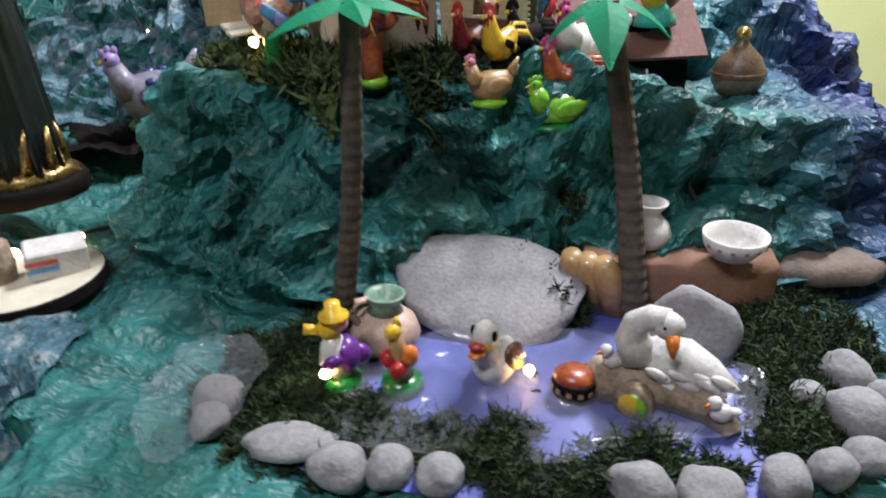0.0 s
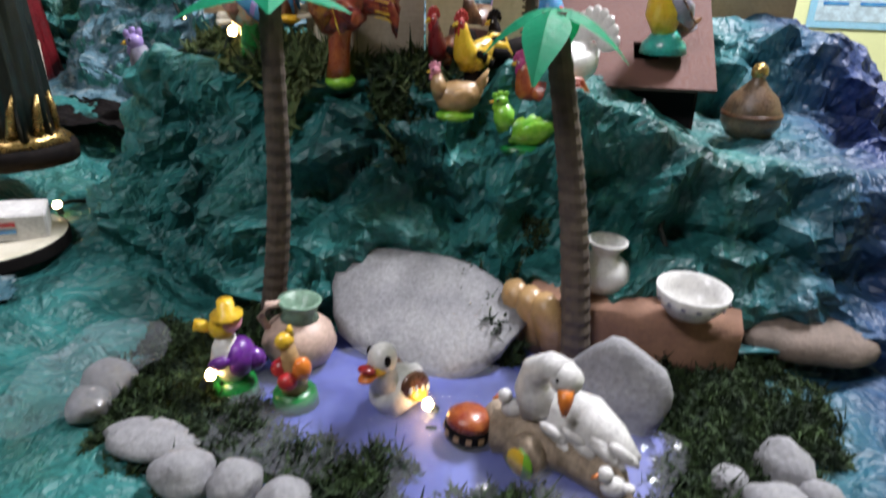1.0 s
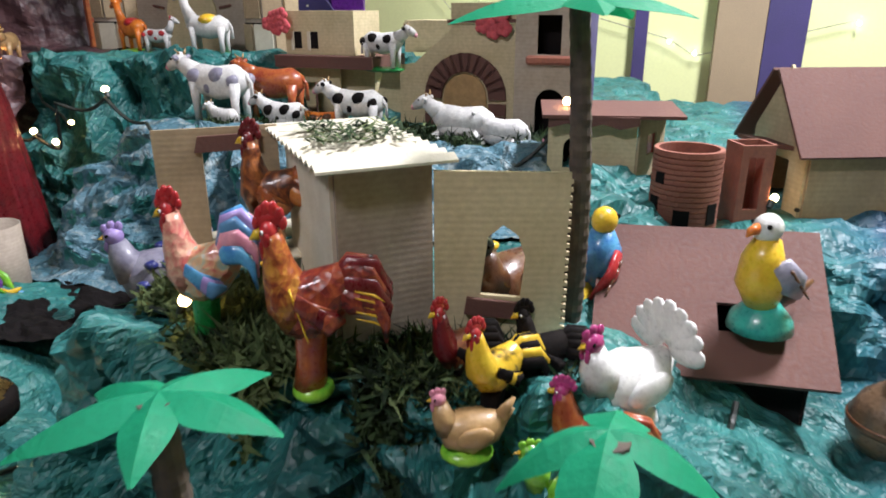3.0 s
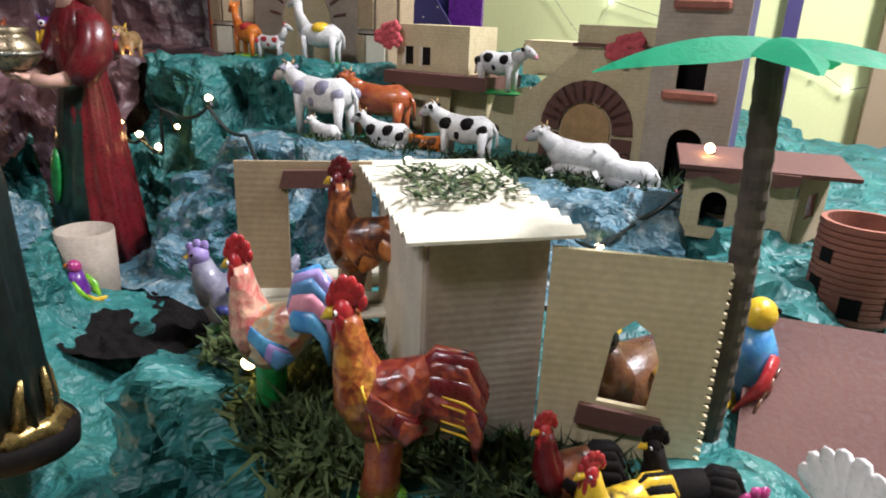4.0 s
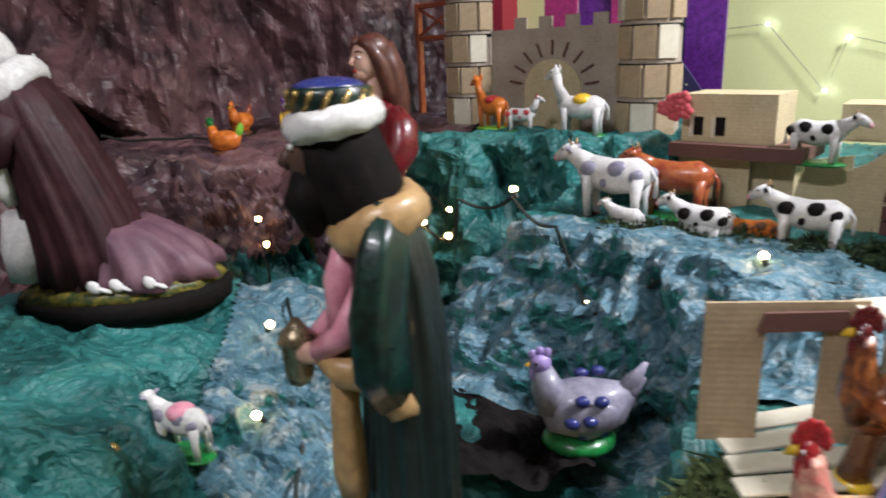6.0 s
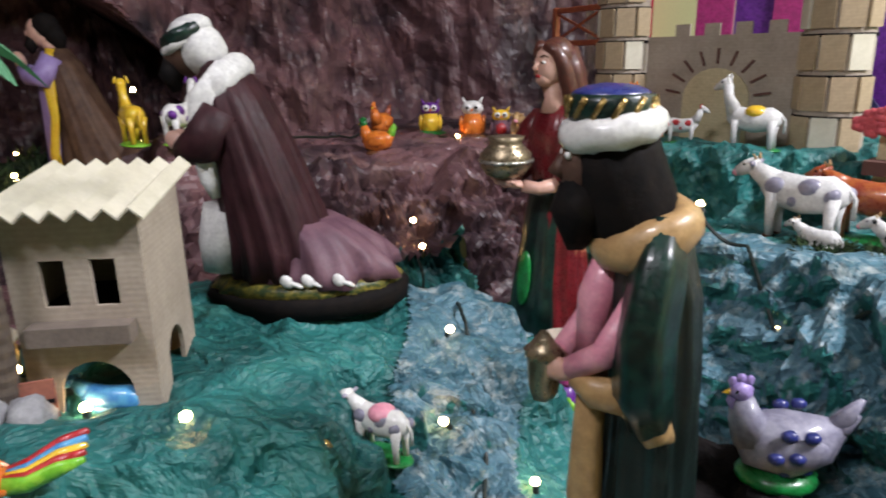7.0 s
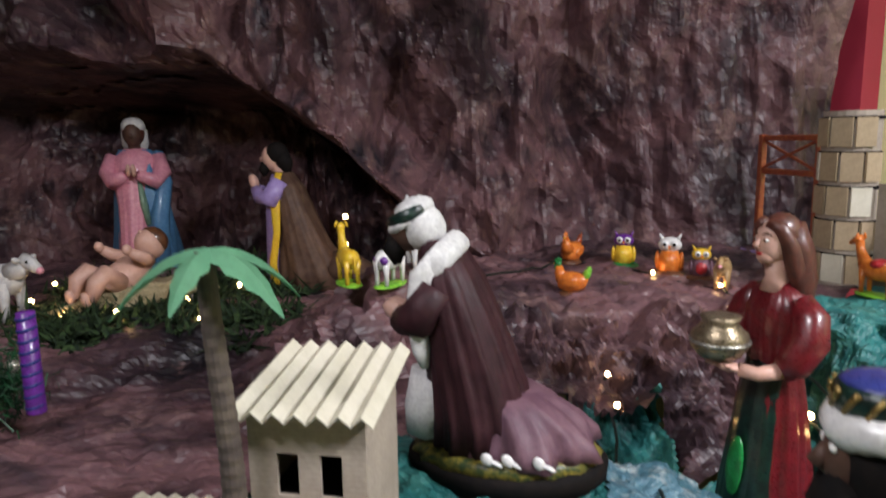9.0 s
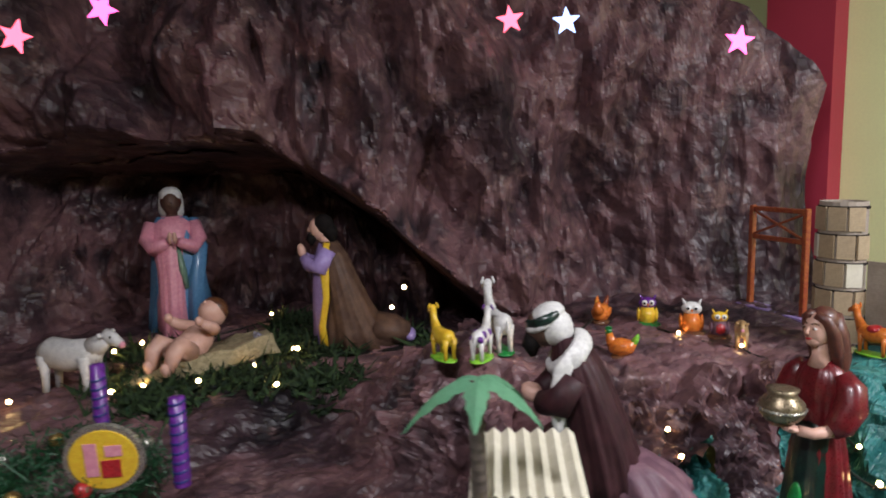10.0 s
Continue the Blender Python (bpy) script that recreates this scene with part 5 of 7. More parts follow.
# small house on the right
house = thing("card_house", pose(0.308, 1.110, 1.094, 0, 0, 20) @ Matrix.Diagonal((1.02, 1.04, 1.15, 1)), "cardboard house with a brown gable roof and porch", "toy house")
card("wall", house, [(0, 0.01), (0.128, 0.01), (0.128, 0.098), (0, 0.098)], 0.003, KRAFT, pose(0.012, 0, 0))
card("wall", house, rect(0, 0.01, 0.128, 0.098), 0.003, KRAFT, pose(0.012, 0.11, 0))
for x in (0.012, 0.137):
    card("gable", house, [(0, 0.01), (0.107, 0.01), (0.107, 0.098), (0.0535, 0.162), (0, 0.098)], 0.003, KRAFT_PALE, pose(x, 0.0035, 0, 0, 0, 90), holes=[rect(0.03, 0.012, 0.062, 0.075)] if x < 0.1 else ())
for s in (0, 1):
    r = part("roof", plate([(-0.012, 0), (0.158, 0), (0.158, 0.098), (-0.012, 0.098)], 0.003), BROWN, house, "brown card roof")
    r.matrix_local = pose(0.004, -0.014, 0.086, -42, 0, 0) if not s else pose(0.150, 0.128, 0.086, -42, 0, 180)
part("porch_roof", boxed(-0.040, 0.028, 0.085, 0.012, 0.082, 0.089), BROWN, house).matrix_local = pose(0, 0, 0, 0, 8, 0)
part("post", boxed(-0.034, 0.032, 0.008, -0.029, 0.037, 0.088), KRAFT, house)
part("base", boxed(-0.04, -0.012, 0.0, 0.152, 0.125, 0.0098), KRAFT_GREY, house)

# terracotta oven pot
oven = thing("clay_oven", pose(0.194, 1.062, 1.118), "terracotta brick-patterned oven pot with small openings", "clay oven")
bm = lathe([(0.032, 0), (0.034, 0.004), (0.0335, 0.080), (0.0345, 0.086), (0.030, 0.086), (0.029, 0.010), (0.004, 0.008)], 32)
part("body", bm, TERRA, oven, smooth=False)
# near-black plates on the wall stand in for the shade inside the openings
for a, z, w, h in ((-150, 0.010, 0.014, 0.028), (-95, 0.010, 0.016, 0.018), (-140, 0.052, 0.012, 0.012), (-40, 0.012, 0.014, 0.022)):
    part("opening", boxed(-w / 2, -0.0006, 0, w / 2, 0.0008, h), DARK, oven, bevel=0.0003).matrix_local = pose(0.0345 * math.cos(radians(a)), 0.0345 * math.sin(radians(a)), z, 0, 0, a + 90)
brick = bpy.data.meshes.new("brick")
bm = boxed(-0.0045, -0.0006, 0, 0.0045, 0.0008, 0.004)
bm.to_mesh(brick)
bm.free()
brick.materials.append(TERRA)
for row in range(15):
    for k in range(14):
        a = math.radians(-180 + 13.2 * k + 6.6 * (row % 2))
        b = new("brick", brick)
        b.parent = oven
        b.matrix_local = pose(0.0341 * math.cos(a), 0.0341 * math.sin(a), 0.005 + 0.0054 * row, 0, 0, math.degrees(a) + 90)
lantern = thing("card_lantern", pose(0.247, 1.075, 1.118, 0, 0, 20), "small terracotta tower with a lit opening", "lantern house")
card("shell", lantern, rect(0, 0, 0.034, 0.088), 0.003, TERRA, pose(0, 0, 0), holes=[rect(0.008, 0.02, 0.024, 0.075)])
card("shell", lantern, rect(0, 0, 0.034, 0.088), 0.003, TERRA, pose(0, 0.034, 0))
for x in (0.003, 0.037):
    card("shell", lantern, rect(0, 0, 0.0305, 0.088), 0.003, TERRA, pose(x, 0.0033, 0, 0, 0, 90))


def village():
    # block with a brown balcony slab
    b = thing("card_block", pose(-0.452, 1.412, 1.160, 0, 0, -6), "two-storey yellowish cardboard block with a brown slab", "toy house")
    part("upper_storey", boxed(0.002, 0, 0.105, 0.135, 0.09, 0.175), KRAFT_PALE, b)
    part("slab", boxed(-0.008, -0.022, 0.085, 0.178, 0.10, 0.1045), BROWN, b, "brown card slab")
    card("wall", b, rect(0, 0, 0.105, 0.0845), 0.003, KRAFT_PALE, pose(0, 0, 0), holes=[rect(0.018, 0.0, 0.055, 0.06)])
    part("inner_block", boxed(0.0, 0.02, 0, 0.16, 0.09, 0.0845), KRAFT_PALE, b)
    part("door", boxed(0, 0, 0.002, 0.026, 0.003, 0.060), BROWN, b, "brown card door, ajar").matrix_local = pose(0.056, -0.003, 0, 0, 0, -55)
    # dark plates in place of the shaded room behind each window
    for x in (0.02, 0.052):
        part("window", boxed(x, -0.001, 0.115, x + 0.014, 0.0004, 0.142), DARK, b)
        part("window_frame", boxed(x - 0.006, -0.002, 0.112, x - 0.0005, 0.0006, 0.142), CREAM, b)
    flowers(pose(-0.462, 1.398, 1.325), "pink felt flowers at the block's corner")
    low = thing("card_block", pose(-0.295, 1.42, 1.170, 0, 0, -3), "low yellowish cardboard house with a brown-edged roof", "toy house")
    part("upper_storey", boxed(0.05, 0.02, 0.10, 0.135, 0.10, 0.150), KRAFT_PALE, low)
    card("wall", low, [(0.0, 0.0), (0.02, 0.075), (0.075, 0.085), (0.075, 0.0)], 0.003, KRAFT_PALE, pose(0, -0.005, 0))
    # arched wall
    w = thing("arch_wall", pose(-0.222, 1.348, 1.160, 0, 0, -5), "yellow cardboard wall with a brown brick arch", "toy wall")
    card("wall", w, [(0, 0), (0.205, 0), (0.205, 0.158), (0.085, 0.158), (0.085, 0.150), (0.02, 0.095), (0, 0.085)], 0.004, KRAFT_PALE, pose(0, 0, 0))
    card("door", w, arch(0.108, 0.034, 0.0, 0.052), 0.003, PAINT["tan"], pose(0, -0.0035, 0), label="ochre arched door")
    for k in range(13):
        a = math.pi * (k + 0.5) / 13
        q = part("brick", plate([(-0.0078, 0.037), (0.0078, 0.037), (0.0098, 0.064), (-0.0098, 0.064)], 0.0035), BROWN, w)
        q.matrix_local = pose(0.108, -0.0042, 0.052) @ pose(0, 0, 0, 0, 90 - math.degrees(a), 0)
    for s in (-1, 1):
        for k in range(2):
            part("brick", boxed(0.108 + s * 0.051 - 0.0135, -0.0042, 0.008 + 0.019 * k, 0.108 + s * 0.051 + 0.0135, -0.0007, 0.025 + 0.019 * k), BROWN, w)
    part("ledge", boxed(0.08, -0.004, 0.1585, 0.208, 0.06, 0.163), BROWN, w)
    part("upper_storey", boxed(0.085, 0.0, 0.1635, 0.20, 0.05, 0.186), KRAFT_PALE, w)
    flowers(pose(-0.075, 1.330, 1.325), "pink felt flowers on the arch wall")
    # tall tower block
    t = thing("card_tower", pose(-0.028, 1.270, 1.155, 0, 0, -3), "tall grey cardboard tower with dark windows", "toy tower")
    card("wall", t, rect(0, 0, 0.098, 0.42), 0.004, KRAFT_GREY, pose(0, 0, 0), holes=[rect(0.030, 0.125, 0.062, 0.175), rect(0.030, 0.225, 0.062, 0.275), arch(0.05, 0.020, 0.012, 0.06)])
    # near-black sheet added behind the cut-outs as the tower's inner shade
    part("shade_backing", boxed(0.004, 0.03, 0, 0.094, 0.032, 0.42), DARK, t)
    for x in (0.003, 0.098):
        card("wall", t, rect(0, 0, 0.0785, 0.42), 0.003, KRAFT_GREY if x < 0.05 else BLUEPAINT, pose(x, 0.0042, 0, 0, 0, 90))
    for z in (0.112, 0.212):
        part("sill", boxed(0.016, -0.008, z, 0.078, -0.0005, z + 0.012), TERRA, t, "reddish card sill", bevel=0.003)
    part("roof", boxed(-0.006, -0.006, 0.4203, 0.106, 0.09, 0.426), BROWN, t)
    # small house with brown roof and lit window
    r = thing("card_house", pose(0.042, 1.118, 1.150, 0, 0, 6), "low cardboard house with a brown roof and red-lit window", "toy house")
    card("wall", r, rect(0, 0, 0.100, 0.072), 0.003, KRAFT_PALE, pose(0, 0, 0), holes=[arch(0.03, 0.012, 0.012, 0.036)])
    card("wall", r, rect(0, 0, 0.07, 0.072), 0.003, KRAFT, pose(0.103, 0.0, 0, 0, 0, 60), holes=[rect(0.022, 0.026, 0.046, 0.05)])
    part("inner_block", boxed(0.006, 0.03, 0, 0.098, 0.07, 0.070), KRAFT_GREY, r)
    part("window", boxed(0.0, 0.0, 0.0, 0.026, 0.002, 0.026), PAINT["red"], r, "red lit window").matrix_local = pose(0.114, 0.024, 0.025, 0, 0, 60)
    part("roof", boxed(-0.008, -0.012, 0.0725, 0.150, 0.075, 0.0765), BROWN, r, "brown card roof").matrix_local = pose(0, 0, 0, 4, 0, 4)
    card("awning", r, [(0, 0), (0.02, 0.006), (0.04, 0.0), (0.06, 0.006), (0.08, 0.0), (0.1, 0.005), (0.10, 0.014), (0, 0.014)], 0.003, BROWN, pose(0, -0.014, 0.060))
    return b


def flowers(m, label):
    ob = thing("felt_flowers", m, label, "flowers")
    for i, (x, z) in enumerate(((0, 0), (0.016, 0.004), (0.004, -0.018), (0.020, -0.014), (-0.012, -0.010))):
        bm = bmesh.new()
        for k in range(5):
            a = k * 1.2566
            bmesh.ops.create_uvsphere(bm, u_segments=8, v_segments=6, radius=1, matrix=pose(0.006 * math.cos(a), 0, 0.006 * math.sin(a)) @ Matrix.Diagonal((0.0065, 0.003, 0.0065, 1)))
        part("flower", bm, PAINT["coral"], ob, smooth=True).matrix_local = pose(x, -0.004 * (i % 2), z)
    return ob


village()


def castle():
    c = thing("card_castle", pose(-1.015, 1.60, 1.250, 0, 0, -9) @ Matrix.Diagonal((1.2, 1.0, 1.05, 1)), "grey cardboard castle wall between two banded towers", "toy castle")
    crown = [(0.095, 0.0), (0.345, 0.0), (0.345, 0.185)]
    for k in range(5):
        x = 0.345 - 0.05 * k
        crown += [(x - 0.025, 0.185), (x - 0.025, 0.205), (x - 0.05, 0.205), (x - 0.05, 0.185)] if k < 4 else []
    crown += [(0.095, 0.185)]
    card("wall", c, crown, 0.004, KRAFT_GREY, pose(0, 0.02, 0))
    for x0 in (0.045, 0.39):
        part("tower", lathe([(0.046, 0), (0.044, 0.10), (0.043, 0.31), (0.040, 0.31), (0.038, 0.29), (0.004, 0.288)], 20), KRAFT_GREY, c).matrix_local = pose(x0, 0.02, 0)
        for row in range(5):
            for k in range(4):
                a = radians(-165 + 44 * k + 22 * (row % 2))
                q = part("brick", boxed(-0.0155, -0.001, 0, 0.0155, 0.0026, 0.050), CREAM if (row * 3 + k) % 7 == 2 else KRAFT, c)
                q.matrix_local = pose(x0 + 0.0452 * math.cos(a), 0.02 + 0.0452 * math.sin(a), 0.008 + 0.060 * row, 0, 0, math.degrees(a) + 90)
            part("band", lathe([(0.0452, 0), (0.0458, 0.001), (0.0458, 0.0045), (0.0452, 0.0055)], 20), DARK, c).matrix_local = pose(x0, 0.02, 0.055 + 0.060 * row)
    for k in range(9):
        a = radians(10 + 20 * k)
        q = part("ray", boxed(-0.002, -0.002, 0.062, 0.002, -0.0003, 0.088), BROWN, c)
        q.matrix_local = pose(0.222, 0.0195, 0.075) @ pose(0, 0, 0, 0, 90 - math.degrees(a), 0)
    card("arch", c, arch(0.222, 0.055, 0.0, 0.075), 0.002, KRAFT_PALE, pose(0, 0.0172, 0))
    return c


castle()
sail = thing("blue_tent", pose(-0.655, 1.83, 1.258, 0, 0, -5), "deep blue star-speckled card tent behind the castle", "card tent")
card("sheet", sail, [(0, 0), (0.165, 0), (0.03, 0.175), (0.0, 0.175)], 0.004, BLUEPAINT, pose(0, 0, 0))
for k in range(6):
    part("star", boxed(-0.002, -0.001, -0.002, 0.002, -0.0002, 0.002), CREAM, sail).matrix_local = pose(0.02 + 0.018 * k, 0, 0.02 + 0.022 * ((k * 3) % 5), 0, 45, 0)
for k, pname in enumerate(("magenta", "purple", "magenta", "navy", "purple")):
    q = link("backdrop_cloth", boxed(-0.94 + 0.085 * k, 1.92 + 0.01 * (k % 2), 1.24, -0.857 + 0.085 * k, 1.93 + 0.01 * (k % 2), 1.86), PAINT[pname])
    tagged(q, f"hanging {'pink' if pname == 'magenta' else pname} cloth strip behind the castle", "cloth strip", "cloth strips")
gate = thing("wooden_gate", pose(-1.345, 1.93, 1.235, 0, 0, -22), "reddish wooden gate frame with a crossed top", "gate frame")
for x in (0.0, 0.205):
    part("post", boxed(x, 0, 0, x + 0.016, 0.016, 0.30), PAINT["rust"], gate, bevel=0.002)
for z in (0.20, 0.284):
    part("rail", boxed(0.017, 0.002, z, 0.204, 0.014, z + 0.014), PAINT["rust"], gate, bevel=0.002)
for s in (-1, 1):
    part("brace", boxed(-0.098, 0.004, -0.003, 0.098, 0.009, 0.003), PAINT["rust"], gate).matrix_local = pose(0.11, 0.001 * s, 0.249, 0, 20 * s, 0)
part("base", boxed(-0.02, -0.02, -0.012, 0.25, 0.04, -0.0005), PAINT["lilac"], gate)

# post and pilasters on the lime wall
slab("pilaster_1", (0.315, WALL_Y - 0.06, 0.0, 0.435, WALL_Y - 0.002, 2.75), BROWNPAINT, "tan painted pilaster on the lime wall", "pilaster")
slab("pilaster_2", (0.437, WALL_Y - 0.06, 0.0, 0.535, WALL_Y - 0.002, 2.75), BLUEPAINT, "indigo painted strip on the lime wall", "pilaster")
slab("pilaster_3", (0.105, WALL_Y - 0.03, 0.0, 0.14, WALL_Y - 0.002, 2.75), BLUEPAINT, "narrow indigo strip on the lime wall", "pilaster")
poster = thing("poster", pose(0.80, WALL_Y - 0.004, 1.0, 0, 0, 0), "pale blue poster with blue drawings on the lime wall", "poster")
part("sheet", boxed(0, -0.002, 0, 0.24, 0, 0.42), surface("poster_blue", (0.30, 0.62, 0.78), (0.36, 0.66, 0.80), rough=0.4), poster)
part("border", boxed(0.02, -0.003, 0.02, 0.22, -0.0022, 0.40), surface("poster_pale", (0.62, 0.80, 0.86), rough=0.4), poster)
for i in range(2):
    for j in range(2):
        f = bmesh.new()
        bmesh.ops.create_uvsphere(f, u_segments=14, v_segments=8, radius=1, matrix=Matrix.Diagonal((0.034, 0.0015, 0.040, 1)))
        part("drawing", f, PAINT["blue"], poster).matrix_local = pose(0.07 + 0.10 * i, -0.0034, 0.30 - 0.17 * j)
        part("writing_bar", boxed(-0.035, -0.001, 0, 0.035, 0, 0.010), PAINT["blue"], poster).matrix_local = pose(0.07 + 0.10 * i, -0.0034, 0.235 - 0.17 * j)

# house with arched door, its shed
hb = thing("card_house", pose(-0.872, 0.440, 1.115, 0, 0, 48), "two-storey greyish cardboard house with corrugated roof and arched door", "toy house")
front = [(0, 0), (0.022, 0), *arch(0.056, 0.030, 0.0, 0.030)[1:-1], (0.086, 0), (0.108, 0), (0.108, 0.190), (0, 0.190)]
card("wall", hb, front, 0.004, KRAFT_GREY, pose(0, 0, 0), holes=[rect(0.026, 0.110, 0.046, 0.150), rect(0.066, 0.110, 0.086, 0.150)])
side = [(0, 0), (0.025, 0), *arch(0.05, 0.022, 0.0, 0.045)[1:-1], (0.072, 0), (0.105, 0), (0.105, 0.190), (0, 0.190)]
for x in (0.004, 0.108):
    card("wall", hb, side, 0.004, KRAFT_GREY, pose(x, 0.0045, 0, 0, 0, 90))
card("wall", hb, rect(0, 0, 0.108, 0.190), 0.004, KRAFT_GREY, pose(0, 0.110, 0))
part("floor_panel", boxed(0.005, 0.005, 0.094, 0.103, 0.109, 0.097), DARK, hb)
part("balcony", boxed(0.014, -0.018, 0.082, 0.096, -0.0005, 0.098), SHADED_KRAFT, hb, "card balcony with its shade put into the colour")
part("shutter", boxed(0, 0, 0, 0.026, 0.003, 0.052), TERRA, hb, "red-brown door leaf, open").matrix_local = pose(0.002, -0.020, 0.0, 0, 0, 15)
for z in (0.014, 0.032):
    part("door_band", boxed(0.001, -0.0022, z, 0.025, -0.0004, z + 0.003), DARK, hb).matrix_local = pose(0.002, -0.020, 0.0, 0, 0, 15)
r = part("roof", wavy_roof(0.135, 0.150, 7, 0.009), CREAM, hb, "greyish corrugated card roof")
r.matrix_local = pose(-0.014, -0.022, 0.188, 7, 0, 0)
shed = thing("card_shed", pose(-0.962, 0.335, 1.115, 0, 0, 50), "low pale cardboard shed with a corrugated roof", "toy house")
card("wall", shed, rect(0, 0, 0.108, 0.058), 0.003, KRAFT_PALE, pose(0, 0, 0))
for x in (0.003, 0.108):
    card("wall", shed, rect(0, 0, 0.05, 0.058), 0.003, KRAFT_PALE, pose(x, 0.0033, 0, 0, 0, 90))
part("door", boxed(0.040, -0.003, 0, 0.066, -0.0004, 0.042), BROWN, shed)
r = part("roof", wavy_roof(0.125, 0.068, 7, 0.006), CREAM, shed)
r.matrix_local = pose(-0.010, -0.016, 0.060, 8, 0, 0)
cow(at(-0.838, 0.492, 215, 0.062, z=1.116), "blue glazed lying animal in the arched doorway", body="blue", patch="", base="green", lying=True, name="animal_figure", horns=False)

# ---- poultry on the terrace ----
rooster(at(-0.056, 0.700, 200, 0.136, z=1.088, sx=0.63, sy=0.80), "tall rust-red glazed rooster on a stump")
rooster(at(-0.160, 0.733, 192, 0.128, z=1.090, sx=0.62, sy=0.8), "pastel glazed rooster with a blue and pink tail", body="pastel_plume", neck="rose_plume", head="red", tail=("blue", "lilac", "skyblue", "pink"), stand="green", base="green", up=True, streak="")
rooster(at(-0.158, 0.822, 192, 0.122, z=1.130, tilt=-6, sx=0.62, sy=0.85), "dark brown glazed hen on a yellow stand", body="brown_plume", neck="brown_plume", head="crimson", tail=("amber", "brown_plume"), stand="brown", base="yellow", streak="")
rooster(at(0.066, 0.715, 225, 0.080, z=1.078, sx=0.75), "yellow and black spotted rooster", body="bee_plume", neck="yellow", head="red", tail=("black", "bee_plume"), stand="black", base="black", streak="")
rooster(at(0.036, 0.735, 215, 0.080, z=1.078, sx=0.65), "red-headed dark rooster among the flock", body="brown_plume", neck="crimson", head="red", tail=("black",), stand="black", base="brown", streak="")
rooster(at(0.092, 0.750, 200, 0.080, z=1.076, sx=0.7), "black glazed rooster among the flock", body="black", neck="black", head="black", tail=("black",), stand="black", base="black", streak="")
rooster(at(0.128, 0.705, 180, 0.076, z=1.050, sx=0.9), "rust-red rooster on a bright green stand", body="red_plume", neck="rust", head="magenta", tail=("rust",), stand="rust", base="lime", streak="")
hen(at(0.148, 0.735, 222, 0.078, z=1.080), "white turkey with a fanned tail and red neck", body="white", head="magenta", tail="white", base="white", fan=True)
hen(at(0.055, 0.692, 200, 0.052, z=1.065), "brooding hen on a pink and green nest", body="tan", head="pink", tail="tan", base="lime")
hen(at(0.122, 0.688, 200, 0.056, z=1.040, sx=1.3), "lime green glazed hen low in the moss", body="lime", head="lime", tail="lime", base="green")
bird(at(0.118, 0.885, 60, 0.10, z=1.085), "blue parrot with red and yellow feathers", body="blue", wing="red", base="blue", tail=("yellow", "red"), head="yellow")
hen(at(-0.425, 0.994, 212, 0.125, z=0.972), "grey speckled hen on a green stand", body="grey", head="lilac", tail="grey", base="green", spots="navy")
parrot()
hen(at(-0.705, 0.265, 150, 0.10, z=1.09), "orange and grey glazed hen", body="orange", head="orange", tail="grey", base="brown")

# ---- animals ----
cow(at(-0.505, 1.285, 175, 0.125), "white cow with large grey patches", patch="grey")
cow(at(-0.430, 1.330, 178, 0.115), "brown horse with a white face", body="rust", patch="", base="green", name="horse_figure")
cow(at(-0.470, 1.240, 165, 0.060), "small cream calf lying on moss", patch="", lying=True)
cow(at(-0.365, 1.240, 172, 0.085), "white lying calf with black patches", lying=True)
cow(at(-0.245, 1.232, 176, 0.090), "white calf with black patches")
cow(at(-0.265, 1.390, -10, 0.080, z=1.245), "black and white cow on a green stand", base="green")
cow(at(-0.088, 1.225, 172, 0.098), "large white lying cow with a grey-spotted face", patch="", lying=True)
cow(at(-0.028, 1.205, 165, 0.075), "small white lying lamb", patch="", lying=True, horns=False, name="lamb_figure")
cow(at(-0.305, 1.245, 200, 0.06), "orange and brown lying figure", body="orange", patch="brown", lying=True, name="animal_figure")
cow(at(0.075, 1.150, 190, 0.055, z=1.152), "small black cat figure", body="black", patch="", horns=False, name="cat_figure")
cow(at(-0.640, 1.470, 185, 0.094, z=1.258), "white llama with rainbow blanket on a green stand", patch="", base="green", neck_up=0.9, horns=False, pack="yellow", name="llama_figure")
cow(at(-0.850, 1.520, 165, 0.084, z=1.258), "orange llama on a lime stand", body="orange", patch="", base="lime", neck_up=0.8, horns=False, pack="red", name="llama_figure")
cow(at(-0.770, 1.490, 20, 0.060, z=1.258), "small red and white llama", patch="red", base="green", neck_up=0.6, horns=False, name="llama_figure")
cow(at(-0.695, 0.678, 190, 0.070), "small grey donkey with a pink saddle", body="white", patch="grey", base="green", pack="pink", horns=False, name="donkey_figure")
cow(at(-0.712, 0.605, 190, 0.058), "small golden lying calf", body="gold", patch="", base="green", lying=True, horns=False, name="calf_figure")
cow(at(-1.300, 0.815, 120, 0.085, z=1.292), "white camel with purple packs on a lime stand", body="white", patch="purple", base="lime", neck_up=0.7, horns=False, name="camel_figure")
cow(at(-1.360, 0.765, 170, 0.085, z=1.290), "yellow camel on a green stand", body="yellow", patch="", base="lime", neck_up=0.8, horns=False, name="camel_figure")
cow(at(-1.345, 0.900, 160, 0.115, z=1.285), "white llama on a green stand", patch="", base="green", neck_up=0.9, horns=False, name="llama_figure")
cow(at(-1.105, 1.455, -60, 0.085), "small tan puppy standing on brown rock", body="tan", patch="", horns=False, name="dog_figure")
cow(at(-2.215, 0.225, 40, 0.20), "white woolly sheep with a dark face", body="matt_white", patch="", horns=False, name="sheep_figure")
cow(at(-2.075, 0.615, 100, 0.10), "small pale grey goose figure", body="grey", patch="", neck_up=0.5, horns=False, name="goose_figure")


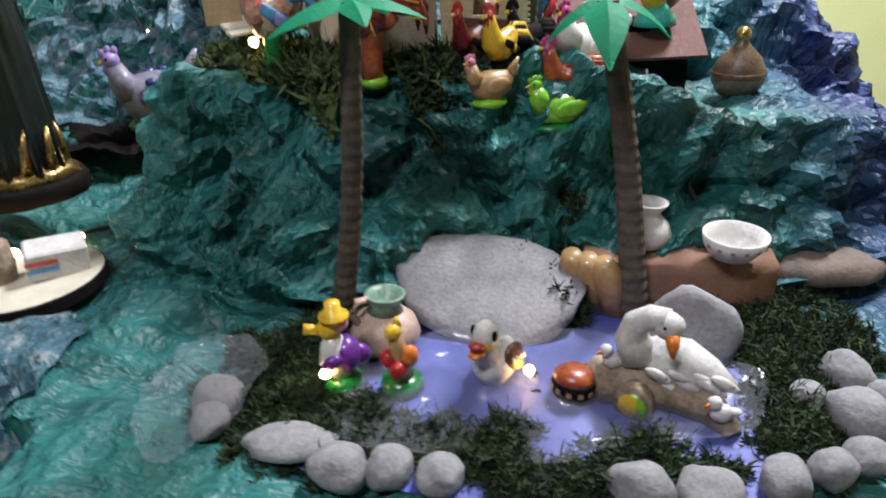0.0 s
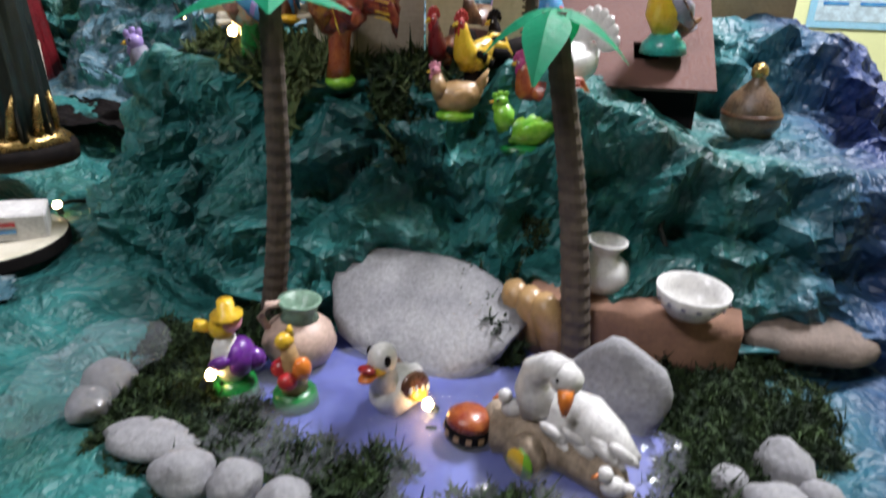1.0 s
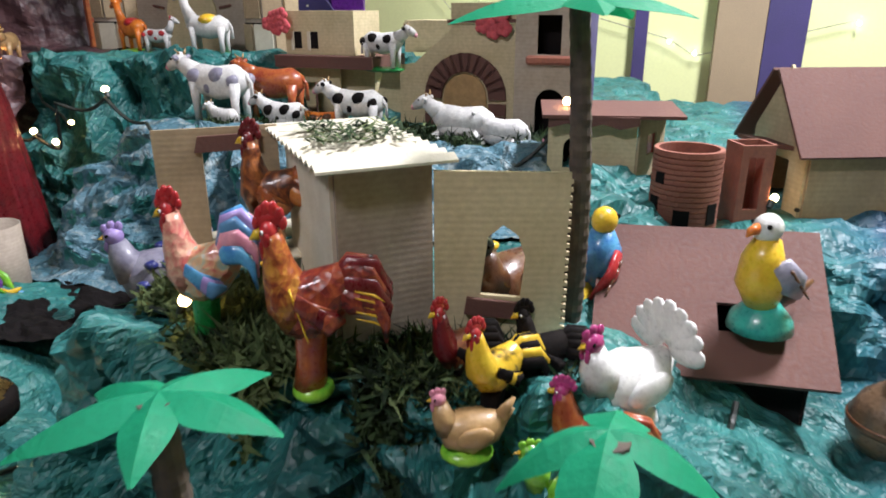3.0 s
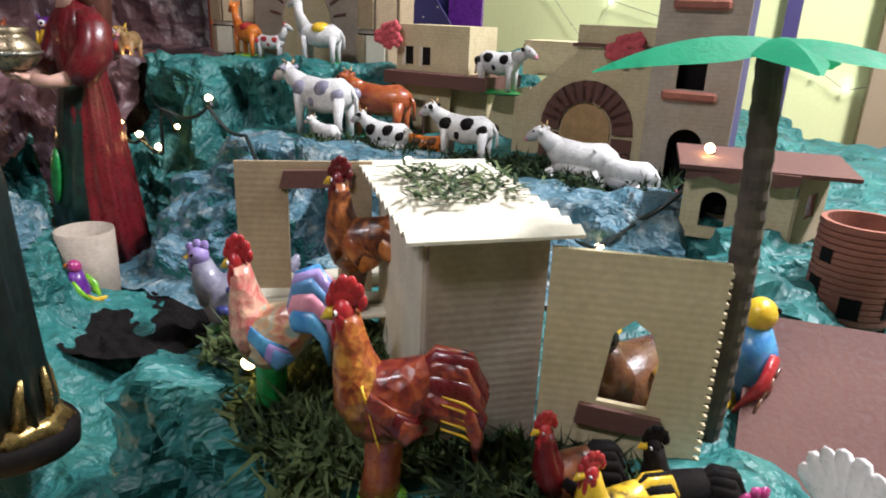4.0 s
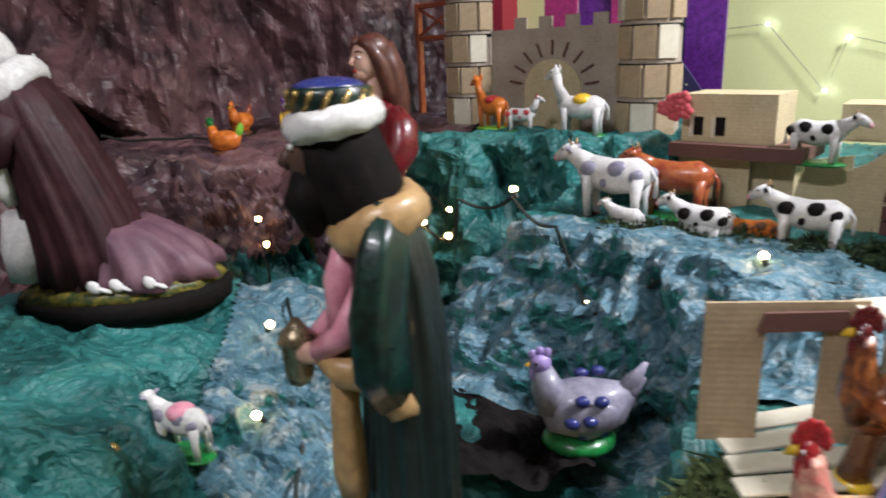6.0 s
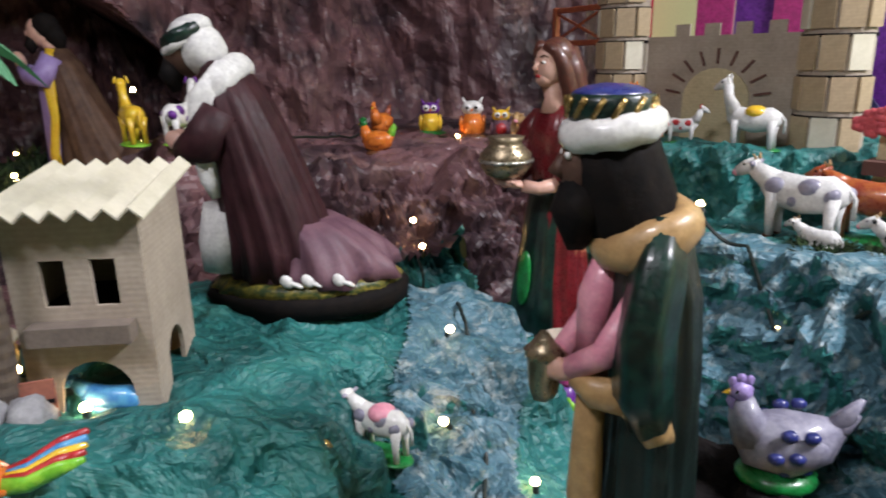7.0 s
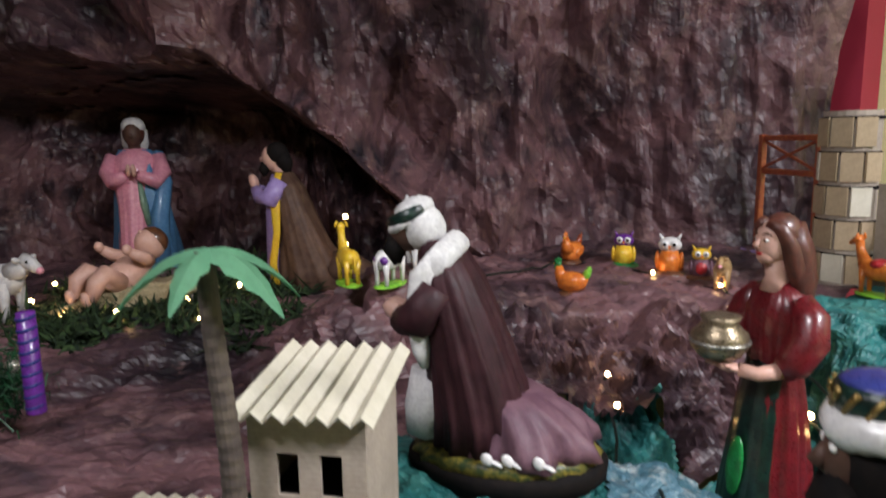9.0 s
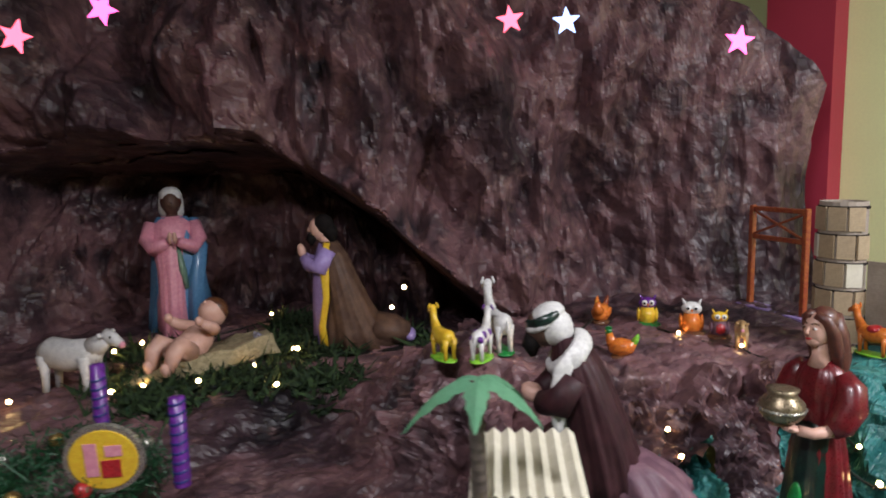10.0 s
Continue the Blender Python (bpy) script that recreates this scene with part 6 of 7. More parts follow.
def owl(m, label, body, belly, ear="navy", base="green"):
    f = Figure()
    f.ball(base, (0, 0, 0.08), (0.4, 0.4, 0.12))
    f.tube(body, [(0, 0, 0.1), (0, 0, 0.4), (0, 0, 0.62)], [0.24, 0.26, 0.18], 14)
    f.ball(belly, (0.12, 0, 0.36), (0.16, 0.18, 0.22))
    f.ball(ear, (0, 0, 0.74), (0.2, 0.26, 0.18))
    for s in (-1, 1):
        f.ball("white", (0.17, 0.1 * s, 0.77), (0.05, 0.09, 0.09), seg=10)
        f.ball("black", (0.21, 0.1 * s, 0.77), 0.04, seg=8)
        f.tube(ear, [(0, 0.16 * s, 0.85), (0, 0.24 * s, 1.0)], [0.06, 0.01], 6)
        f.ball(body, (0, 0.26 * s, 0.38), (0.12, 0.06, 0.22), seg=10)
    f.tube("orange", [(0.19, 0, 0.72), (0.27, 0, 0.68)], [0.04, 0.005], 6)
    return f.done("owl_figure", m, label, "owl figurine")


owl(at(-1.375, 1.470, -50, 0.088), "purple and yellow owl figure on brown rock", "yellow", "yellow", "purple")
owl(at(-1.245, 1.470, -55, 0.096), "white-crested orange bird figure", "orange", "orange", "white", "brown")
owl(at(-1.180, 1.490, -50, 0.076), "violet and red bird figure", "plum_pale", "red", "yellow", "brown")
hen(at(-1.475, 1.400, -70, 0.085), "small orange hen on brown rock", body="orange", head="orange", tail="rust", base="brown")
hen(at(-1.235, 1.170, 200, 0.075), "green and yellow duck figure on brown rock", body="orange", head="green", tail="lime", base="brown")


# ---- large figures ----
def green_king():
    f = Figure()
    f.robe("black", [(0.0, 0, 0, 0.068, 0.058), (0.016, 0, 0, 0.070, 0.060), (0.022, 0, 0, 0.066, 0.056)], folds=11, fold=0.012)
    f.robe("gold", [(0.022, 0, 0, 0.063, 0.053), (0.034, 0, 0, 0.050, 0.044)], folds=9, fold=0.05)
    f.robe("night", [(0.030, 0.0, 0, 0.047, 0.044), (0.08, -0.002, 0, 0.043, 0.041), (0.16, -0.002, 0, 0.040, 0.041), (0.23, -0.001, 0, 0.038, 0.043), (0.285, 0.004, 0, 0.037, 0.046), (0.322, 0.010, 0, 0.032, 0.042), (0.345, 0.020, 0, 0.018, 0.024)], seg=72, folds=8, fold=0.10)
    for i in range(9):
        a = i * 0.7
        f.tube("gold", [(0.047 * math.cos(a), 0.045 * math.sin(a), 0.036), (0.047 * math.cos(a + 0.1), 0.045 * math.sin(a + 0.1), 0.062), (0.044 * math.cos(a + 0.3), 0.043 * math.sin(a + 0.3), 0.084)], [0.007, 0.005, 0.001], 8, 0.7)
    for s in (-1, 1):
        # the cloak falls over the upper arm and ends in a wide tan-lined edge
        f.tube("darkgreen", [(0.006, 0.026 * s, 0.336), (0.014, 0.040 * s, 0.306), (0.022, 0.046 * s, 0.266), (0.022, 0.046 * s, 0.230), (0.012, 0.044 * s, 0.204)], [0.018, 0.027, 0.030, 0.030, 0.022], 28, 0.75, 6, 0.10)
        f.tube("tan", [(0.020, 0.047 * s, 0.216), (0.008, 0.048 * s, 0.196), (-0.006, 0.044 * s, 0.190)], [0.016, 0.014, 0.004], 12, 0.7)
        f.tube("pink", [(0.030, 0.036 * s, 0.285), (0.052, 0.036 * s, 0.250), (0.074, 0.018 * s, 0.234)], [0.010, 0.0105, 0.009], 14, 1, 5, 0.06)
        f.tube("tan", [(0.030, 0.042 * s, 0.220), (0.056, 0.032 * s, 0.222), (0.070, 0.018 * s, 0.228)], [0.013, 0.012, 0.008], 12)
        f.ball("skin", (0.084, 0.010 * s, 0.232), (0.017, 0.009, 0.009), (0, -14, -24 * s))
    f.tube("pink", [(0.038, 0, 0.312), (0.050, 0, 0.28), (0.052, 0, 0.23)], [0.014, 0.015, 0.012], 14, 1.1, 5, 0.06)
    f.tube("tan", [(0.052, 0.010, 0.235), (0.055, 0.012, 0.18), (0.056, 0.012, 0.13), (0.053, 0.010, 0.105)], [0.012, 0.013, 0.015, 0.012], 18, 1.0, 4, 0.10)
    f.ring("tan", (0.014, 0, 0.326), 0.031, 0.037, 0.014, tilt=18, flat=1.15, twist=3, rope=0.10)
    f.tube("black", [(0.016, 0, 0.312), (0.026, 0, 0.342), (0.040, 0, 0.370), (0.044, 0, 0.394)], [0.030, 0.036, 0.036, 0.032], 28, 0.95, 11, 0.05)
    f.ball("dark_skin", (0.066, 0, 0.372), (0.018, 0.018, 0.026))
    f.tube("dark_skin", [(0.080, 0, 0.378), (0.087, 0, 0.366)], [0.005, 0.007], 8)
    f.tube("black", [(0.060, 0, 0.356), (0.070, 0, 0.338), (0.068, 0, 0.316)], [0.023, 0.021, 0.008], 16, 1.0, 7, 0.08)
    for s in (-1, 1):
        f.ball("white", (0.079, 0.010 * s, 0.380), (0.003, 0.005, 0.003), seg=8)
    f.ring("white", (0.044, 0, 0.396), 0.030, 0.031, 0.0115, tilt=8, flat=0.95, twist=7, rope=0.07)
    f.tube("darkgreen", [(0.044, 0, 0.396), (0.046, 0, 0.415), (0.046, 0, 0.418)], [0.033, 0.0325, 0.030], 26)
    f.ball("navy", (0.046, 0, 0.417), (0.0295, 0.0295, 0.007), seg=20)
    for i in range(14):
        a = i * 2 * math.pi / 14
        f.tube("gold", [(0.045 + 0.0345 * math.cos(a), 0.0335 * math.sin(a), 0.404), (0.046 + 0.0335 * math.cos(a + 0.28), 0.0335 * math.sin(a + 0.28), 0.416)], [0.0020, 0.0020], 6)
    f.tube("bronze", [(0.092, 0, 0.205), (0.092, 0, 0.212), (0.092, 0, 0.236), (0.092, 0, 0.240), (0.092, 0, 0.246), (0.092, 0, 0.256)], [0.010, 0.014, 0.016, 0.019, 0.012, 0.003], 6)
    return f.done("king_statue", at(-0.450, 0.722, 224, 1.0, z=0.976, sx=0.84, sy=0.82), "standing king statue in a dark green cloak and furred cap", "statue", "large figures", 0.0010)


def kneeling_king():
    f = Figure()
    f.robe("black", [(0.0, 0, 0, 0.122, 0.088), (0.018, 0, 0, 0.125, 0.090), (0.026, 0, 0, 0.120, 0.086)], folds=11, fold=0.012)
    f.robe("moss_gold", [(0.026, 0, 0, 0.118, 0.084), (0.038, 0, 0, 0.105, 0.074), (0.040, 0, 0, 0.09, 0.06)], seg=60, folds=17, fold=0.02)
    f.robe("plum_pale", [(0.034, -0.026, 0, 0.086, 0.078), (0.050, -0.026, 0, 0.082, 0.074), (0.070, -0.022, 0, 0.070, 0.066), (0.088, -0.014, 0, 0.055, 0.058), (0.104, 0.0, 0, 0.04, 0.046)], seg=90, folds=7, fold=0.11)
    f.robe("plum", [(0.040, 0.028, 0, 0.066, 0.066), (0.075, 0.030, 0, 0.062, 0.065), (0.115, 0.036, 0, 0.059, 0.064), (0.160, 0.047, 0, 0.054, 0.062), (0.205, 0.058, 0, 0.048, 0.060), (0.245, 0.068, 0, 0.040, 0.056), (0.272, 0.076, 0, 0.030, 0.044), (0.290, 0.084, 0, 0.018, 0.024)], seg=96, folds=12, fold=0.055)
    # broad white stole: round the neck and down both fronts
    f.ring("matt_white", (0.080, 0, 0.262), 0.032, 0.044, 0.0105, tilt=48, flat=1.5)
    for s in (-1, 1):
        f.tube("matt_white", [(0.066, 0.040 * s, 0.284), (0.090, 0.050 * s, 0.250), (0.100, 0.046 * s, 0.205), (0.096, 0.044 * s, 0.160), (0.092, 0.042 * s, 0.138)], [0.012, 0.017, 0.014, 0.011, 0.005], 16, 0.5)
        f.tube("plum", [(0.075, 0.046 * s, 0.238), (0.098, 0.050 * s, 0.200), (0.122, 0.026 * s, 0.192)], [0.022, 0.024, 0.018], 16, 1, 5, 0.06)
        f.ball("skin", (0.136, 0.010 * s, 0.200), (0.018, 0.010, 0.012), (0, -25, -20 * s))
    f.tube("matt_white", [(0.090, 0.0, 0.12), (0.096, 0.0, 0.08), (0.096, 0.0, 0.045)], [0.030, 0.032, 0.030], 18, 1.2, 6, 0.06)
    f.ball("dark_skin", (0.122, 0, 0.300), (0.022, 0.022, 0.028), (0, 18, 0))
    f.tube("black", [(0.130, 0, 0.288), (0.138, 0, 0.272), (0.134, 0, 0.256)], [0.016, 0.014, 0.005], 14, 1.0, 6, 0.08)
    f.ball("matt_white", (0.100, 0, 0.302), (0.027, 0.029, 0.030), (0, 25, 0))
    f.ball("matt_white", (0.112, 0, 0.322), (0.027, 0.027, 0.017), (0, 24, 0))
    f.ring("darkgreen", (0.117, 0, 0.318), 0.024, 0.0255, 0.0065, tilt=26, flat=1.2)
    f.ring("matt_white", (0.120, 0, 0.308), 0.021, 0.0235, 0.0055, tilt=26)
    for x in (-0.045, -0.010, 0.014):
        f.ball("white", (x, 0.078, 0.046), (0.007, 0.004, 0.009), (0, 40, 0), 8)
        f.ball("white", (x - 0.010, 0.078, 0.042), (0.010, 0.004, 0.003), (0, -20, 0), 8)
    return f.done("king_statue", at(-0.930, 0.775, 226, 1.0, z=1.128), "kneeling king statue in a plum cloak with a white stole", "statue", "large figures", 0.0012)


def red_woman():
    f = Figure()
    f.robe("crimson", [(0.0, -0.004, 0, 0.058, 0.062), (0.05, -0.003, 0, 0.054, 0.060), (0.12, 0, 0, 0.048, 0.054), (0.22, 0, 0, 0.037, 0.043), (0.262, 0, 0, 0.029, 0.035), (0.295, 0.002, 0, 0.030, 0.038), (0.33, 0.002, 0, 0.029, 0.042), (0.352, 0, 0, 0.023, 0.036), (0.368, 0, 0, 0.012, 0.016)], seg=80, folds=9, fold=0.07)
    f.robe("darkgreen", [(0.02, 0.020, 0, 0.050, 0.050), (0.10, 0.016, 0, 0.044, 0.046), (0.20, 0.011, 0, 0.033, 0.038), (0.262, 0.006, 0, 0.026, 0.032), (0.268, 0.005, 0, 0.024, 0.03)], seg=64, folds=7, fold=0.05)
    f.ball("green", (0.058, 0.006, 0.13), (0.005, 0.014, 0.040), (0, -6, 0))
    for s in (-1, 1):
        f.tube("crimson", [(0.0, 0.034 * s, 0.350), (-0.002, 0.050 * s, 0.330), (0.004, 0.056 * s, 0.303), (0.022, 0.052 * s, 0.276), (0.034, 0.046 * s, 0.268)], [0.014, 0.022, 0.024, 0.021, 0.014], 20, 1, 7, 0.05)
        f.ring("gold", (0.036, 0.045 * s, 0.268), 0.0075, 0.0075, 0.003, tilt=80, seg=16)
        f.tube("skin", [(0.032, 0.046 * s, 0.268), (0.056, 0.034 * s, 0.262), (0.072, 0.020 * s, 0.266)], [0.0105, 0.0090, 0.0085], 12)
        f.ball("skin", (0.080, 0.014 * s, 0.268), (0.016, 0.011, 0.006), (0, -10, -20 * s))
        for k in range(4):
            f.tube("skin", [(0.086, (0.006 + 0.005 * k) * s, 0.270), (0.100 - 0.002 * k, (0.004 + 0.006 * k) * s, 0.274)], [0.0032, 0.002], 6)
        f.ball("skin", (0.044, 0.024 * s, 0.006), (0.026, 0.012, 0.009))
        f.ball("silver", (0.046, 0.024 * s, 0.004), (0.027, 0.013, 0.004))
    f.tube("bronze", [(0.086, 0, 0.276), (0.086, 0, 0.280), (0.086, 0, 0.292), (0.086, 0, 0.308), (0.086, 0, 0.318), (0.086, 0, 0.323), (0.086, 0, 0.330), (0.086, 0, 0.331)], [0.014, 0.025, 0.034, 0.034, 0.024, 0.021, 0.025, 0.015], 28)
    f.ring("silver", (0.086, 0, 0.299), 0.0345, 0.0345, 0.0025, seg=28)
    f.tube("skin", [(0.004, 0, 0.358), (0.006, 0, 0.376), (0.010, 0, 0.396)], [0.020, 0.0125, 0.0125], 16)
    f.ball("skin", (0.014, 0, 0.418), (0.0225, 0.0195, 0.029))
    f.ball("skin", (0.022, 0, 0.402), (0.013, 0.012, 0.012))
    f.tube("skin", [(0.034, 0, 0.424), (0.0395, 0, 0.415), (0.036, 0, 0.411)], [0.0025, 0.0040, 0.0025], 8)
    f.ball("red", (0.0345, 0, 0.4045), (0.0025, 0.0055, 0.0022), seg=8)
    for s in (-1, 1):
        f.ball("white", (0.0325, 0.0085 * s, 0.422), (0.003, 0.0045, 0.0022), seg=8)
        f.ball("brown", (0.0345, 0.0085 * s, 0.422), (0.0018, 0.0022, 0.0020), seg=8)
        f.tube("brown", [(0.0345, 0.004 * s, 0.429), (0.0325, 0.010 * s, 0.431), (0.029, 0.014 * s, 0.428)], [0.001, 0.0013, 0.0008], 6)
        f.tube("hair", [(0.026, 0.004 * s, 0.444), (0.018, 0.017 * s, 0.436), (0.006, 0.021 * s, 0.412), (-0.004, 0.020 * s, 0.385), (-0.010, 0.022 * s, 0.350)], [0.007, 0.009, 0.011, 0.011, 0.005], 14, 1, 5, 0.10)
    f.ball("hair", (0.002, 0, 0.428), (0.0255, 0.0225, 0.0265))
    f.tube("hair", [(-0.006, 0, 0.436), (-0.018, 0, 0.405), (-0.024, 0, 0.365), (-0.026, 0, 0.325), (-0.024, 0, 0.308)], [0.020, 0.023, 0.024, 0.018, 0.006], 26, 1.1, 8, 0.10)
    return f.done("woman_statue", at(-0.775, 1.090, 254, 1.0, z=0.985), "standing woman statue in crimson and green holding a gold pot", "statue", "large figures", 0.0006)


def mary():
    f = Figure()
    f.robe("skyblue", [(0.0, -0.02, 0.01, 0.095, 0.095), (0.06, -0.015, 0.01, 0.085, 0.088), (0.16, -0.005, 0.008, 0.070, 0.078), (0.26, 0, 0.004, 0.058, 0.070), (0.32, 0, 0, 0.050, 0.066), (0.355, 0, 0, 0.032, 0.044)], seg=64, folds=8, fold=0.09)
    f.robe("pink", [(0.0, 0.045, -0.012, 0.060, 0.046), (0.10, 0.040, -0.012, 0.052, 0.042), (0.20, 0.028, -0.010, 0.048, 0.044), (0.28, 0.020, -0.008, 0.046, 0.056), (0.33, 0.012, 0, 0.042, 0.058), (0.358, 0.010, 0, 0.022, 0.030)], seg=64, folds=8, fold=0.07)
    f.tube("skyblue", [(-0.01, 0.060, 0.345), (0.02, 0.074, 0.26), (0.045, 0.058, 0.16), (0.05, 0.050, 0.03)], [0.020, 0.030, 0.034, 0.040], 20, 0.8, 5, 0.12)
    f.tube("sage", [(0.058, 0.012, 0.275), (0.066, 0.022, 0.20), (0.062, 0.030, 0.14)], [0.008, 0.014, 0.010], 12, 0.8)
    for s in (-1, 1):
        f.tube("pink", [(0.008, 0.060 * s, 0.335), (0.030, 0.072 * s, 0.288), (0.062, 0.056 * s, 0.264), (0.088, 0.016 * s, 0.285)], [0.022, 0.026, 0.022, 0.014], 16, 1, 5, 0.05)
    for s in (-1, 1):
        f.ball("skin", (0.096, 0.007 * s, 0.298), (0.010, 0.007, 0.020), (0, 20, -8 * s), 10)
    f.tube("dark_skin", [(0.010, 0, 0.35), (0.014, 0, 0.38)], [0.018, 0.016], 12)
    f.ball("dark_skin", (0.022, 0, 0.398), (0.028, 0.025, 0.036))
    f.ball("dark_skin", (0.050, 0, 0.394), (0.005, 0.005, 0.008), seg=8)
    f.ball("hair", (0.008, 0, 0.402), (0.032, 0.031, 0.038))
    f.ball("matt_white", (0.004, 0, 0.420), (0.035, 0.034, 0.028))
    f.tube("matt_white", [(-0.008, 0, 0.41), (-0.022, 0, 0.37), (-0.03, 0, 0.33)], [0.032, 0.034, 0.018], 16, 1.1, 5, 0.08)
    return f.done("kneeling_statue", at(-2.72, 0.640, -18, 1.12, z=1.12), "praying woman statue in pink with a blue mantle", "statue", "nativity figures", 0.0015)


def joseph():
    f = Figure()
    f.robe("robe", [(0.0, -0.045, 0, 0.105, 0.085), (0.05, -0.035, 0, 0.090, 0.080), (0.12, -0.018, 0, 0.068, 0.074), (0.20, 0.0, 0, 0.050, 0.068), (0.26, 0.014, 0, 0.040, 0.060), (0.30, 0.026, 0, 0.024, 0.036)], seg=72, folds=10, fold=0.06)
    f.robe("lilac", [(0.0, 0.045, 0, 0.036, 0.050), (0.12, 0.044, 0, 0.034, 0.046), (0.24, 0.040, 0, 0.034, 0.050), (0.295, 0.034, 0, 0.022, 0.030)], seg=48, folds=7, fold=0.06)
    for s in (-1, 1):
        f.tube("yellow", [(0.030, 0.036 * s, 0.300), (0.038, 0.060 * s, 0.240), (0.036, 0.066 * s, 0.150), (0.050, 0.062 * s, 0.07), (0.046, 0.064 * s, 0.01)], [0.010, 0.013, 0.009, 0.010, 0.012], 10, 0.5)
        f.tube("lilac", [(0.026, 0.048 * s, 0.280), (0.048, 0.060 * s, 0.236), (0.082, 0.030 * s, 0.240), (0.098, 0.014 * s, 0.258)], [0.022, 0.026, 0.020, 0.013], 16, 1, 5, 0.06)
        f.ball("skin", (0.104, 0.007 * s, 0.276), (0.011, 0.007, 0.020), (0, 15, 0), 10)
    f.tube("robe", [(-0.09, 0, 0.045), (-0.15, 0, 0.038), (-0.19, 0.0, 0.026)], [0.05, 0.044, 0.028], 20, 1.3, 6, 0.08)
    f.ball("lilac", (-0.192, 0.0, 0.022), (0.020, 0.045, 0.020))
    f.tube("skin", [(0.034, 0, 0.295), (0.042, 0, 0.318)], [0.016, 0.015], 12)
    f.ball("skin", (0.056, 0, 0.335), (0.024, 0.022, 0.032), (0, 12, 0))
    f.ball("skin", (0.081, 0, 0.334), (0.005, 0.005, 0.007), seg=8)
    f.ball("black", (0.040, 0, 0.348), (0.030, 0.028, 0.030))
    f.tube("black", [(0.032, 0, 0.345), (0.020, 0, 0.320), (0.016, 0, 0.290)], [0.024, 0.022, 0.008], 14, 1, 6, 0.1)
    f.tube("black", [(0.066, 0, 0.320), (0.078, 0, 0.304), (0.074, 0, 0.290)], [0.016, 0.013, 0.004], 12, 1, 5, 0.1)
    f.robe("black", [(-0.008, -0.05, 0, 0.165, 0.105), (0.0, -0.05, 0, 0.158, 0.10)], folds=5, fold=0.02)
    return f.done("kneeling_statue", at(-2.12, 0.955, 238, 1.08, z=1.128), "kneeling bearded man statue in a brown cloak", "statue", "nativity figures", 0.0012)


def baby():
    f = Figure()
    f.tube("skin", [(-0.05, 0, 0.045), (-0.02, 0, 0.048), (0.02, 0, 0.056), (0.052, 0, 0.066)], [0.036, 0.043, 0.040, 0.022], 18)
    f.ball("skin", (0.085, 0, 0.092), (0.038, 0.036, 0.042), (0, -20, 0))
    f.ball("brown", (0.099, 0, 0.096), (0.033, 0.037, 0.039), (0, -20, 0))
    f.ball("skin", (0.072, 0, 0.132), (0.006, 0.006, 0.006), seg=8)
    for s in (-1, 1):
        f.tube("skin", [(-0.05, 0.024 * s, 0.05), (-0.085, 0.038 * s, 0.095), (-0.105, 0.036 * s, 0.085), (-0.135, 0.030 * s, 0.050)], [0.028, 0.025, 0.022, 0.014], 14)
        f.ball("skin", (-0.142, 0.030 * s, 0.058), (0.012, 0.012, 0.020))
        f.tube("skin", [(0.040, 0.036 * s, 0.070), (0.015, 0.064 * s, 0.092), (-0.010, 0.056 * s, 0.120)], [0.018, 0.016, 0.011], 12)
        f.ball("skin", (-0.014, 0.054 * s, 0.128), (0.012, 0.010, 0.014))
    return f.done("baby_statue", at(-2.145, 0.528, 118, 1.0, z=1.165, tilt=-18), "infant statue lying on the straw bed", "statue", "nativity figures", 0.001)


green_king()
kneeling_king()
red_woman()
mary()
joseph()
baby()
STRAW = surface("straw", (0.46, 0.38, 0.22), (0.32, 0.26, 0.14), rough=0.9, scale=70, grain=0.5, depth=0.003)
bm = boxed(-0.17, -0.10, 0, 0.17, 0.10, 0.05)
bmesh.ops.subdivide_edges(bm, edges=bm.edges[:], cuts=9, use_grid_fill=True)
for v in bm.verts:
    v.co += noise.noise_vector(v.co * 22) * 0.016
straw = link("straw_bed", bm, STRAW, smooth=True)
straw.matrix_world = pose(-2.165, 0.540, 1.125, -8, -10, 80) @ Matrix.Diagonal((1.12, 1.12, 1.0, 1))
tagged(straw, "bed of pale straw under the infant", "straw bed")

# cup, board and packet near the kings
cup = thing("paper_cup", at(-0.69, 0.995, 0, 1, z=0.968), "grey cardboard tube standing by the woman", "cardboard tube")
part("wall", lathe([(0.034, 0), (0.036, 0.002), (0.037, 0.095), (0.0355, 0.095), (0.0345, 0.004), (0.003, 0.003)]), KRAFT_GREY, cup, smooth=True)
bird(at(-0.655, 0.955, 200, 0.075, z=0.965), "small rainbow-tailed parrot with a red base", body="purple", wing="lime", base="red", tail=("blue", "yellow"), head="magenta")
tray = thing("pale_board", pose(-0.408, 0.612, 0.924, 0, 0, 20) @ Matrix.Diagonal((0.8, 0.8, 1, 1)), "round pale board edged in black", "board")
part("disc", lathe([(0.088, 0), (0.09, 0.003), (0.09, 0.008), (0.084, 0.010)], 40), CREAM, tray)
part("rim", lathe([(0.0915, -0.006), (0.0925, -0.004), (0.0925, 0.006), (0.0915, 0.008)], 40), DARK, tray)
packet = thing("paper_packet", pose(-0.378, 0.622, 0.935, 8, 4, 35) @ Matrix.Diagonal((1.05, 1.1, 1.0, 1)), "small white packet with red and blue stripes", "packet")
part("body", boxed(-0.026, -0.016, 0, 0.026, 0.016, 0.030), PAINT["matt_white"], packet, bevel=0.002)
for k, c in enumerate(("blue", "red")):
    part("stripe", boxed(-0.0265, -0.0172, 0.010 + 0.008 * k, 0.0, -0.0162, 0.014 + 0.008 * k), PAINT[c], packet)
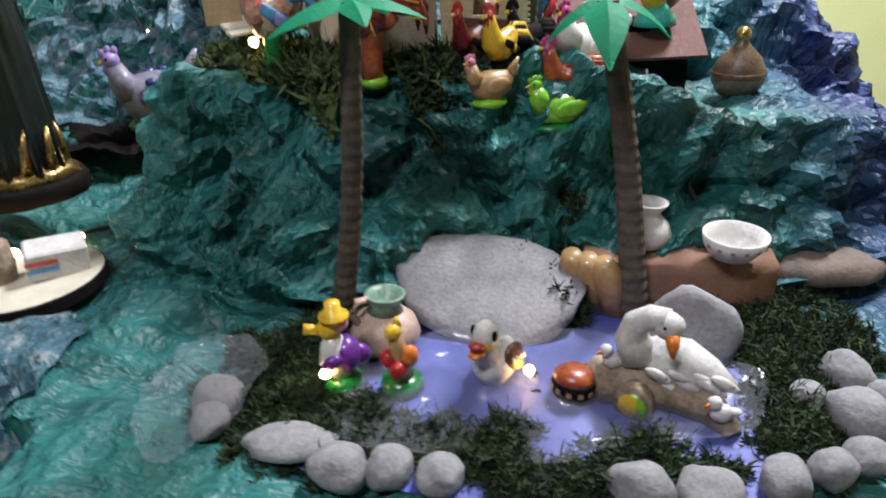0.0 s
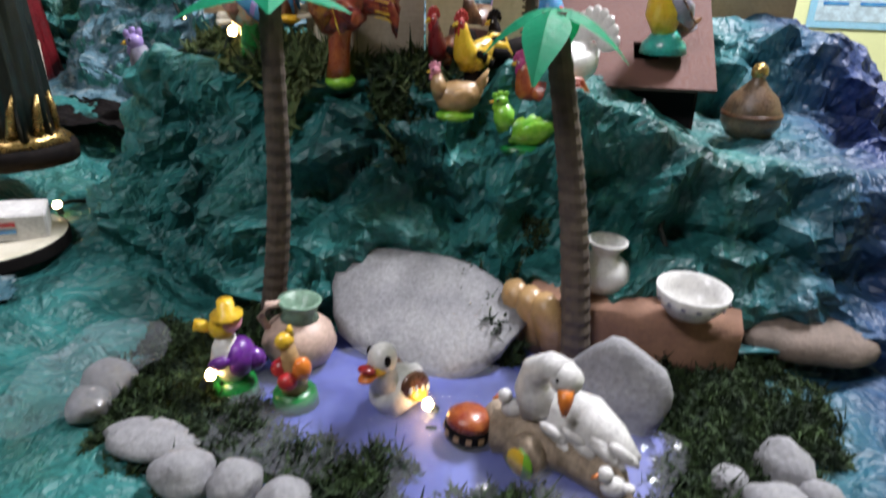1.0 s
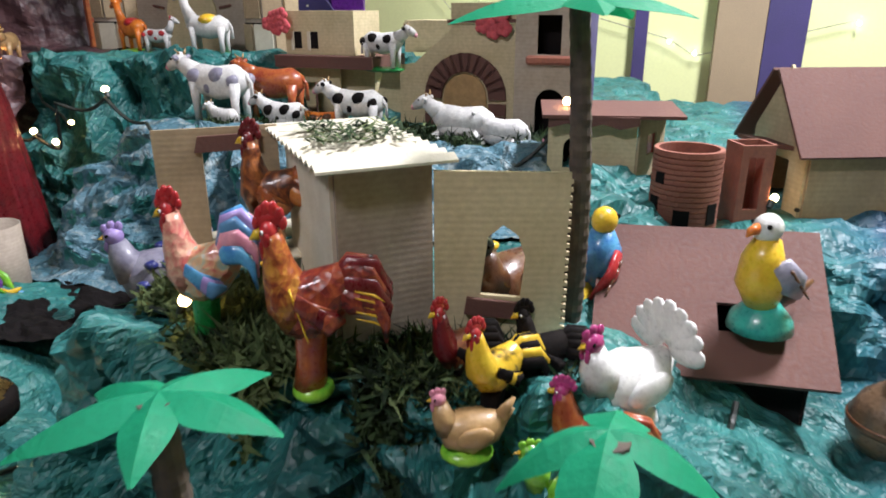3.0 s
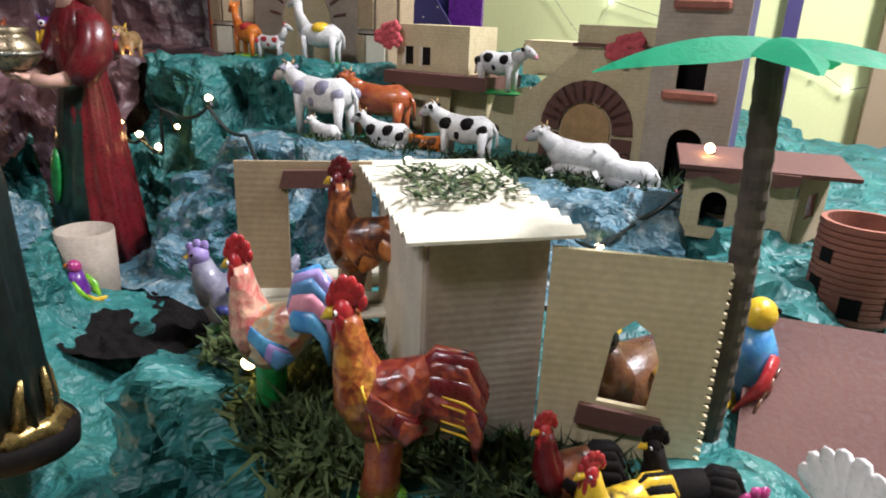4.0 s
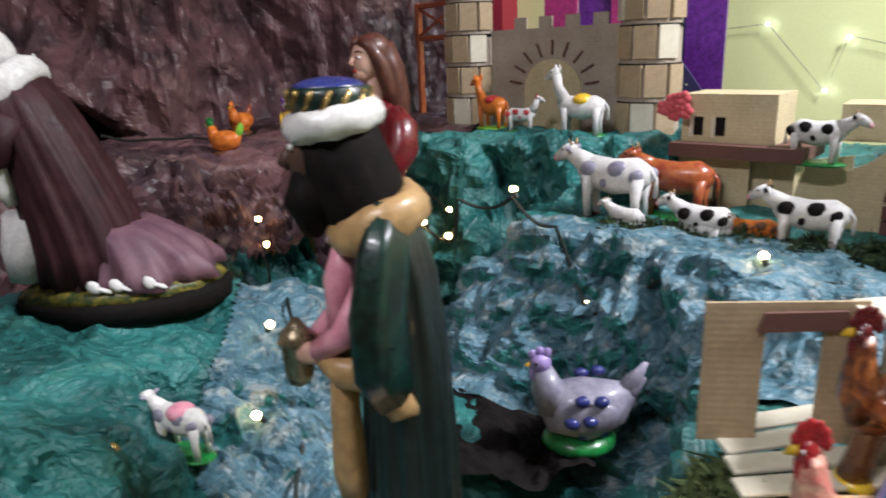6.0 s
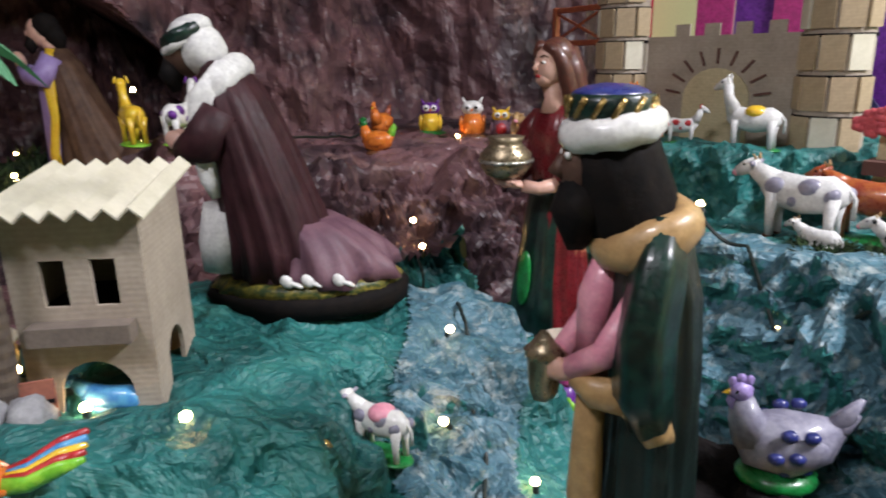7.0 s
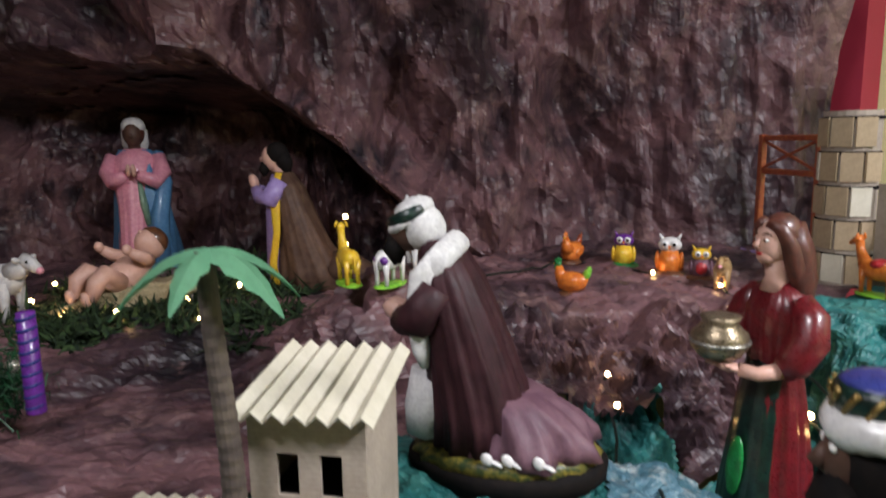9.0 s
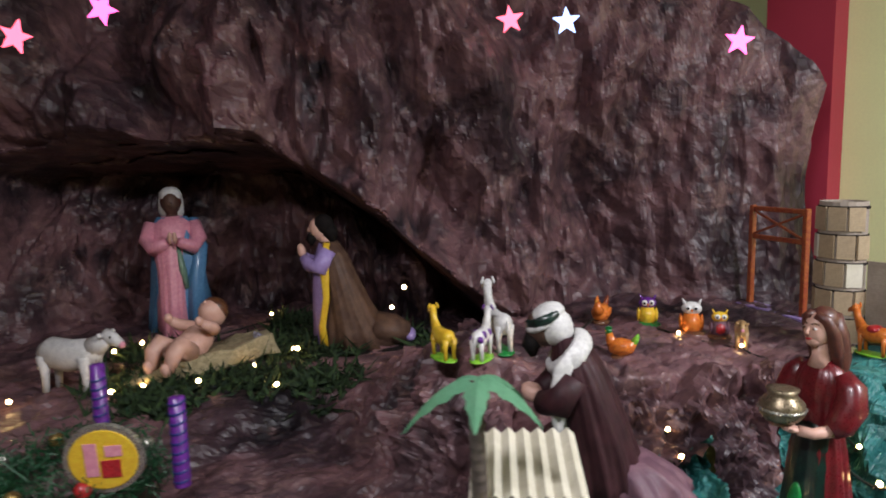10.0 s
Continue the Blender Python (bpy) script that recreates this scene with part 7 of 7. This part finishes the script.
log = link("cork_block", lathe([(0.018, 0), (0.02, 0.02), (0.018, 0.038), (0.016, 0.040)], 14), PAINT["bark"], smooth=True)
log.matrix_world = pose(-0.430, 0.602, 0.934, 0, 4, 0)
tagged(log, "small brown cork block on the pale board", "cork block")

# advent wreath with candles, bottom of the cave
wreath = thing("advent_wreath", pose(-1.64, 0.125, 1.10) @ Matrix.Diagonal((0.72, 0.72, 0.72, 1)), "dark green tinsel wreath with baubles and ribbons", "wreath")
rng = np.random.default_rng(5)
n = 3600
a, q = rng.uniform(0, 2 * np.pi, n), rng.normal(0, 0.032, (n, 3))
c = np.stack([0.17 * np.cos(a), 0.17 * np.sin(a), np.full(n, 0.05)], 1) + q
d = rng.normal(size=(n, 3)) * 0.018
s = np.cross(d, rng.normal(size=(n, 3)))
s *= 0.0016 / np.linalg.norm(s, axis=1)[:, None]
v = np.stack([c - s, c + s, c + d + s, c + d - s], 1).reshape(-1, 3)
me = bpy.data.meshes.new("needles")
me.from_pydata(v.tolist(), [], (np.arange(n)[:, None] * 4 + np.arange(4)).tolist())
me.materials.append(surface("fir_green", (0.012, 0.09, 0.03), (0.008, 0.05, 0.02), rough=0.5, scale=60))
nd = new("needles", me)
nd.parent = wreath
nd["kind"] = "stuff"
for k, cname in enumerate(("red", "gold", "silver", "red", "gold", "silver", "red", "gold")):
    f = bmesh.new()
    bmesh.ops.create_uvsphere(f, u_segments=16, v_segments=10, radius=0.020)
    part("bauble", f, PAINT[cname], wreath, smooth=True).matrix_local = pose(0.185 * math.cos(k * 0.785), 0.185 * math.sin(k * 0.785), 0.085)
medal = thing("round_emblem", pose(-1.50, 0.165, 1.155, 8, 0, 62), "round white-rimmed emblem in yellow and pink", "emblem")
part("rim", lathe([(0.062, 0), (0.064, 0.004), (0.062, 0.010), (0.054, 0.010)], 30), PAINT["silver"], medal).matrix_local = pose(0, 0, 0.06, 90, 0, 0)
part("face", lathe([(0.0535, 0.002), (0.0535, 0.0115), (0.052, 0.0120)], 30), PAINT["yellow"], medal).matrix_local = pose(0, 0, 0.06, 90, 0, 0)
part("flame", boxed(-0.028, -0.0136, 0.032, -0.008, -0.0122, 0.092), PAINT["pink"], medal, bevel=0.0003)
part("flame", boxed(-0.004, -0.0136, 0.028, 0.026, -0.0122, 0.060), PAINT["red"], medal, bevel=0.0003)
part("flame", boxed(0.004, -0.0136, 0.066, 0.030, -0.0122, 0.086), PAINT["pink"], medal, bevel=0.0003)
for x, y, z0, h in ((-1.515, 0.285, 1.115, 0.165), (-1.76, 0.205, 1.115, 0.185)):
    cd = thing("candle", pose(x, y, z0), "purple spiral-wrapped candle in the wreath", "candle", "candles")
    part("wax", lathe([(0.0145, 0), (0.015, 0.002), (0.014, h), (0.006, h + 0.002)], 18), PAINT["purple"], cd, smooth=True)
    for k in range(9):
        part("ribbon", lathe([(0.0149, 0), (0.0155, 0.001), (0.0155, 0.004), (0.0149, 0.005)], 18), PAINT["navy"], cd).matrix_local = pose(0, 0, 0.01 + 0.018 * k, 12, 0, 0)
    part("wick", lathe([(0.0012, 0), (0.001, 0.010)], 6), PAINT["silver"], cd).matrix_local = pose(0, 0, h + 0.0015)

# ---- lights ----
def light_string(name, bulbs, label, cable_points=None, r=0.0043):
    ob = thing(name, Matrix.Identity(4), label, "string lights")
    pts = [Vector(p) for p in (cable_points or bulbs)]
    fine = []
    for a, b in zip(pts, pts[1:]):
        for k in range(8):
            t = k / 8
            sag = 0.012 * math.sin(math.pi * t)
            p = a.lerp(b, t) + noise.noise_vector(a.lerp(b, t) * 14) * 0.012
            fine.append((p.x, p.y, max(p.z - sag - 0.004, ground_z(p.x, p.y) + 0.004)))
    bm = bmesh.new()
    curve(bm, fine, 0.0026, 6)
    part("cable", bm, CABLE, ob)
    me = bpy.data.meshes.new("bulb")
    bm = bmesh.new()
    bmesh.ops.create_uvsphere(bm, u_segments=8, v_segments=6, radius=r)
    bm.to_mesh(me)
    bm.free()
    me.materials.append(BULB)
    sock = bpy.data.meshes.new("bulb_holder")
    bm = lathe([(0.003, -0.012), (0.0035, -0.004), (0.002, -0.002)], 8)
    bm.to_mesh(sock)
    bm.free()
    sock.materials.append(CABLE)
    for i, p in enumerate(bulbs):
        holder = new("bulb_holder", sock)
        holder.parent = ob
        holder.matrix_local = pose(*p, 35 * math.sin(i * 2), 30 * math.cos(i * 3), 0)
        lit = new("bulb", me)
        lit.parent = holder
    return ob


def on_ground(x, y, up=0.012):
    return (x, y, ground_z(x, y) + up)


light_string("string_lights", [(0.243, 0.688, 1.035), (0.080, 0.484, POND_Z + 0.02), (-0.078, 0.462, POND_Z + 0.035)], "dark green cable with warm fairy bulbs, by the pond",
             [(0.225, 0.80, 1.075), (0.222, 0.74, 1.06), (0.243, 0.69, 1.028), (0.240, 0.665, 0.99), (0.262, 0.640, 0.975), (0.235, 0.61, 0.94), (0.262, 0.59, 0.915)])
light_string("string_lights", [on_ground(-0.18, 0.735, 0.03), on_ground(-0.30, 0.80), on_ground(-0.39, 0.885, 0.02), on_ground(-0.40, 0.700, 0.02), on_ground(-0.445, 0.655, 0.02), on_ground(-0.60, 0.80, 0.02)], "warm fairy bulbs round the green king", r=0.005)
light_string("string_lights", [(-0.825, 1.18, 1.17), (-0.76, 1.16, 1.16), (-0.700, 1.14, 1.15), (-0.584, 1.13, 1.232), on_ground(-0.476, 1.13, 0.02), on_ground(-0.274, 1.13, 0.02), on_ground(-0.025, 1.075), (0.058, 1.15, 1.235)], "warm fairy bulbs along the paper bank",
             [(-0.825, 1.18, 1.165), (-0.76, 1.16, 1.155), (-0.70, 1.14, 1.145), (-0.677, 1.13, 1.21), (-0.584, 1.13, 1.225), (-0.522, 1.13, 1.19), on_ground(-0.476, 1.13), on_ground(-0.367, 1.13, 0.02), on_ground(-0.274, 1.13), on_ground(-0.12, 1.10), on_ground(-0.025, 1.075), (0.058, 1.15, 1.228)], r=0.005)
light_string("string_lights", [on_ground(-0.752, 0.841, 0.03), on_ground(-0.69, 0.76), on_ground(-0.755, 0.518, 0.02), (-0.838, 0.470, 1.135), (-0.905, 0.44, 1.16), (-1.24, 0.79, 1.17), (-1.05, 1.08, 1.15), (-1.235, 1.09, 1.21), (-1.00, 1.05, 1.12)], "warm fairy bulbs over the stream",
             [on_ground(-0.53, 0.63), on_ground(-0.567, 0.691), on_ground(-0.614, 0.735), on_ground(-0.66, 0.79), on_ground(-0.703, 0.828), on_ground(-0.77, 0.89), on_ground(-0.854, 0.953), on_ground(-0.934, 1.00, 0.02), on_ground(-1.05, 1.08, 0.03)], r=0.005)
light_string("string_lights", [(-0.77, 1.245, 1.16), (-1.09, 1.43, 1.245), (-1.255, 1.43, 1.245), (-1.40, 1.47, 1.245), (-1.50, 1.41, 1.25), (-1.257, 0.90, 1.31)], "warm fairy bulbs among the small owls")
light_string("string_lights", [(-2.10, 0.78, 1.15), (-2.55, 0.91, 1.16), (-1.96, 0.46, 1.16), (-1.99, 0.62, 1.16), (-2.03, 0.76, 1.17), (-2.4, 0.36, 1.16), (-2.45, 0.45, 1.16), (-2.08, 0.36, 1.14), (-2.17, 0.08, 1.14), (-2.2, 0.3, 1.16), (-1.75, 0.94, 1.36), (-1.95, 1.03, 1.26), (-2.30, 0.50, 1.15), (-2.05, 0.28, 1.15), (-1.86, 0.62, 1.14)], "warm fairy bulbs round the manger",
             [(-2.55, 0.91, 1.14), (-2.45, 0.45, 1.15), (-2.4, 0.36, 1.15), (-2.2, 0.3, 1.15), (-2.08, 0.36, 1.13), (-1.96, 0.46, 1.15), (-1.99, 0.62, 1.15), (-2.03, 0.76, 1.15), (-1.86, 0.72, 1.13)], r=0.006)
light_string("string_lights", [(0.43, 1.26, 1.09), (0.47, 1.28, 1.09), (0.286, 1.09, 1.15)], "warm fairy bulbs by the card house")

for x, y, z, cname in ((-1.735, 1.318, 2.077, "red"), (-1.624, 1.428, 2.065, "white"), (-1.265, 1.699, 1.982, "magenta"), (-2.181, 0.167, 1.993, "red"), (-2.138, 0.347, 2.068, "magenta")):
    pts = []
    for k in range(10):
        rr = 0.040 if k % 2 == 0 else 0.017
        pts.append((rr * math.sin(k * math.pi / 5), rr * math.cos(k * math.pi / 5)))
    colour = {"red": (1, 0.12, 0.2), "white": (0.35, 0.5, 1), "magenta": (1, 0.12, 0.45)}[cname]
    ob = link("star_light", plate(pts, 0.008), light_mat("star_glow_" + cname, colour, 3.2))
    ob.matrix_world = pose(x, y, z, 0, 12 + 40 * y, 50)
    tagged(ob, "small glowing coloured star hanging on a cord", "star light", "star lights")

COLD = light_mat("cold_bulb", (0.75, 0.85, 1.0), 22)
wall_lights = thing("wall_lights", Matrix.Identity(4), "thin cord with cold white bulbs on the lime wall", "string lights")
bm = bmesh.new()
cold = [(-0.80, WALL_Y - 0.02, 1.42), (-0.52, WALL_Y - 0.02, 1.44), (-0.37, WALL_Y - 0.02, 1.27), (-0.33, WALL_Y - 0.02, 1.40), (-0.15, WALL_Y - 0.02, 1.36), (0.20, WALL_Y - 0.02, 1.25), (0.27, WALL_Y - 0.02, 1.22), (0.66, WALL_Y - 0.02, 1.30)]
curve(bm, [(x, y, z + 0.01 * math.sin(i * 3)) for i, (x, y, z) in enumerate(cold)], 0.0012, 5)
part("cord", bm, PAINT["silver"], wall_lights)
for p in cold:
    f = bmesh.new()
    bmesh.ops.create_uvsphere(f, u_segments=8, v_segments=6, radius=0.0045)
    part("bulb", f, COLD, wall_lights).matrix_local = pose(*p)

lamp = thing("ceiling_lamp", pose(0.75, 1.35, 2.66), "unseen white ceiling strip lamp", "ceiling lamp")
part("housing", boxed(-0.32, -0.08, 0.012, 0.32, 0.08, 0.085), PLASTER, lamp)
# housing made up to go with the front fill lamp
fill_lamp = thing("ceiling_lamp", pose(-0.48, -0.42, 2.66), "unseen white ceiling strip lamp", "ceiling lamp")
part("housing", boxed(-0.32, -0.08, 0.012, 0.32, 0.08, 0.085), PLASTER, fill_lamp)
